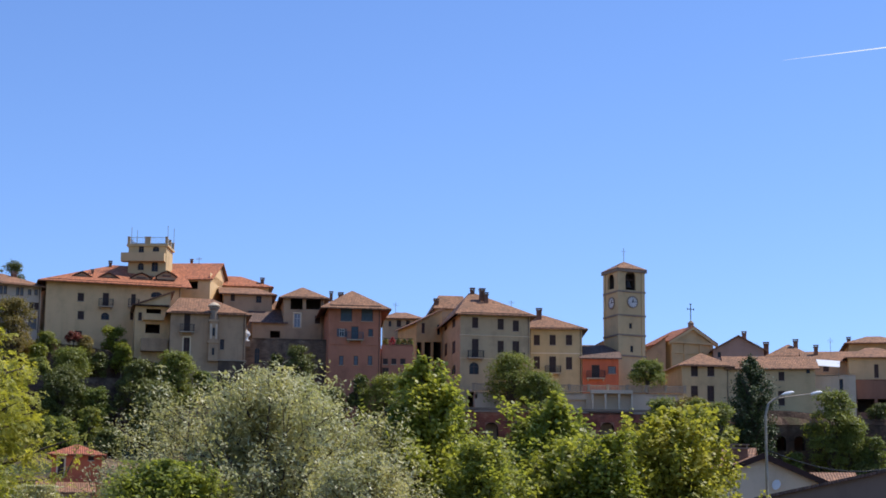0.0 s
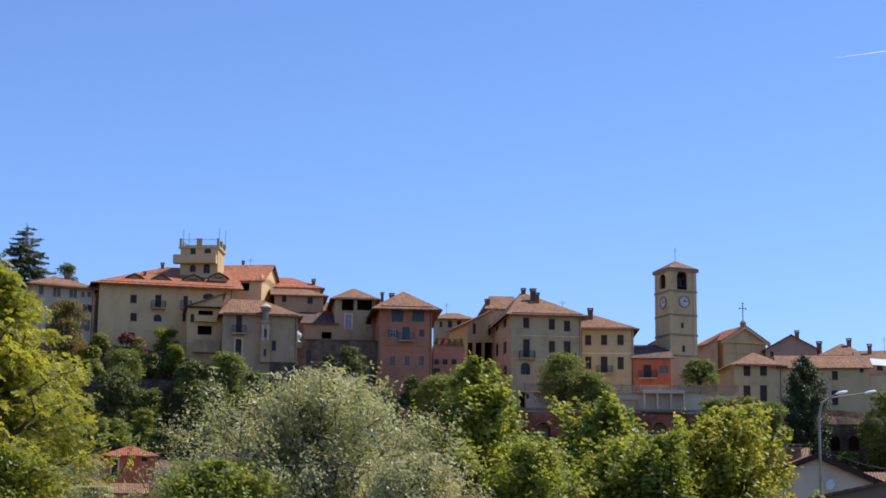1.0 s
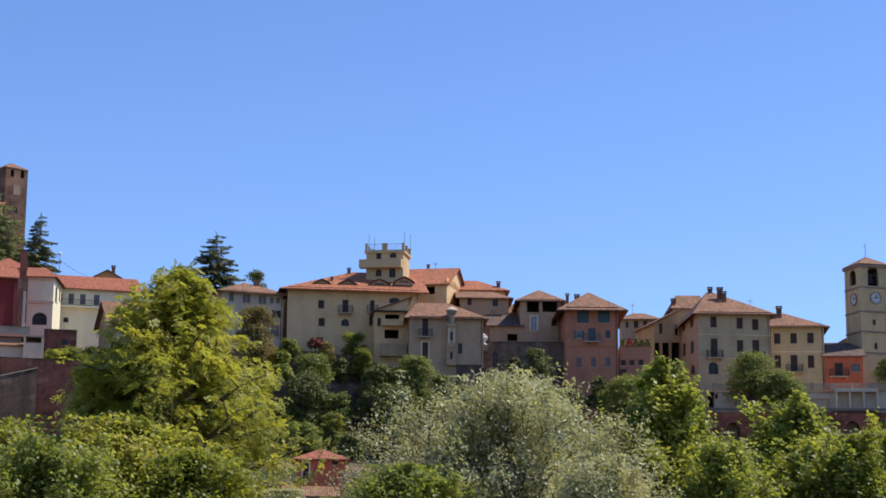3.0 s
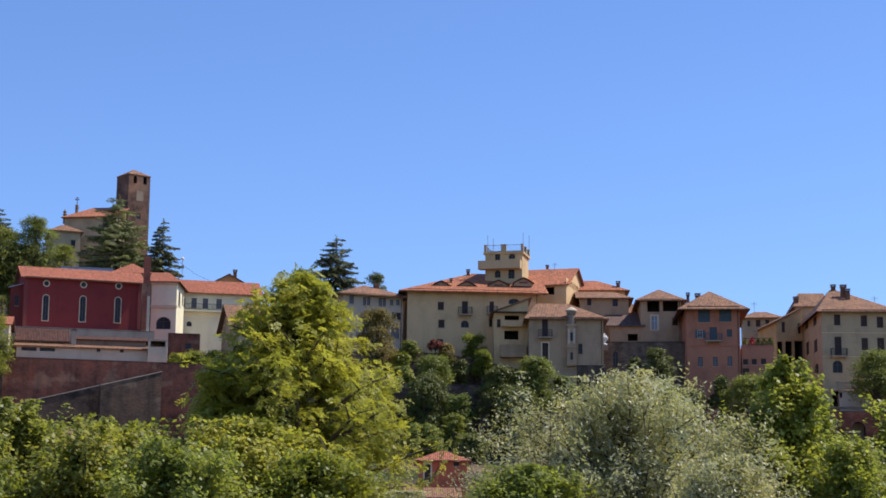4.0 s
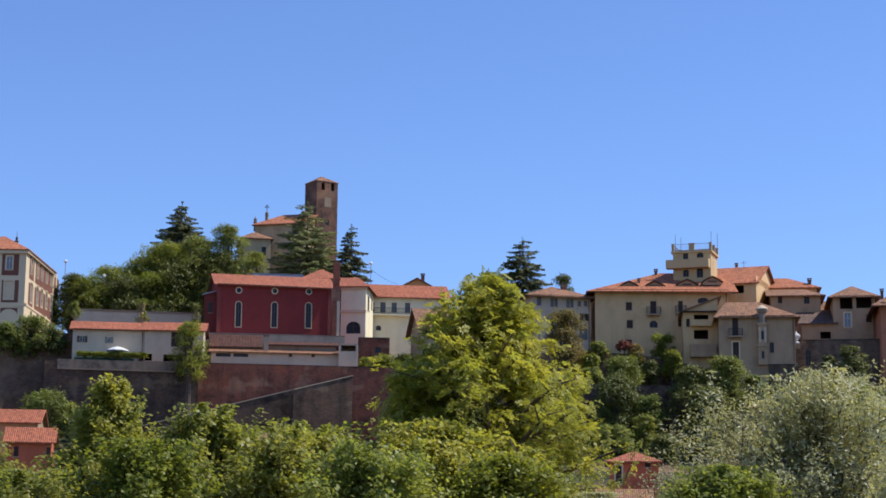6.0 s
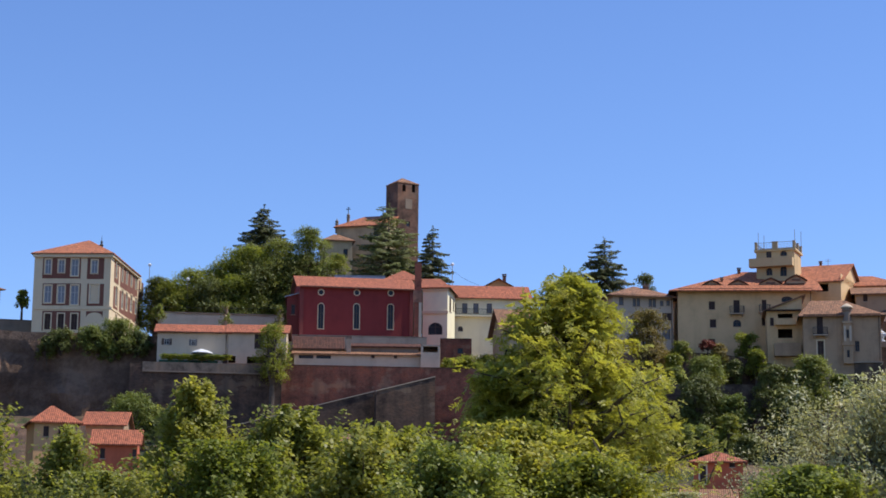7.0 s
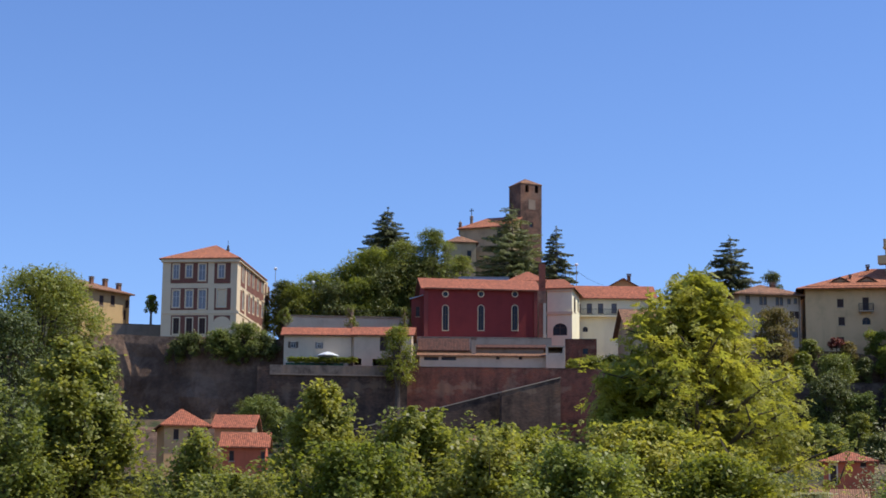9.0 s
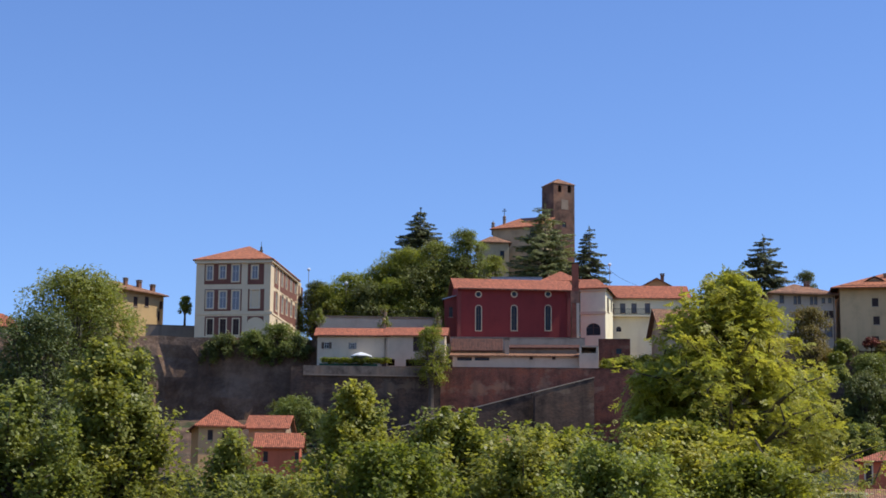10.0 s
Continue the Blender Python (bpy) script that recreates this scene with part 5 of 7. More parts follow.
balcony_house = house("town_house", "tan house with a patched red tile roof", (16.27, 245.46), -1.79, (10.13, 10), (17.85, 37.91), TAN, roof=("x", 2.5, 0.7, (1.2, 4.5), TILE_OLD),
    front=[("balc", 2.18, 17.27, 0.82, 2.5), ("framedoor", 2.21, 14.05, 0.82, 2.49), ("glass", 6.98, 15.05, 0.57, 1.41)])
# a round chimney tower stands against the front of this house
chimney_tower(balcony_house, 5.75, -0.3, 13.37, 21.46)
block(balcony_house, "rubble_base", RUBBLE, (6.5, -0.18, 6.0), (10.2, 0, 13.5), "bare rubble base of the wall")
block(balcony_house, "ledge", CONCRETE, (6.4, -0.35, 13.5), (10.3, 0, 13.65))
stepped_house = house("town_house", "cream house with stacked verandas", (11.68, 249.73), -0.68, (4.75, 8), (30.14, 39.19), CREAM, roof=("shedr", 1.81, 0.5, (0, 0), TILE_OLD),
    front=[("loggia", 2.48, 7.98, 1.97, 0.63), ("loggia", 2.42, 5.24, 1.94, 1.25), ("shut", 0.67, 6.96, 0.49, 1.11)])
block(stepped_house, "parapet", CREAM, (1.07, -1.2, 6.92), (3.85, 0, 7.59), "cream veranda parapet")
block(stepped_house, "parapet", TAN, (0.89, -1.4, 2.64), (4.45, 0, 4.37), "grey veranda parapet")
block(stepped_house, "veranda_roof", TILE_DARK, (-0.35, -1, 8.93), (4.55, 0, 9.04), "dark veranda eave")
great_house = house("great_house", "long cream great house with brown shutters under a red tile roof", (-0.37, 256), 3.58, (18.8, 18), (30.03, 43.36), CREAM, roof=("x", 3.79, 1.3, (10, 0), TILE_NEW),
    front=[("shut", 4.77, 10.37, 0.88, 1.17), ("shut", 4.88, 7.82, 0.88, 1.16), ("balc", 8.22, 9.75, 0.86, 1.97), ("arch", 8.24, 7.9, 1.13, 1.02), ("balc", 12.07, 9.95, 0.64, 1.81), ("shut", 12, 8.1, 0.59, 0.99), ("arch", 15.29, 11.42, 1.56, 0.81), ("shut", 4.69, 5.51, 0.9, 0.68)], category="great house")
chimney(great_house, 9.4, 8, 16.88, 0.41, 0.83)
chimney(great_house, 6.51, 3.5, 14.17, 0.32, 1.38)
great_gable = house("great_house", "tiled wing of the great house with a pale gable end", (15.87, 262.0), -16.91, (7.07, 14), (28.75, 44.98), CREAM, roof=("x", 3.37, 0.5, (0, 0), TILE_NEW),
    front=[("loggia", 4.4, 14.74, 1.75, 1.15)],
    right=[("slit", 8.04, 17.19, 1.53, 1.11)], category="great house")
chimney(great_gable, 2.27, 9, 19.81, 0.34, 0.95)
turret = house("turret", "yellow belvedere turret with arches and a railed roof terrace", (10.93, 261.77), -14.39, (5.5, 5), (30.54, 49.86), YELLOW,
    front=[("arch", 1.84, 17.75, 0.76, 1.5), ("arch", 3.97, 18.21, 0.96, 0.75), ("arch", 1.86, 15.48, 0.86, 1.08), ("arch", 3.9, 15.28, 0.93, 1.49)], category="turret")
block(turret, "balcony_slab", YELLOW, (-0.82, -1.3, 16.62), (5.43, 0, 17.84), "solid yellow balcony parapet")
turret_top(turret, 5.5, 5, 19.32)
antenna(turret, 0.16, 1.0, 19.51, 2.5)
antenna(turret, 0.98, 1.0, 19.52, 2)
antenna(turret, 5.44, 1.0, 19.53, 2.67)
antenna(turret, 6.34, 1.0, 19.53, 2.25)
dormer(great_house, 4.92, 1.6, 14.02, 2.75, 1)
dormer(great_house, 8.63, 1.6, 14.07, 2.75, 1)
dormer(great_house, 13.23, 1.6, 14.32, 2.92, 1)
dormer(great_house, 16.83, 1.6, 14.77, 2.75, 1)
mid_block = house("town_house", "tan house with two stepped tile roofs", (24.73, 260.83), -3.42, (7.02, 8), (26.87, 43.13), TAN, roof=("x", 1.35, 0.7, (0, 2), TILE_OLD),
    front=[("shut", 1.32, 15.13, 0.62, 1.02), ("glass", 5.08, 15.01, 0.79, 1.02)])
mid_upper = house("town_house", "tan upper storey with a tile roof", (22.61, 269.05), -2.8, (9.59, 8), (27.19, 45.67), CREAM, roof=("x", 1.84, 0.7, (0, 4), TILE_NEW))
chimney(mid_upper, 8.65, 1, 18.53, 0.51, 1.38)
side_block = house("town_house", "tan house end with a small balcony", (32.25, 264.04), -10.96, (1.16, 6), (26.88, 41.51), TAN, roof=("x", 1.57, 0.4, (0, 0), TILE_OLD))
# houses in the middle of the ridge
grey_house = house("town_house", "grey-blue rendered house with dark shutters", (-9.39, 253.83), 20.12, (8.88, 11), (32.8, 42.4), GREY, roof=("x", 1.97, 1, (4.77, 3.81), TILE_OLD),
    front=[("greyshut", 1.2, 8.05, 0.64, 1.18), ("greyshut", 3.13, 7.95, 0.48, 1.17), ("greyshut", 3.72, 7.99, 0.48, 1.17), ("greyshut", 5.5, 7.95, 0.48, 1.17), ("greyshut", 6.09, 7.99, 0.48, 1.17), ("greyshut", 7.2, 8.19, 0.5, 0.77), ("greyshut", 8.14, 8.26, 0.5, 0.77), ("shut", 7.58, 6.1, 0.65, 1.26), ("shut", 8.27, 6.15, 0.66, 1.26), ("greyshut", 7.81, 3.47, 1.16, 1.53)],
    left=[("greyshut", 8, 8.25, 1.23, 0.8)])
chimney(grey_house, 6.24, 4, 11.05, 0.64, 0.83)
grey_side = house("town_house", "low cream house beside the grey house", (-14.21, 257.61), 7.16, (4.19, 8), (32.81, 40.48), PALE, roof=("shedl", 1.44, 0.6, (0, 0), TILE_OLD))
hidden_house = house("town_house", "cream house with a dark tiled roof behind the trees", (-24.98, 254.78), 15.6, (10.31, 9), (28.31, 38.01), PALE, roof=("x", 3.05, 0.7, (0, 0), TILE_OLD),
    front=[("shut", 1.03, 8.03, 0.58, 1.13)])
white_long = house("convent", "long white convent wing with grey shutters and a balcony", (-35.56, 281.77), 12.19, (11.85, 10), (33.55, 46.71), IVORY, roof=("x", 2.5, 0.7, (0, 0), TILE_RED),
    front=[("greyshut", 0.08, 10.64, 0.63, 1.45), ("greyshut", 1.77, 10.61, 0.81, 1.54), ("greyshut", 3.55, 10.63, 0.81, 1.54), ("greyshut", 5.68, 10.65, 0.82, 1.54), ("arch", 1.12, 7.65, 0.8, 0.81)], category="convent")
white_block = house("convent", "white convent block with rounded corner and arch", (-39.11, 272.2), -0.82, (3.83, 8), (32.7, 46.7), IVORY, roof=("x", 1.81, 0.6, (0, 1.8), TILE_RED),
    front=[("arch", 1.98, 6.65, 2.17, 1.86)],
    right=[("shut", 2.94, 10.61, 1.92, 2.23), ("shut", 6.66, 11.39, 1.33, 1.8)], category="convent")
ochre_gable = house("town_house", "ochre gabled house behind the convent", (-33.36, 298.14), 8.39, (6.55, 12), (34.39, 50.46), OCHRE, roof=("y", 1.79, 0.5, (0, 0), TILE_OLD))
chimney(ochre_gable, 4.37, 3, 18.19, 0.57, 1.06)
# the claret chapel and the low row before it
chapel = house("chapel", "claret rendered chapel with lancet windows and red tile roof", (-55.7, 260.1), 17.09, (16.92, 11), (31.16, 45.15), CLARET, roof=("x", 2.26, 0.6, (0, 0), TILE_RED),
    front=[("lancet", 3.15, 7.71, 0.81, 3.73), ("lancet", 8.45, 7.83, 0.83, 3.74), ("lancet", 13.52, 7.94, 0.84, 3.75)], category="chapel")
oculus(chapel, 3.12, 13.13)
oculus(chapel, 8.44, 13.26)
oculus(chapel, 13.52, 13.38)
block(chapel, "cornice", PLUM, (-0.19, -0.25, 13.93), (17.05, 0, 13.86))
block(chapel, "pilaster", PLUM, (-0.01, -0.15, 6.72), (0.56, 0, 13.54))
block(chapel, "pilaster", PLUM, (16.38, -0.15, 7.07), (16.88, 0, 13.93))
chapel_left = house("chapel", "dark brick annex of the chapel with grey roof", (-58, 261.65), 11.5, (2.45, 8), (31.26, 43.75), PLUM, roof=("shedr", 0.7, 0.3, (0, 0), GREYROOF),
    front=[("glass", 0.95, 9.85, 0.57, 1.54)], category="chapel")
chapel_back = house("chapel", "hipped tile roof behind the chapel", (-45.97, 278.23), 9.38, (5.76, 9), (33.17, 49.01), PALE, roof=("x", 2.04, 0.4, (2.73, 2.73), TILE_RED), category="chapel")
flat_skylight = house("town_house", "flat grey roof with skylights behind the chapel", (-54.23, 278.78), 11.01, (8.05, 8), (33.44, 49.95), GREYROOF)
chapel_stack = house("chimney_stack", "tall red brick stack at the end of the chapel", (-38.77, 261.14), 8.45, (1, 1.2), (32.02, 48.61), RAMPART_RED, category="chimney")
block(chapel_stack, "plaster_facing", WHITE, (0.66, -0.14, 0.0), (1.1, 0, 10.6), "pale plaster facing of the stack")
block(chapel_stack, "shoulder", RAMPART_RED, (-0.12, -0.12, 10.6), (1.12, 0, 12.4), "brick shoulder of the stack")
base_band = house("retaining_wall", "grey stone terrace wall below the chapel", (-57.02, 256.74), 11.52, (20.6, 2.5), (31.02, 37.46), CONCRETE, category="wall")
low_row = house("town_house", "low white house with a long tile roof", (-72.79, 245.43), 12.52, (9.84, 7), (26.47, 36.47), WHITE, roof=("x", 1.39, 0.5, (0, 0), TILE_RED),
    front=[("openshut", 1.31, 8.12, 0.7, 0.89), ("opengrey", 4.99, 8.08, 0.54, 0.89), ("darkdoor", 9.5, 5.68, 0.7, 1.29)])
low_row_end = house("town_house", "low white house end with dark garage openings", (-63.09, 247.38), 9.81, (8.12, 7), (23.53, 36.55), WHITE, roof=("x", 1.43, 0.5, (0, 0), TILE_RED),
    front=[("darkdoor", 4.22, 10.7, 1.09, 2.1), ("cave", 0.58, 8.68, 1.02, 0.97), ("cave", 4.02, 8.61, 2.7, 0.97), ("arch", 6.81, 8.67, 0.79, 1.05)])
long_parapet = house("retaining_wall", "long beige garden wall behind the low houses", (-77.15, 260.83), 15.48, (18.59, 1), (31.42, 41.48), WHITE, category="wall")
block(long_parapet, "coping", STONE, (-0.1, -0.12, 10.06), (18.7, 1.1, 10.22), "dark stone coping")
shed_row = house("shed", "low whitewashed sheds with old red tile roofs", (-54.22, 250.19), 11.23, (17.92, 4), (20.93, 33.77), WHITE, roof=("shed", 0.8, 0.4, (0, 0), TILE_OLD),
    front=[("glass", 1.69, 12.2, 2.08, 0.5), ("glass", 4.17, 12.22, 2.08, 0.5), ("glass", 11.13, 12.4, 0.48, 0.41), ("glass", 14.33, 12.43, 0.48, 0.41)], category="shed")
shed_mid = house("shed", "old tiled shed with dark roof", (-54.92, 254.13), 11.19, (6.67, 3), (30.9, 35.34), STONE, roof=("x", 1.54, 0.4, (0, 0), TILE_BROWN), category="shed")
shed_upper = house("shed", "old shed with a brown tile roof below the chapel", (-47.26, 255.67), 9.47, (9.91, 3), (29.61, 35.49), STONE, roof=("x", 0.5, 0.4, (0, 0), TILE_BROWN), category="shed")
chimney(shed_row, 7.71, 2, 13.8, 0.64, 1.95, CONCRETE)
cabin = house("cabin", "white cabin with a wide dark window", (-36.45, 252.38), 7.22, (2.7, 3), (20.65, 35.19), WHITE,
    front=[("cave", 1.35, 13.49, 2.07, 0.96)], category="shed")
brick_hut = house("shed", "low brick hut with a flat roof", (-34.43, 257.71), 7.61, (4.53, 4), (31.35, 36.83), BRICK,
    front=[("slit", 2.9, 3.27, 0.81, 0.82)], category="shed")
# retaining walls along the slope
brick_rampart = house("retaining_wall", "tall weathered red brick retaining wall", (-63.01, 244), 12.48, (35.83, 3), (19.81, 31.73), BRICK, category="wall")
pale_rampart = house("retaining_wall", "weathered pale terrace wall below the low houses", (-74.77, 239.61), 15.33, (20.72, 3), (19.75, 31.39), RUBBLE, category="wall")
block(pale_rampart, "parapet", OLD_WALL, (1.7, -0.16, 10.6), (20.72, 0.25, 11.8), "weathered stone parapet of the terrace")
block(pale_rampart, "ledge", STONE, (1.7, -0.28, 10.4), (20.72, 0, 10.6))
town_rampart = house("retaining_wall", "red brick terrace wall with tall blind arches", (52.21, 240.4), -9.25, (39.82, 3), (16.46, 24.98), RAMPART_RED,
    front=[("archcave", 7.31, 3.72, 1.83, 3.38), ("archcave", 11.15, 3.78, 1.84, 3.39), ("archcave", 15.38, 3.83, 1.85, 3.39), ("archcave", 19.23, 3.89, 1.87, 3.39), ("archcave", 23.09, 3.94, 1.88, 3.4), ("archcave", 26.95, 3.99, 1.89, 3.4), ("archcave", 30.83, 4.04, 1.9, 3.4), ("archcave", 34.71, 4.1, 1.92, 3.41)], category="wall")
white_terrace = house("terrace", "long white terrace building with a balustrade", (57.74, 242.21), -10.41, (29.02, 6), (17.38, 27.95), WHITE,
    front=[("niche", 17.13, 8.45, 1.57, 1.89), ("niche", 19, 8.47, 1.58, 1.89), ("niche", 20.87, 8.49, 1.58, 1.89), ("niche", 13.62, 8.54, 3.43, 1.13), ("loggia", -0.16, 9.7, 1.08, 1.73)], category="terrace")
block(white_terrace, "coping", CONCRETE, (-0.17, -0.3, 10.84), (29.28, 0.3, 10.77), "pale stone coping")
block(white_terrace, "projecting_bay", WHITE, (15.9, -1.2, 10.49), (21.65, 0, 10.96), "projecting roof of the loggia")
block(white_terrace, "column", WHITE, (15.99, -1.1, 8.18), (16.29, -0.8, 10.43))
block(white_terrace, "column", WHITE, (17.78, -1.1, 8.21), (18.07, -0.8, 10.45))
block(white_terrace, "column", WHITE, (19.64, -1.1, 8.23), (19.94, -0.8, 10.48))
block(white_terrace, "column", WHITE, (21.43, -1.1, 8.25), (21.72, -0.8, 10.5))
block(white_terrace, "base", CONCRETE, (15.72, -1.3, 7.85), (21.77, 0, 8.16))
balustrade(white_terrace, -0.16, 29.03, 10.8)
block(town_rampart, "coping", STONE, (-0.02, -0.25, 9.08), (39.77, 0.4, 8.8), "stone coping of the brick wall")
mid_rampart = house("retaining_wall", "overgrown brick terrace wall with an arched cellar", (-17.37, 239.37), 4.15, (26.91, 8), (18.64, 28.12), RUBBLE,
    front=[("arch", 12.66, 3.92, 1.61, 1.37)], category="wall")
right_rampart = house("retaining_wall", "dark brick wall with arched cellars", (86.03, 224.05), -18, (23.86, 3), (13.49, 22.73), RUBBLE,
    front=[("archcave", 8.09, 5.87, 1.35, 1.9), ("archcave", 10.48, 5.88, 1.35, 1.9), ("archcave", 13.01, 5.88, 1.35, 1.9)], category="wall")
# the old church on its mound
hill_church = house("church", "pale old church with a tiled nave roof", (-61.61, 318.09), -9.04, (9.51, 13), (43.88, 65.6), PALE, roof=("x", 2.8, 0.5, (3, 0), TILE_NEW),
    front=[("slit", 7.48, 19.93, 0.86, 1.19)], category="church")
hill_aisle = house("church", "pale lower aisle of the old church", (-62.43, 311.81), 17.32, (4.86, 9), (53.12, 62.04), PALE, roof=("x", 1.7, 0.5, (2, 2), TILE_OLD),
    front=[("slit", 3.66, 5.73, 0.8, 1.66)], category="church")
brick_tower = house("brick_tower", "square medieval brick tower with paired windows", (-51.12, 321.97), 39.02, (4.45, 4.3), (43.74, 74.57), TOWER_BRICK, roof=("x", 1.22, 0.08, (2.05, 2.05), TILE_OLD),
    front=[("belfry", 1.32, 29.24, 0.72, 1.35), ("belfry", 3.36, 29.3, 0.73, 1.46), ("slit", 2.27, 22.73, 0.84, 1.03)], category="tower")
# the red and cream villa
VILLA_FRONT = [
    ("white", 2.09, 11, 0.89, 2.16), ("white", 4.09, 11.2, 0.9, 1.9), ("white", 6.1, 10.7, 1.04, 2.5), ("white", 9.06, 11.1, 0.91, 1.98), ("archwhite", 2.23, 6.64, 1.03, 2.58), ("archwhite", 4.23, 6.62, 1.03, 2.58),
    ("archwhite", 6.24, 6.35, 1.12, 2.92), ("blind", 9.18, 6.67, 1.33, 2.74), ("framedoor", 2.38, 2.6, 0.92, 2.4), ("framedoor", 4.37, 2.59, 0.93, 2.39), ("framedoor", 6.37, 2.58, 0.93, 2.39),
]
VILLA_SIDE = [
    ("white", 3.84, 11.04, 1.08, 2.29), ("archwhite", 4.35, 6.84, 1.16, 2.97), ("framedoor", 4.85, 3.37, 0.93, 2.22), ("white", 8.15, 11.23, 1.14, 2.22), ("archwhite", 8.64, 7.11, 1.22, 2.88), ("framedoor", 9.13, 3.69, 0.97, 2.17),
    ("white", 11.31, 11.38, 1.18, 2.14), ("archwhite", 11.79, 7.32, 1.27, 2.77), ("framedoor", 12.27, 3.93, 1.01, 2.1), ("white", 14.76, 11.55, 1.23, 2.06), ("archwhite", 15.23, 7.56, 1.32, 2.66), ("framedoor", 15.7, 4.2, 1.05, 2.04),
    ("white", 18.29, 11.72, 1.27, 1.97), ("archwhite", 18.75, 7.79, 1.38, 2.55), ("framedoor", 19.21, 4.47, 1.09, 1.98), ("white", 22.37, 11.9, 1.33, 1.89), ("archwhite", 22.82, 8.06, 1.44, 2.44), ("framedoor", 23.27, 4.78, 1.14, 1.92),
]
villa = house("villa", "cream villa with red-brown panels and white window frames", (-95.5, 256.82), 5.4, (11.52, 19.5), (35.93, 50.03), TRIM, roof=("x", 3.63, 0.5, (5.61, 5.61), TILE_NEW), front=VILLA_FRONT, right=VILLA_SIDE, category="villa")
coloured_panel(villa, pose(0, 0, 0), (1.28, 7.01, 10.27, 13.41), VILLA_FRONT)
coloured_panel(villa, pose(0, 0, 0), (7.98, 10.49, 10.2, 13.37), VILLA_FRONT)
coloured_panel(villa, pose(0, 0, 0), (1.42, 7.14, 6.21, 9.52), VILLA_FRONT)
coloured_panel(villa, pose(0, 0, 0), (8.11, 10.61, 6.16, 9.49), VILLA_FRONT)
coloured_panel(villa, pose(0, 0, 0), (1.56, 7.27, 2.43, 5.39), VILLA_FRONT)
coloured_panel(villa, pose(11.52, 0, 0, 0, 0, 90), (2.4, 5.58, 10.21, 13.51), VILLA_SIDE)
coloured_panel(villa, pose(11.52, 0, 0, 0, 0, 90), (2.4, 5.58, 6.23, 9.62), VILLA_SIDE)
coloured_panel(villa, pose(11.52, 0, 0, 0, 0, 90), (6.59, 19.52, 10.21, 13.51), VILLA_SIDE)
coloured_panel(villa, pose(11.52, 0, 0, 0, 0, 90), (6.59, 19.52, 6.23, 9.62), VILLA_SIDE)
coloured_panel(villa, pose(11.52, 0, 0, 0, 0, 90), (20.41, 24.02, 10.21, 13.51), VILLA_SIDE)
coloured_panel(villa, pose(11.52, 0, 0, 0, 0, 90), (20.41, 24.02, 6.23, 9.62), VILLA_SIDE)
block(villa, "string_course", TRIM, (0.23, -0.1, 5.6), (11.87, 0, 6.03))
block(villa, "cornice", TRIM, (-0.17, -0.35, 13.47), (11.87, 0, 14.04))
bm = bmesh.new()
arc = [(8.1 + 1.25 * (1 + math.cos(math.pi * k / 10)), 4.35 + 0.85 * math.sin(math.pi * k / 10)) for k in range(11)]
for (xa, za), (xb, zb) in zip(arc, arc[1:]):
    bm.faces.new([bm.verts.new(q) for q in ((xa, -0.03, za), (xb, -0.03, zb), (xb, -0.03, 5.35), (xa, -0.03, 5.35))][::-1])
    bm.faces.new([bm.verts.new(q) for q in ((xa, -0.03, za), (xb, -0.03, zb), (xb, 0.01, zb), (xa, 0.01, za))])
part("spandrel", bm, PANEL_RED, villa, "red-brown spandrels over a blind arch")
villa_trim(villa, 11.52, 19.5, 14.1, 5.89)
ochre_villa = house("town_house", "ochre house with broad tiled eaves", (-115.12, 272.7), 62.89, (9.66, 12), (37.19, 48.94), HONEY, roof=("x", 2.05, 1, (4, 4), TILE_OLD),
    front=[("shut", 4.29, 9.08, 0.88, 1.61), ("shut", 6.71, 9.38, 0.9, 1.62), ("shut", 9.53, 7.28, 0.79, 1.61)],
    right=[("shut", -1.01, 9.26, 0.48, 1.28)])
chimney(ochre_villa, 4.53, 3, 13.22, 0.56, 0.94)
chimney(ochre_villa, 7.47, 3, 13.13, 0.65, 1.04)
chimney(ochre_villa, 9.59, 2, 12.65, 0.65, 0.95)
far_left = house("town_house", "distant house with a red tile roof", (-142.52, 275.29), 27.37, (8.97, 12), (35.88, 43.8), CREAM, roof=("x", 2.76, 0.6, (3, 3), TILE_RED))
garden_wall = house("retaining_wall", "weathered grey garden wall beside the villa", (-104.49, 259.77), 21.91, (7.73, 1), (36.65, 40.77), STONE, category="wall")
# houses at the foot of the slope
peach_house = house("cottage", "peach cottage with a red hipped roof", (-70.63, 192.45), 26.15, (4.62, 8), (11.39, 19.22), PEACH, roof=("x", 1.87, 0.6, (2.16, 2.16), TILE_RED),
    front=[("shut", 1.3, 6.09, 0.59, 1.15), ("shut", 2.94, 6.14, 0.6, 1.15)])
back_cottage = house("cottage", "cottage roof of faded red tiles", (-67.65, 200.92), 10.61, (4.27, 7), (12.81, 19.54), TAN, roof=("x", 1.6, 0.5, (0, 0), TILE_RED))
red_cottage = house("cottage", "orange-red cottage with a tile roof", (-62.89, 189.85), 14.33, (4.62, 6), (10.01, 16.52), ORANGE, roof=("x", 1.57, 0.5, (0, 0), TILE_RED),
    front=[("shut", 0.95, 4.85, 0.52, 1.11), ("glass", 4.33, 5.02, 0.41, 0.86)])
foot_house = house("cottage", "pink cottage half hidden by trees", (-46.48, 199.66), 13.1, (3.81, 7), (9.76, 16.49), PINK, roof=("x", 1.3, 0.4, (1.76, 1.76), TILE_RED))
foot_house_two = house("cottage", "cottage with a weathered red roof", (-38.9, 203.31), 10.83, (3.98, 7), (10.18, 17.48), PINK, roof=("x", 1.58, 0.4, (1.84, 1.84), TILE_OLD))
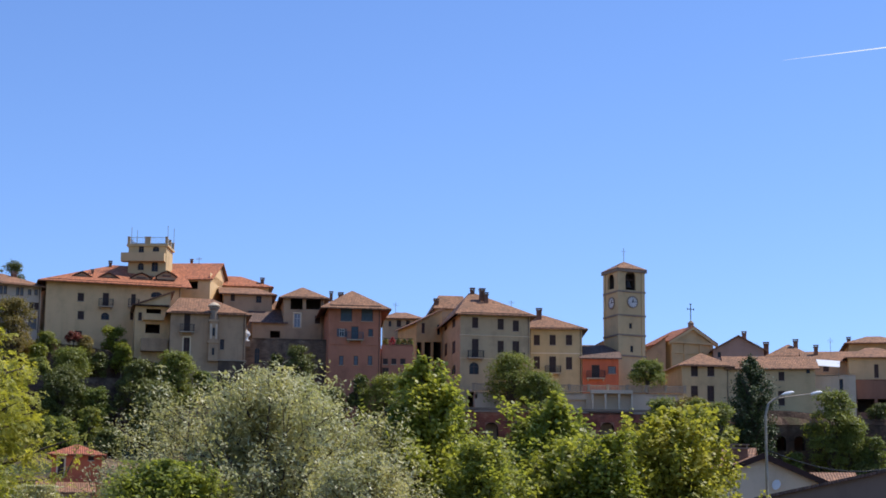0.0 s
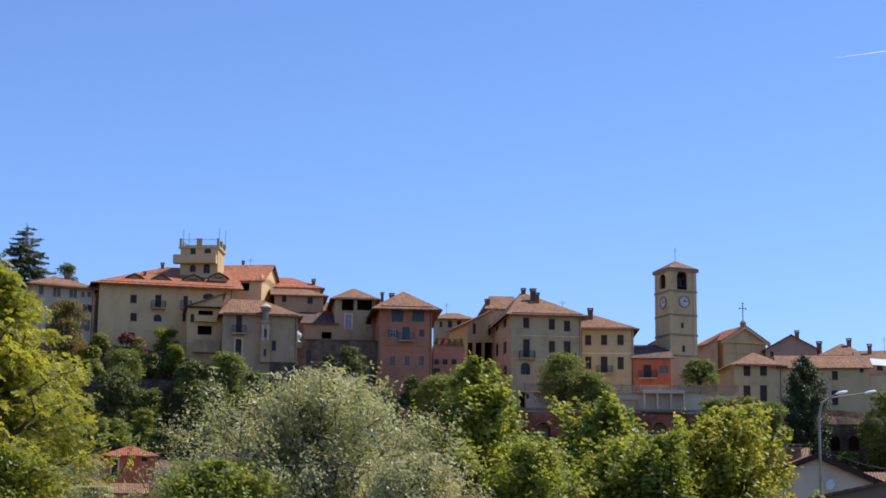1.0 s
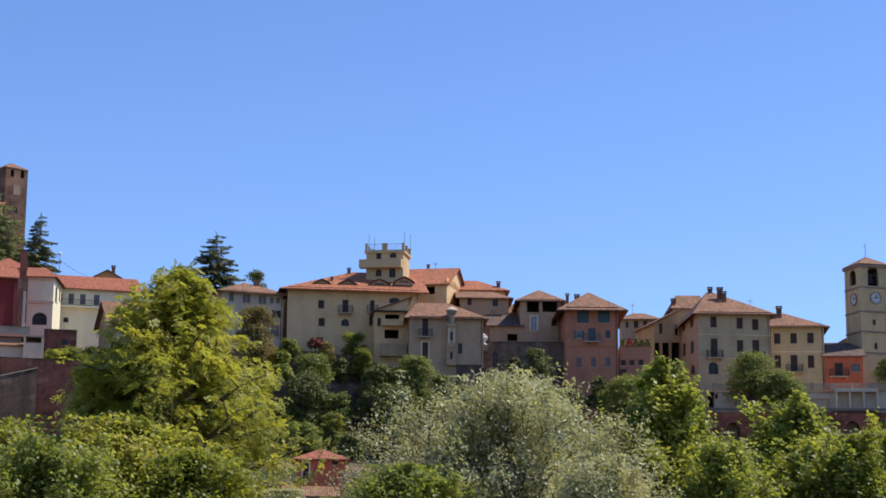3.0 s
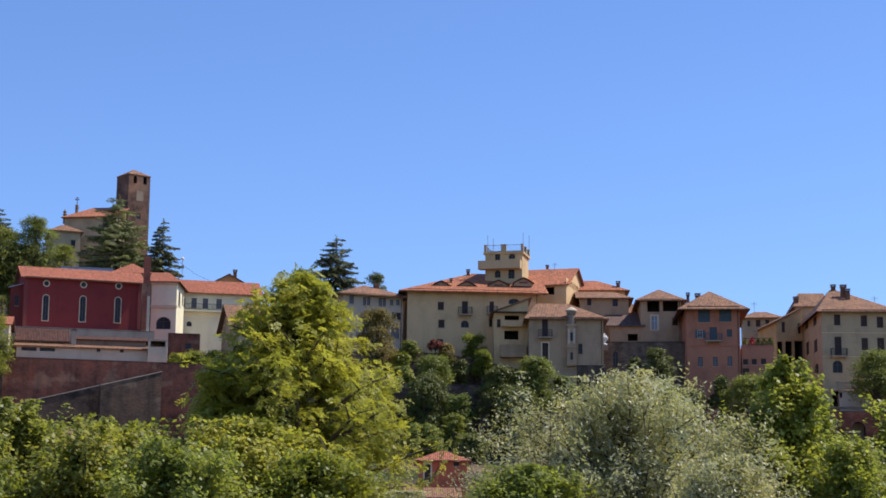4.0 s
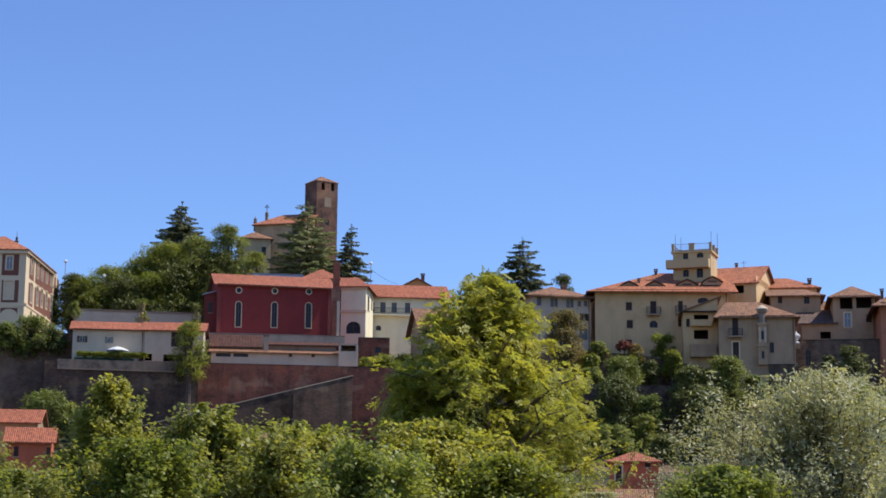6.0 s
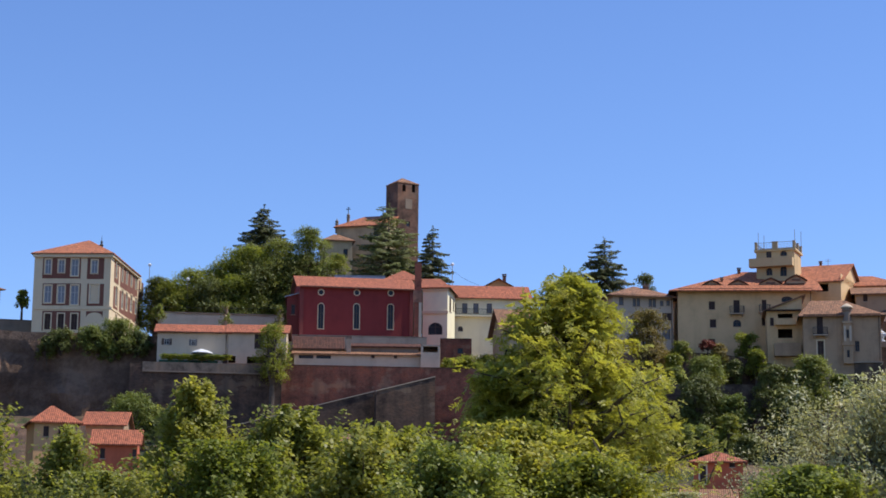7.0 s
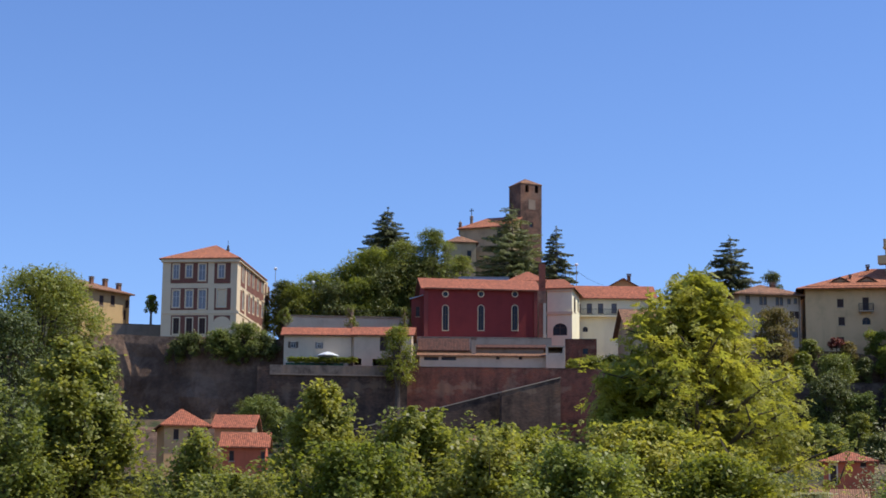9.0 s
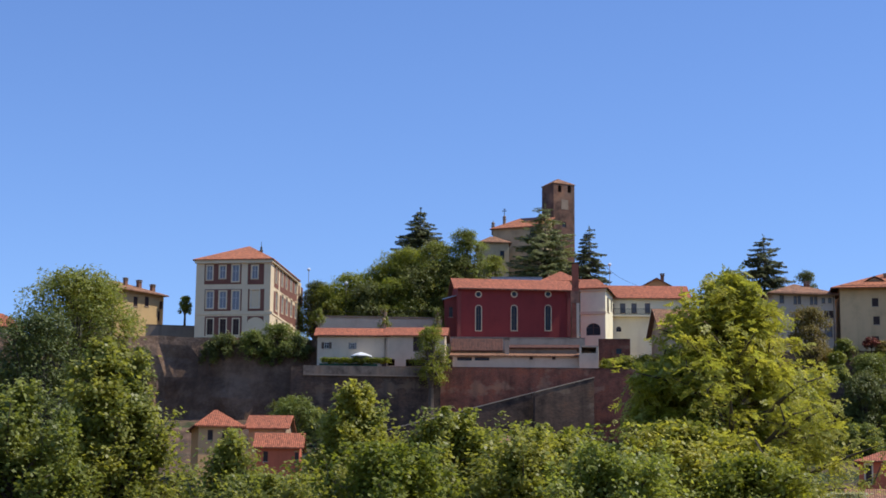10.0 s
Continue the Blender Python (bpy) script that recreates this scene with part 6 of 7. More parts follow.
pink_cottage = house("cottage", "coral-red cottage with a white framed brown shutter", (1.09, 190), -0.33, (5.05, 6), (7.62, 14.58), ORANGE, roof=("x", 1.05, 0.5, (2.38, 2.38), TILE_RED),
    front=[("framedoor", 0.95, 4.7, 0.62, 1.85), ("shut", 3.94, 6.36, 0.58, 0.48)])
cottage_lean = house("cottage", "low tiled lean-to below the pink cottage", (-0.01, 184), 0, (5.1, 4), (6.83, 10.38), TAN, roof=("shed", 1.02, 0.4, (0, 0), TILE_OLD))
near_gable = house("house", "pale gabled house with brown tiled verges and a dish", (44.58, 119.98), -3.28, (9.20, 9), (0.02, 8.97), WHITE, roof=("y", 1.85, 0.45, (0, 0), TILE_OLD))
chimney(near_gable, 3.86, 3, 10.07, 1.15, 1.75)
raking_boards(near_gable, 9.2, 8.95, 1.85, 0.5, (-0.2, 0.22), 0.12, TILE_BROWN, "dark brown verge")
dish = disc(near_gable, "satellite_dish", WHITEPAINT, pose(5.52, -0.35, 8.82, 78, 0, -58), 0.36, 0.05, "white satellite dish")
part("bracket", boxes(((-0.03, -0.03, -0.4), (0.03, 0.03, 0))), STEEL, dish)
near_tiles = house("house", "house roof of faded clay tiles", (50.85, 132.58), -24.98, (2.36, 8), (0.82, 11.19), TAN, roof=("x", 1.29, 0.4, (0, 0), TILE_OLD))
near_tiles_two = house("house", "low house with an old tile roof", (55.96, 126.14), -19.92, (2.86, 7), (0.53, 9.41), TAN, roof=("x", 0.87, 0.4, (0, 0), TILE_OLD))
near_roof = house("house", "low house with a broad dark slanting roof edge", (37.87, 92.55), -19.25, (8.75, 8), (-0.8, 6.44), DARKWALL, roof=("shedr", 1.9, 0.3, (0, 0), TILE_DARK))
block(palazzo, "string_course", TRIM, (-0.07, -0.1, 14.03), (10.01, 0, 13.95))
block(palazzo, "string_course", TRIM, (-0.05, -0.1, 10.75), (10.02, 0, 10.69))
block(palazzo_wing, "string_course", TRIM, (-0, -0.08, 7.29), (7.35, 0, 7.45))
block(pink_house, "string_course", PINK, (0.03, -0.08, 17.01), (7.29, 0, 17.04))
block(grey_house, "string_course", GREY, (0.05, -0.06, 7.55), (8.91, 0, 7.18))
block(white_block, "string_course", TRIM, (-0.06, -0.22, 9.85), (3.93, 0, 10.29), "projecting string course")
block(white_block, "cornice", TRIM, (-0.04, -0.3, 13.4), (3.96, 0, 13.94), "moulded cornice")
block(white_long, "balcony_strip", IVORY, (-0.1, -0.9, 9.96), (7.26, 0, 10.24), "narrow white balcony slab")
railing(white_long, "railing", IRON, (-0.09, -0.85, 10.25), (7.27, -0.85, 10.25), 0.95)
railing(pink_annex, "railing", IRON, (0.16, 0.1, 17.03), (4.26, 0.1, 17.03), 0.9)
block(brick_tower, "panel", STONE, (1.64, -0.05, 26.07), (3.08, 0, 27.93), "faded painted panel on the brick")
pinnacle(hill_church, -0.22, 0.6, 21.86, 1.5)
pinnacle(hill_church, 1.1, 3, 23.6, 1.25)
cross_finial(hill_church, pose(1.1, 3, 24.8), 1.0, 0.5)
ramp_wall((-41.24, 243.53), 27.7, (-33.61, 246.72), 29.95)
ramp_wall((-62.2, 239.04), 22.04, (-41.57, 245.5), 27.91)
contrail((1185.64, 2755.77, 876.28), (1437.57, 2633.13, 897.21))
finial(villa, 8.7, 5.5, 15.6, 2.2)
urn((26.65, 246.56), 34.83)
lamp_post((-86.93, 287.13), 38.73, 53.54)
lamp_post((-37.32, 293.64), 36.14, 54.08)
lamp_post((-78.17, 279.27), 36.64, 49.73)
antenna(palazzo, 8.5, 6, 18.13, 1.92, 2)
antenna(great_gable, 4.04, 6, 18.67, 1.88, 2)
antenna(cream_back, 1.89, 3, 16.26, 2.5, 2)
antenna(annex_back, 3.95, 4, 10.97, 2.97, 2)
antenna(grey_house, 3.06, 4, 10.63, 2, 2)
antenna(cream_long, 4.48, 4, 9.14, 2.23, 2)
downpipe(pink_house, 6.88, 22.42)
downpipe(palazzo, 9.7, 17.16)
downpipe(palazzo_wing, 7.12, 11.04)
downpipe(great_house, 18.55, 13.33)
downpipe(grey_house, 8.63, 9.6)
downpipe(balcony_house, 9.88, 20.06)
downpipe(cream_corner, 6.57, 7.24)
downpipe(low_row, 9.59, 10)
downpipe(chapel, 16.67, 13.99)
downpipe(loggia_house, 5.45, 15.34)
block(low_row, "green_canopy", CLOTH_GREEN, (0.4, -1.3, 4.9), (8.53, -0.2, 5.85), "dark green cloth screen")
hedge((-71.37, 243.25), (-62.34, 245.2), 32.25, 0.7)
tree("potted_plant", "green potted plant on the roof terrace", (45.62, 244.17), 33.88, 35.09, 0.5, LEAF_BUSH, 700, 0.16, "dome", 0.1, 0.7, 200, 8, 6, 0.6, 0.0, 0.25, 0.12, category="plant")
tree("potted_plant", "red geranium in a pot on the terrace", (46.46, 244.02), 33.89, 35.26, 0.5, FLOWER_RED, 700, 0.16, "dome", 0.1, 0.7, 201, 8, 6, 0.6, 0.0, 0.25, 0.12, category="plant")
tree("potted_plant", "green potted plant on the roof terrace", (47.3, 243.85), 33.9, 35.11, 0.5, LEAF_BUSH, 700, 0.16, "dome", 0.1, 0.7, 202, 8, 6, 0.6, 0.0, 0.25, 0.12, category="plant")
tree("potted_plant", "green potted plant on the roof terrace", (48.14, 243.69), 33.91, 35.04, 0.5, LEAF_BUSH, 700, 0.16, "dome", 0.1, 0.7, 203, 8, 6, 0.6, 0.0, 0.25, 0.12, category="plant")
tree("potted_plant", "green potted plant on the roof terrace", (48.9, 243.54), 33.92, 35.13, 0.5, LEAF_BUSH, 700, 0.16, "dome", 0.1, 0.7, 204, 8, 6, 0.6, 0.0, 0.25, 0.12, category="plant")
cable((-81.45, 257.42, 42.27), (-57.42, 263.82, 42.44))
cable((-34.53, 267.78, 48.97), (-30.02, 268.33, 46.27))
# street things
cable((22.6, 54.52, 6.05), (28.87, 56.00, 6.03), 0.55, 0.022)
street_lamp("tall grey street lamp with two arms by the road", (22.56, 54.52), 7.66)
parasol((-66.29, 245.2), 33.5)
awning((108.11, 238.66), 33.29, -24.37)
# trees
tree("willow_tree", "silvery green willow with narrow leaves and ragged top", (6.78, 55.59), 0, 7.87, 4.53, LEAF_WILLOW, 130000, 0.15, "dome", 0.45, 0.34, 11, 210, 14, 0.9, 0.1, 1.00, 0.22, 0.26)
tree("maple_tree", "fresh green broadleaf tree with a pointed top", (11.94, 56.76), 0, 8.78, 2.29, LEAF_MAPLE, 35445, 0.167, "locust", 0.41, 0.75, 12, 87, 12, 0.8, 0.0, 0.75, 0.19, 0.4)
tree("maple_tree", "small fresh green broadleaf tree", (15.99, 57.83), 0, 7.63, 2.16, LEAF_MAPLE, 29116, 0.167, "dome", 0.48, 0.75, 13, 75, 12, 0.8, 0.0, 0.75, 0.19, 0.4)
tree("maple_tree", "yellow-green broadleaf tree with a rounded crown", (19.38, 54.67), 0, 7.09, 2.55, LEAF_YELLOW, 35445, 0.167, "dome", 0.49, 0.75, 14, 87, 12, 0.8, 0.0, 0.75, 0.19, 0.4)
tree("maple_tree", "dark green broadleaf tree below the willow", (3.5, 51.92), 0, 4.9, 1.9, LEAF_MAPLE, 31648, 0.145, "locust", 0.61, 0.75, 15, 75, 12, 0.8, 0.0, 0.75, 0.2, 0.45)
tree("willow_tree", "small silvery willow at the road", (0.01, 48), 0, 3.96, 0.67, LEAF_WILLOW, 13925, 0.131, "dome", 0.66, 0.32, 16, 37, 14, 0.9, 0.1, 0.75, 0.18, 0.27)
tree("locust_tree", "tall yellow-green locust tree with an open crown", (-4.05, 59.84), 0, 11.95, 5.5, LEAF_YELLOW, 16500, 0.17, "taper", 0.28, 0.5, 17, 190, 8, 0.5, 0.12, 0.95, 0.17, 0.38, feather=0.3)
tree("locust_tree", "young yellow-green locust beside the tall one", (-5.8, 59.7), 0, 9.0, 1.7, LEAF_YELLOW, 4200, 0.17, "dome", 0.42, 0.5, 67, 60, 8, 0.5, 0.12, 0.7, 0.17, 0.38, feather=0.3)
tree("maple_tree", "green broadleaf tree among the roadside trees", (-15.6, 57.78), 0, 7.95, 2.5, LEAF_POPLAR, 35445, 0.167, "locust", 0.44, 0.7, 18, 80, 12, 0.9, 0.0, 0.88, 0.19, 0.4)
tree("maple_tree", "low green broadleaf tree with loose shoots", (-12.29, 56.68), 0, 6.98, 2.95, LEAF_POPLAR, 31648, 0.167, "dome", 0.52, 0.7, 19, 80, 12, 0.9, 0.0, 0.88, 0.19, 0.4)
tree("maple_tree", "low green broadleaf tree beside the locust", (-8.86, 56.31), 0, 6.41, 2.6, LEAF_LIME, 29116, 0.167, "dome", 0.56, 0.7, 20, 75, 12, 0.8, 0.0, 0.75, 0.19, 0.4)
tree("poplar_tree", "tall green poplar with fluttering leaves", (-24.4, 57.14), 0, 9.75, 3.6, LEAF_POPLAR, 56966, 0.167, "spire", 0.35, 0.8, 21, 137, 13, 1.1, 0.0, 0.75, 0.19, 0.27)
tree("poplar_tree", "dark green young poplar", (-25.74, 54.2), 0, 7.75, 2.42, LEAF_BUSH, 31648, 0.167, "dome", 0.45, 0.75, 22, 80, 12, 0.9, 0.0, 0.75, 0.19, 0.27)
tree("maple_tree", "small green tree with loose twigs", (-18.43, 52.88), 0, 6.14, 1.38, LEAF_POPLAR, 10127, 0.145, "locust", 0.55, 0.65, 23, 37, 11, 0.8, 0.0, 0.75, 0.22, 0.4)
tree("maple_tree", "low yellow-green roadside tree", (-5.1, 54.76), 0, 6.42, 2.8, LEAF_YELLOW, 29116, 0.167, "dome", 0.54, 0.65, 24, 75, 12, 0.5, 0.1, 0.88, 0.20, 0.4)
tree("maple_tree", "green roadside tree with fresh shoots", (16.53, 52.46), 0, 6.01, 1.55, LEAF_LIME, 15191, 0.155, "dome", 0.56, 0.7, 25, 45, 12, 0.8, 0.0, 0.75, 0.19, 0.4)
tree("maple_tree", "green roadside tree below the locust", (-9.03, 54.25), 0, 6.22, 2.8, LEAF_POPLAR, 29116, 0.167, "dome", 0.56, 0.7, 26, 75, 12, 0.9, 0.0, 0.75, 0.19, 0.4)
tree("willow_tree", "low silvery tree in front of the willow", (8.58, 49.26), 0, 5.06, 1.79, LEAF_WILLOW, 25318, 0.140, "dome", 0.62, 0.32, 27, 62, 14, 0.9, 0.1, 0.75, 0.19, 0.27)
tree("maple_tree", "low green tree at the road", (-15.96, 49.49), 0, 4.55, 1.83, LEAF_POPLAR, 17722, 0.145, "dome", 0.60, 0.7, 28, 50, 12, 0.8, 0.0, 0.75, 0.19, 0.4)
tree("maple_tree", "low bright green tree at the road", (-12.09, 48.52), 0, 5.3, 1.93, LEAF_LIME, 17722, 0.145, "dome", 0.58, 0.7, 29, 50, 12, 0.8, 0.0, 0.75, 0.19, 0.4)
tree("maple_tree", "low green tree beside the locust trunk", (-6.32, 49.6), 0, 5.34, 2.11, LEAF_MAPLE, 21520, 0.145, "dome", 0.59, 0.7, 30, 55, 12, 0.8, 0.0, 0.75, 0.19, 0.4)
tree("maple_tree", "bright green low tree below the locust", (-2.64, 51.93), 0, 5.25, 2.19, LEAF_LIME, 18988, 0.145, "dome", 0.63, 0.7, 61, 55, 12, 0.6, 0.1, 0.75, 0.19, 0.4)
tree("maple_tree", "fresh green low tree between taller ones", (12.86, 52.45), 0, 5.82, 1.8, LEAF_MAPLE, 17722, 0.145, "dome", 0.57, 0.7, 62, 50, 12, 0.8, 0.0, 0.75, 0.19, 0.4)
tree("willow_tree", "silvery shoots at the edge of the willow", (10.1, 56.1), 0, 6.77, 1.6, LEAF_WILLOW, 18988, 0.140, "dome", 0.53, 0.32, 63, 55, 14, 0.9, 0.1, 0.75, 0.19, 0.27)
tree("maple_tree", "fresh green broadleaf tree between two taller ones", (14.1, 60.34), 0, 6.5, 2.2, LEAF_MAPLE, 21520, 0.167, "dome", 0.52, 0.7, 64, 70, 12, 0.8, 0.0, 0.85, 0.2, 0.4)
tree("maple_tree", "low fresh green broadleaf tree", (16.42, 54.58), 0, 6, 2.1, LEAF_MAPLE, 18988, 0.167, "dome", 0.58, 0.7, 65, 65, 12, 0.8, 0.0, 0.85, 0.2, 0.4)
shrub("acacia_tree", "large bright green tree below the ochre house", (-85.6, 191.8), 13.13, 36.45, 7.6, LEAF_BUSH, 42000, 0.36, 31, 0.15, 40, "tree")
shrub("oak_tree", "dark green tree on the slope", (-80.84, 171.95), 9.31, 28.64, 5.61, LEAF_DARK, 26000, 0.32, 32, 0.15, 30, "tree")
tree("cypress", "dense dark green cypress before the cellars", (88.42, 218.81), 14.4, 30.94, 3.16, LEAF_CYPRESS, 34000, 0.3, "column", 0.03, 0.6, 33, 120, 9, 1.2, 0, 1.1, 0.35)
shrub("laurel_tree", "round green tree before the cream house", (81.38, 238.5), 28.48, 32.56, 2.43, LEAF_BUSH, 7032, 0.26, 34, 0.18, 16, "tree")
conifer("fir_tree", "tall dark fir behind the grey house", (-11.84, 284.75), 34.35, 56.44, 6.5, LEAF_FIR, 56000, 41, 0.06, 0.14, 0.5, 0.42, 0.5)
shrub("laurel_tree", "round green tree behind the grey house", (-5.44, 289.95), 34.62, 51.16, 2.52, LEAF_DARK, 12839, 0.26, 42, 0.18, 22, "tree")
shrub("chestnut_tree", "olive brown tree before the grey house", (-4.5, 245.96), 22.28, 38.65, 3.21, LEAF_RUST, 19899, 0.26, 43, 0.18, 22, "tree")
conifer("fir_tree", "dark fir beside the old church", (-41.14, 297.17), 37.76, 61.35, 7.0, LEAF_FIR, 54000, 44, 0.06, 0.28, 0.72, 0.42, 0.12)
conifer("cedar_tree", "broad grey-green cedar before the old church", (-49.26, 301), 42.76, 66.31, 10.14, LEAF_CEDAR, 76000, 45, 0.1, 0.2, 0.62, 0.36, 0.2, 34)
conifer("fir_tree", "dark fir on the church mound", (-73.13, 309.48), 50.47, 68.3, 9.2, LEAF_FIR, 62000, 46, 0.06, 0.28, 0.76, 0.42, 0.1)
shrub("broadleaf_tree", "leafy green tree on the church mound", (-70.22, 285.49), 36.53, 55.73, 5.48, LEAF_LIME, 24000, 0.32, 50, 0.18, 30, "tree")
shrub("broadleaf_tree", "leafy green tree on the church mound", (-64.37, 284.82), 36.75, 56.85, 5.45, LEAF_BUSH, 24000, 0.32, 51, 0.18, 30, "tree")
shrub("broadleaf_tree", "leafy green tree on the church mound", (-59.29, 283.88), 36.25, 58.39, 3.57, LEAF_BUSH, 24000, 0.26, 52, 0.18, 22, "tree")
shrub("broadleaf_tree", "leafy green tree on the church mound", (-73.61, 284.64), 35.68, 53.32, 4.39, LEAF_LIME, 24000, 0.26, 53, 0.18, 30, "tree")
shrub("broadleaf_tree", "dark green tree on the church mound", (-67.3, 284.14), 36.27, 53.06, 6.54, LEAF_DARK, 24000, 0.32, 54, 0.18, 30, "tree")
shrub("broadleaf_tree", "dark green tree on the church mound", (-60.59, 283.6), 36.19, 53.71, 4.87, LEAF_DARK, 24000, 0.32, 55, 0.18, 30, "tree")
shrub("broadleaf_tree", "leafy green tree on the church mound", (-78.05, 283.45), 36.39, 51.64, 5.48, LEAF_LIME, 24000, 0.32, 56, 0.18, 30, "tree")
shrub("broadleaf_tree", "leafy green tree on the church mound", (-81.45, 280.41), 38.09, 49.54, 4.36, LEAF_LIME, 24000, 0.26, 57, 0.18, 30, "tree")
shrub("broadleaf_tree", "dark green tree on the church mound", (-73.87, 280.43), 34.35, 49.35, 4.87, LEAF_DARK, 24000, 0.32, 58, 0.18, 30, "tree")
shrub("broadleaf_tree", "leafy green tree on the church mound", (-55.88, 288.64), 38.13, 54.95, 3.02, LEAF_BUSH, 17785, 0.26, 59, 0.18, 22, "tree")
shrub("broadleaf_tree", "dark green tree on the church mound", (-83.39, 279.84), 37.9, 49.96, 2.72, LEAF_DARK, 14710, 0.26, 60, 0.18, 22, "tree")
shrub("broadleaf_tree", "leafy green tree on the church mound", (-70.79, 281.23), 34.88, 49.87, 4.87, LEAF_LIME, 24000, 0.32, 61, 0.18, 30, "tree")
shrub("broadleaf_tree", "dark green tree on the church mound", (-78.89, 283.22), 36.97, 48.99, 4.94, LEAF_DARK, 24000, 0.32, 62, 0.18, 30, "tree")
shrub("clipped_tree", "small yellow-green lollipop tree on a thin stem", (-99.72, 263.78), 37.5, 45.6, 1.05, LEAF_LIME, 3200, 0.24, 70, 0.62, 24, "tree", 0.62, 0.2)
shrub("ivy_tree", "bright green sapling growing out of the terrace wall", (-55.6, 242.77), 20, 36.8, 2.3, LEAF_LIME, 7000, 0.26, 71, 0.5, 24, "tree", 0.6, 0.75)
tree("pollarded_tree", "pollarded plane tree with bare stubs", (-65.92, 257.7), 31.82, 42.66, 1.25, LEAF_BUSH, 2200, 0.22, "dome", 0.68, 0.6, 72, 14, 9, 0.9, 0, 0.5, 0.22, bark=CONCRETE, stem=0.05)
tree("pollarded_tree", "pollarded plane tree with bare stubs", (-58.2, 259.55), 31.85, 42.77, 1.25, LEAF_BUSH, 2200, 0.22, "dome", 0.68, 0.6, 73, 14, 9, 0.9, 0, 0.5, 0.22, bark=CONCRETE, stem=0.05)
tree("pollarded_tree", "pollarded plane tree with bare stubs", (-75.53, 255.05), 36.25, 41.80, 1.25, LEAF_BUSH, 2200, 0.22, "dome", 0.68, 0.6, 74, 14, 9, 0.9, 0, 0.5, 0.22, bark=CONCRETE, stem=0.05)
shrub("bush", "dark green bush on the slope", (-87.07, 246.58), 32.74, 36.9, 2.2, LEAF_DARK, 6606, 0.26, 100, 0.1, 16, "bush")
shrub("bush", "leafy green bush on the slope", (-82.79, 246.47), 32.46, 37.3, 2.55, LEAF_BUSH, 8386, 0.26, 101, 0.1, 16, "bush")
shrub("bush", "leafy green bush on the slope", (-78.83, 247.24), 33.46, 38.31, 2.54, LEAF_BUSH, 8374, 0.26, 102, 0.1, 16, "bush")
shrub("bush", "dark green bush on the slope", (-76.19, 247.02), 32.46, 36.59, 2.17, LEAF_DARK, 6500, 0.26, 103, 0.1, 16, "bush")
shrub("bush", "dark green bush on the slope", (-89.1, 246.38), 32.04, 35.93, 1.47, LEAF_DARK, 4690, 0.26, 104, 0.1, 16, "bush")
shrub("bush", "leafy green bush on the slope", (-79.74, 246.42), 31.51, 34.95, 1.81, LEAF_BUSH, 4974, 0.26, 105, 0.1, 16, "bush")
shrub("bush", "rusty brown shrub on the slope", (81.8, 222.97), 14.89, 25.96, 3.07, LEAF_RUST, 18329, 0.26, 129, 0.1, 22, "bush")
shrub("bush", "leafy green bush on the slope", (78.37, 224.2), 15.27, 25.83, 2.92, LEAF_BUSH, 16724, 0.26, 130, 0.1, 22, "bush")
shrub("bush", "leafy green bush on the slope", (75.32, 250.94), 28.1, 31.1, 0.95, LEAF_BUSH, 3090, 0.26, 131, 0.1, 16, "bush")
shrub("bush", "leafy green bush on the slope", (98.73, 216), 14.1, 26.54, 3.45, LEAF_BUSH, 22753, 0.26, 132, 0.1, 22, "bush")
shrub("bush", "leafy green bush on the slope", (100.25, 215.31), 13.95, 23.26, 2.66, LEAF_BUSH, 14134, 0.26, 133, 0.1, 22, "bush")
shrub("bush", "leafy green bush on the slope", (103.03, 213.99), 13.68, 20.72, 1.95, LEAF_BUSH, 8289, 0.26, 134, 0.1, 16, "bush")
shrub("bush", "leafy green bush on the slope", (94, 218.1), 14.57, 18.78, 1.46, LEAF_BUSH, 4929, 0.26, 135, 0.1, 16, "bush")
shrub("bush", "dark green bush on the slope", (113.18, 232.96), 24.47, 27.13, 1.45, LEAF_DARK, 3652, 0.26, 136, 0.1, 16, "bush")
shrub("bush", "dark green bush on the slope", (102.02, 214.47), 13.78, 18.58, 1.99, LEAF_DARK, 6830, 0.26, 137, 0.1, 16, "bush")
shrub("bush", "dark green bush on the slope", (81.08, 223.23), 14.97, 23.4, 2.33, LEAF_DARK, 11193, 0.26, 142, 0.1, 22, "bush")
shrub("bush", "dark green bush on the slope", (-1.9, 261.99), 33.78, 38.41, 1.1, LEAF_DARK, 3660, 0.26, 144, 0.1, 16, "bush")
shrub("bush", "dark green bush on the slope", (-112.84, 235.35), 23.66, 31.8, 4.38, LEAF_DARK, 21394, 0.26, 145, 0.1, 30, "bush")
shrub("bush", "leafy green bush on the slope", (-69.57, 224.47), 19.15, 25.36, 3.29, LEAF_BUSH, 12900, 0.26, 146, 0.1, 16, "bush")
shrub("bush", "leafy green bush on the slope", (-44.07, 247.61), 20.47, 25.19, 2.46, LEAF_BUSH, 7979, 0.26, 147, 0.1, 16, "bush")
shrub("bush", "leafy green bush on the slope", (-43.54, 250.75), 21.13, 25.22, 2.14, LEAF_BUSH, 6383, 0.26, 148, 0.1, 16, "bush")
shrub("bush", "leafy green bush on the slope", (-68.46, 231.07), 20.66, 24.52, 2.02, LEAF_BUSH, 5850, 0.26, 149, 0.1, 16, "bush")
shrub("bush", "dark green bush on the slope", (-98.25, 242.88), 24.35, 34.89, 2.2, LEAF_DARK, 10142, 0.26, 150, 0.1, 22, "bush")
shrub("bush", "dark green bush on the slope", (-72.12, 229.43), 20.44, 25.26, 2.53, LEAF_DARK, 8304, 0.26, 191, 0.1, 16, "bush")
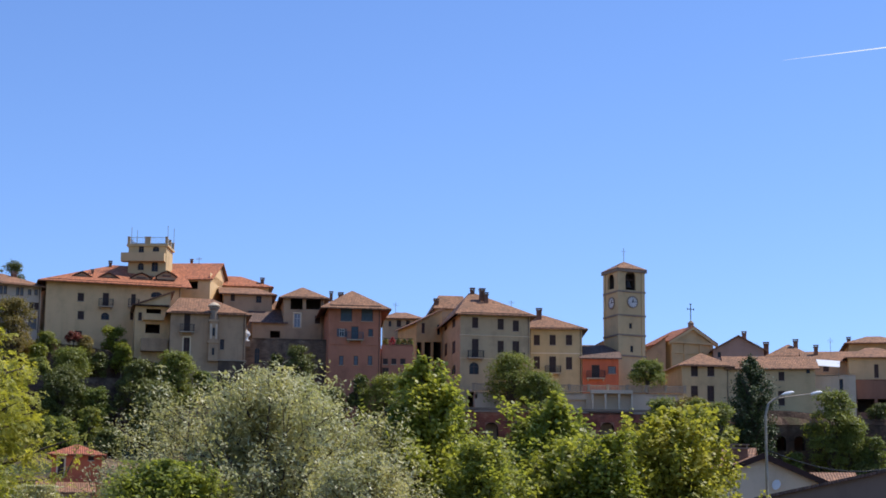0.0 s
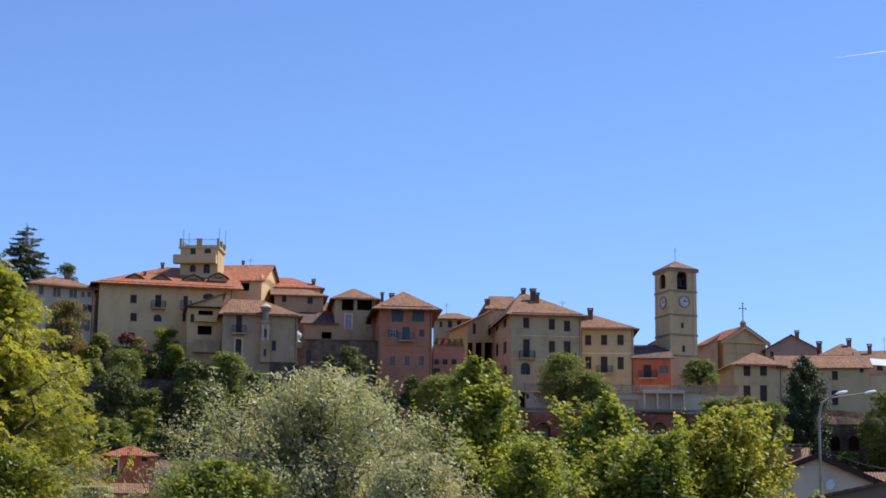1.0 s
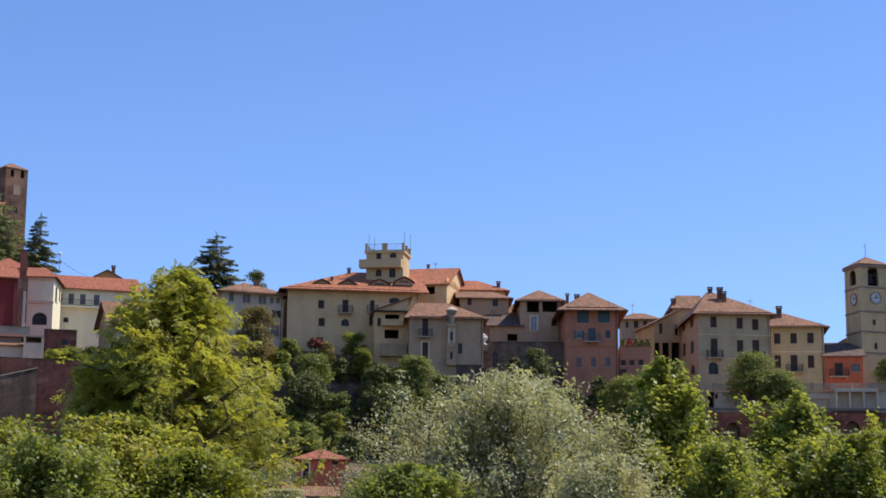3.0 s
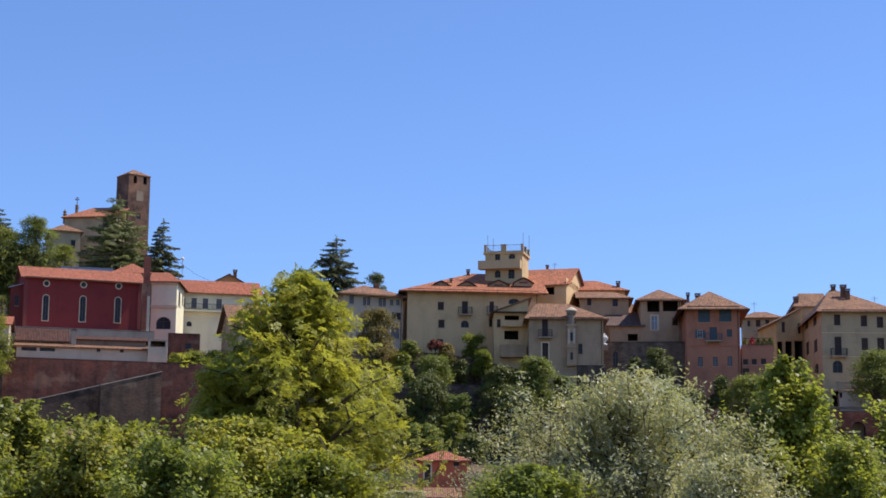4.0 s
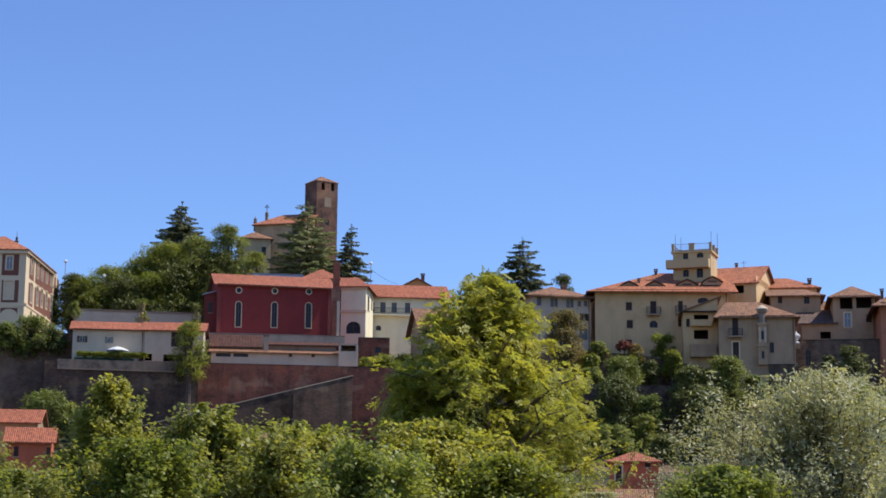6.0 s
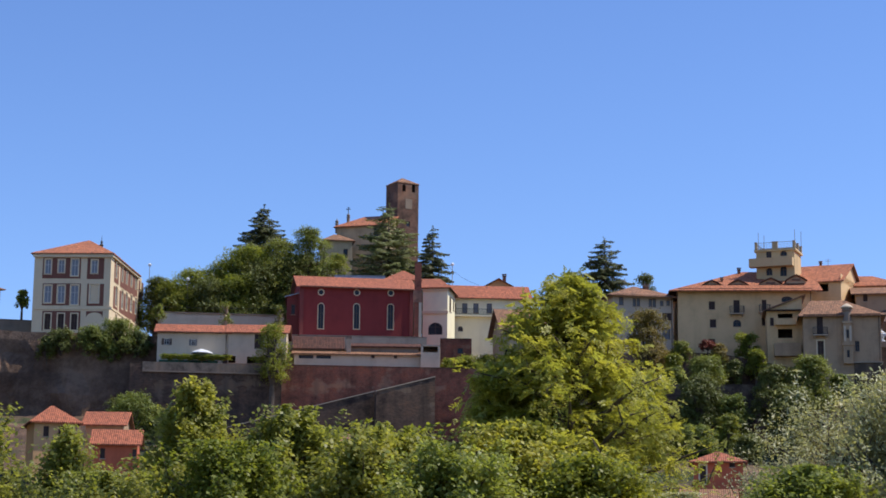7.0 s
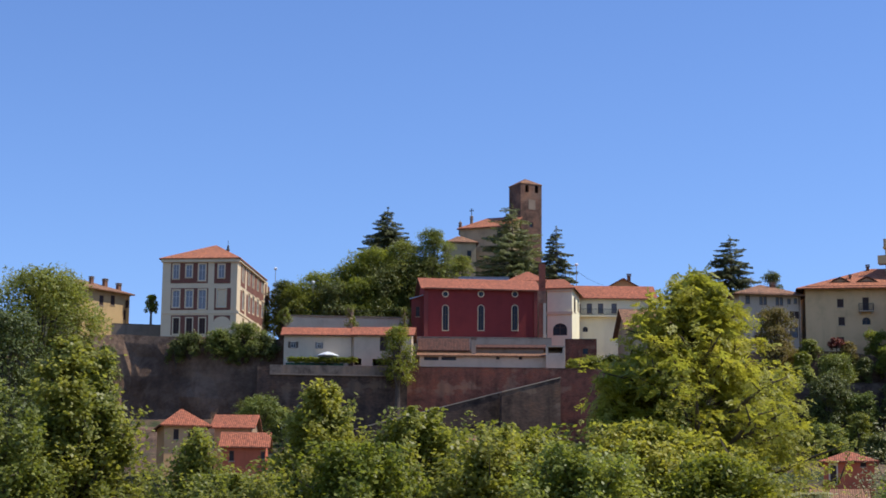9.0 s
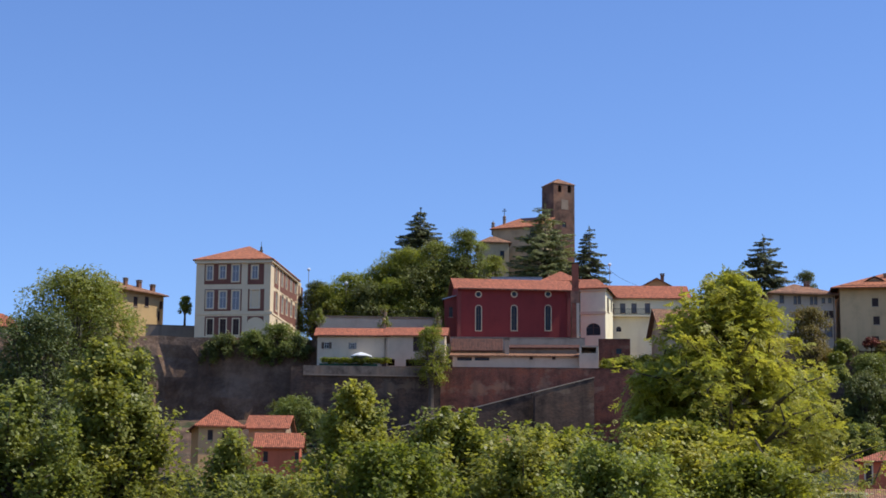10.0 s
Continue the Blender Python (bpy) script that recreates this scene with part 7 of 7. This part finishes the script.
shrub("bush", "leafy green bush on the slope", (-72.75, 240.75), 23.16, 25.98, 1.46, LEAF_BUSH, 3797, 0.26, 192, 0.1, 16, "bush")
shrub("bush", "dark green bush on the slope", (-66.77, 225.31), 19.21, 22.19, 1.57, LEAF_DARK, 4110, 0.26, 193, 0.1, 16, "bush")
shrub("bush", "dark green bush on the slope", (-63.05, 220.67), 17.8, 21.53, 1.97, LEAF_DARK, 5600, 0.26, 194, 0.1, 16, "bush")
shrub("bush", "leafy green bush on the slope", (-64.06, 231.81), 19.3, 23.41, 2.19, LEAF_BUSH, 6522, 0.26, 195, 0.1, 16, "bush")
shrub("bush", "bright green grassy shrub on the terrace edge", (-32.81, 253.89), 21.94, 33.39, 1.99, LEAF_LIME, 8571, 0.26, 300, 0.1, 22, "bush")
shrub("bush", "bright green grassy shrub on the terrace edge", (-30.13, 254.22), 23.98, 33.71, 2.23, LEAF_LIME, 10379, 0.26, 301, 0.1, 22, "bush")
shrub("bush", "bright green grassy shrub on the terrace edge", (-27.45, 254.52), 26.46, 33.86, 2.39, LEAF_LIME, 11368, 0.26, 302, 0.1, 16, "bush")
shrub("bush", "bright green grassy shrub on the terrace edge", (-24.77, 254.8), 29.22, 33.69, 1.99, LEAF_LIME, 6463, 0.26, 303, 0.1, 16, "bush")
shrub("bush", "bright yellow-green bush on the terrace", (-1.13, 245.00), 28.00, 32.57, 1.64, LEAF_LIME, 5682, 0.26, 400, 0.05, 14)
shrub("bush", "leafy green bush on the terrace", (-1.10, 242.00), 28.00, 30.52, 1.25, LEAF_BUSH, 3257, 0.26, 401, 0.05, 14)
shrub("bush", "leafy green bush on the terrace", (3.23, 243.98), 28.00, 32.10, 2.53, LEAF_BUSH, 7288, 0.26, 402, 0.05, 22)
shrub("bush", "dark green bush on the wooded slope", (2.40, 235.99), 19.34, 28.72, 2.95, LEAF_DARK, 16940, 0.26, 403, 0.18, 22)
shrub("bush", "leafy green bush on the wooded slope", (6.60, 235.91), 19.10, 26.17, 2.23, LEAF_BUSH, 10297, 0.26, 404, 0.18, 22)
shrub("bush", "leafy green bush on the wooded slope", (5.63, 231.93), 18.15, 23.22, 1.70, LEAF_BUSH, 6309, 0.26, 405, 0.05, 14)
shrub("bush", "leafy green bush on the wooded slope", (1.65, 228.99), 17.48, 21.70, 2.65, LEAF_BUSH, 7740, 0.26, 406, 0.05, 22)
shrub("bush", "leafy green bush on the wooded slope", (-2.32, 227.99), 17.26, 21.30, 2.29, LEAF_BUSH, 6662, 0.26, 407, 0.05, 22)
shrub("bush", "leafy green bush on the wooded slope", (-0.07, 249.50), 31.81, 34.88, 1.52, LEAF_BUSH, 4103, 0.26, 408, 0.05, 14)
shrub("bush", "rusty brown shrub on the wooded slope", (5.16, 248.95), 30.32, 34.45, 1.29, LEAF_RUST, 4471, 0.26, 409, 0.19, 14)
shrub("bush", "bright yellow-green bush on the wooded slope", (8.94, 250.34), 32.30, 36.01, 1.83, LEAF_LIME, 5288, 0.26, 410, 0.05, 14)
shrub("bush", "bright yellow-green bush on the wooded slope", (10.02, 247.80), 27.60, 33.48, 1.51, LEAF_LIME, 5571, 0.26, 411, 0.33, 14)
shrub("bush", "dark green bush on the wooded slope", (11.84, 237.71), 18.99, 29.97, 2.90, LEAF_DARK, 16516, 0.26, 412, 0.31, 22)
shrub("bush", "leafy green bush on the wooded slope", (16.64, 237.42), 18.38, 31.31, 3.12, LEAF_BUSH, 18881, 0.26, 413, 0.37, 22)
shrub("bush", "dark green bush on the wooded slope", (13.81, 233.59), 17.70, 26.72, 3.28, LEAF_DARK, 18008, 0.26, 414, 0.05, 22)
shrub("bush", "leafy green bush on the wooded slope", (20.48, 239.12), 18.13, 29.01, 1.76, LEAF_BUSH, 7031, 0.26, 415, 0.58, 14)
shrub("bush", "bright yellow-green bush on the wooded slope", (-3.36, 237.98), 25.40, 27.19, 1.45, LEAF_LIME, 2948, 0.26, 416, 0.05, 14)
shrub("bush", "leafy green bush on the terrace", (-5.16, 243.95), 28.00, 31.48, 1.49, LEAF_BUSH, 4393, 0.26, 417, 0.05, 14)
shrub("bush", "dark green bush on the wooded slope", (6.92, 247.90), 27.57, 32.07, 1.66, LEAF_DARK, 5668, 0.26, 418, 0.05, 14)
shrub("bush", "dark green bush on the wooded slope", (-8.48, 235.85), 19.04, 26.77, 2.52, LEAF_DARK, 12369, 0.26, 419, 0.15, 22)
shrub("bush", "leafy green bush on the wooded slope", (-7.09, 228.89), 17.32, 21.40, 2.51, LEAF_BUSH, 7214, 0.26, 420, 0.05, 22)
shrub("bush", "dark green bush on the wooded slope", (8.08, 225.86), 16.27, 20.22, 2.20, LEAF_DARK, 6349, 0.26, 421, 0.05, 22)
shrub("bush", "leafy green bush on the wooded slope", (-13.55, 246.63), 21.40, 31.74, 2.71, LEAF_BUSH, 14613, 0.26, 422, 0.32, 22)
shrub("bush", "leafy green bush on the wooded slope", (-9.75, 247.81), 22.04, 32.85, 1.66, LEAF_BUSH, 6420, 0.26, 423, 0.60, 14)
shrub("bush", "dark green bush on the wooded slope", (-12.01, 233.69), 18.24, 24.32, 3.21, LEAF_DARK, 12390, 0.26, 424, 0.05, 22)
shrub("bush", "dark green bush on the wooded slope", (24.68, 236.72), 16.66, 27.14, 2.61, LEAF_DARK, 13663, 0.26, 425, 0.35, 22)
shrub("bush", "leafy green bush on the wooded slope", (28.30, 236.31), 15.86, 26.39, 2.18, LEAF_BUSH, 9985, 0.26, 426, 0.46, 22)
shrub("bush", "leafy green bush on the wooded slope", (44.32, 232.82), 15.53, 28.57, 4.12, LEAF_BUSH, 24000, 0.26, 427, 0.18, 22)
shrub("bush", "dark green bush on the wooded slope", (40.97, 236.48), 16.17, 29.16, 1.17, LEAF_DARK, 3944, 0.26, 428, 0.77, 14)
shrub("bush", "dark green bush on the wooded slope", (40.38, 235.56), 15.96, 27.92, 1.31, LEAF_DARK, 4564, 0.26, 429, 0.71, 14)
shrub("bush", "dark green bush on the wooded slope", (46.27, 235.50), 16.13, 29.31, 0.95, LEAF_DARK, 3111, 0.26, 430, 0.81, 14)
shrub("bush", "leafy green bush on the wooded slope", (49.04, 232.89), 15.70, 27.03, 2.90, LEAF_BUSH, 16516, 0.26, 431, 0.33, 22)
shrub("bush", "dark green bush on the wooded slope", (52.30, 232.18), 15.68, 26.32, 2.18, LEAF_DARK, 9985, 0.26, 432, 0.47, 22)
shrub("bush", "dark green bush on the wooded slope", (37.01, 235.10), 15.74, 26.87, 2.32, LEAF_DARK, 11110, 0.26, 433, 0.46, 22)
shrub("bush", "leafy green bush on the wooded slope", (78.14, 222.69), 14.75, 25.31, 1.65, LEAF_BUSH, 6361, 0.26, 434, 0.59, 14)
shrub("bush", "leafy green bush on the wooded slope", (80.70, 217.51), 13.58, 25.18, 1.84, LEAF_BUSH, 7545, 0.26, 435, 0.59, 14)
shrub("bush", "leafy green bush on the wooded slope", (81.05, 210.97), 12.41, 24.01, 2.34, LEAF_BUSH, 11277, 0.26, 436, 0.47, 22)
shrub("bush", "low bush with dark red flowers below the great house", (3.60, 249.57), 33.58, 35.08, 1.6, FLOWER_DULL, 2839, 0.26, 460, 0.05, 12)
shrub("bush", "dark green bush before the old wall", (32.93, 238.74), 17.00, 32.82, 2.13, LEAF_DARK, 6129, 0.26, 480, 0.65, 20)
shrub("bush", "dark green bush before the old wall", (30.04, 239.62), 17.00, 31.85, 0.88, LEAF_DARK, 3124, 0.26, 481, 0.85, 20)
shrub("bush", "loose leafy green bush below the houses", (32.95, 236.72), 17.00, 28.54, 1.75, LEAF_BUSH, 4944, 0.26, 482, 0.61, 20)
shrub("bush", "loose leafy green bush below the houses", (61.99, 238.58), 24.97, 32.81, 3.44, LEAF_BUSH, 11577, 0.26, 483, 0.15, 20)
shrub("bush", "loose leafy green bush below the houses", (65.44, 236.62), 24.97, 30.24, 3.02, LEAF_BUSH, 9795, 0.26, 484, 0.05, 20)
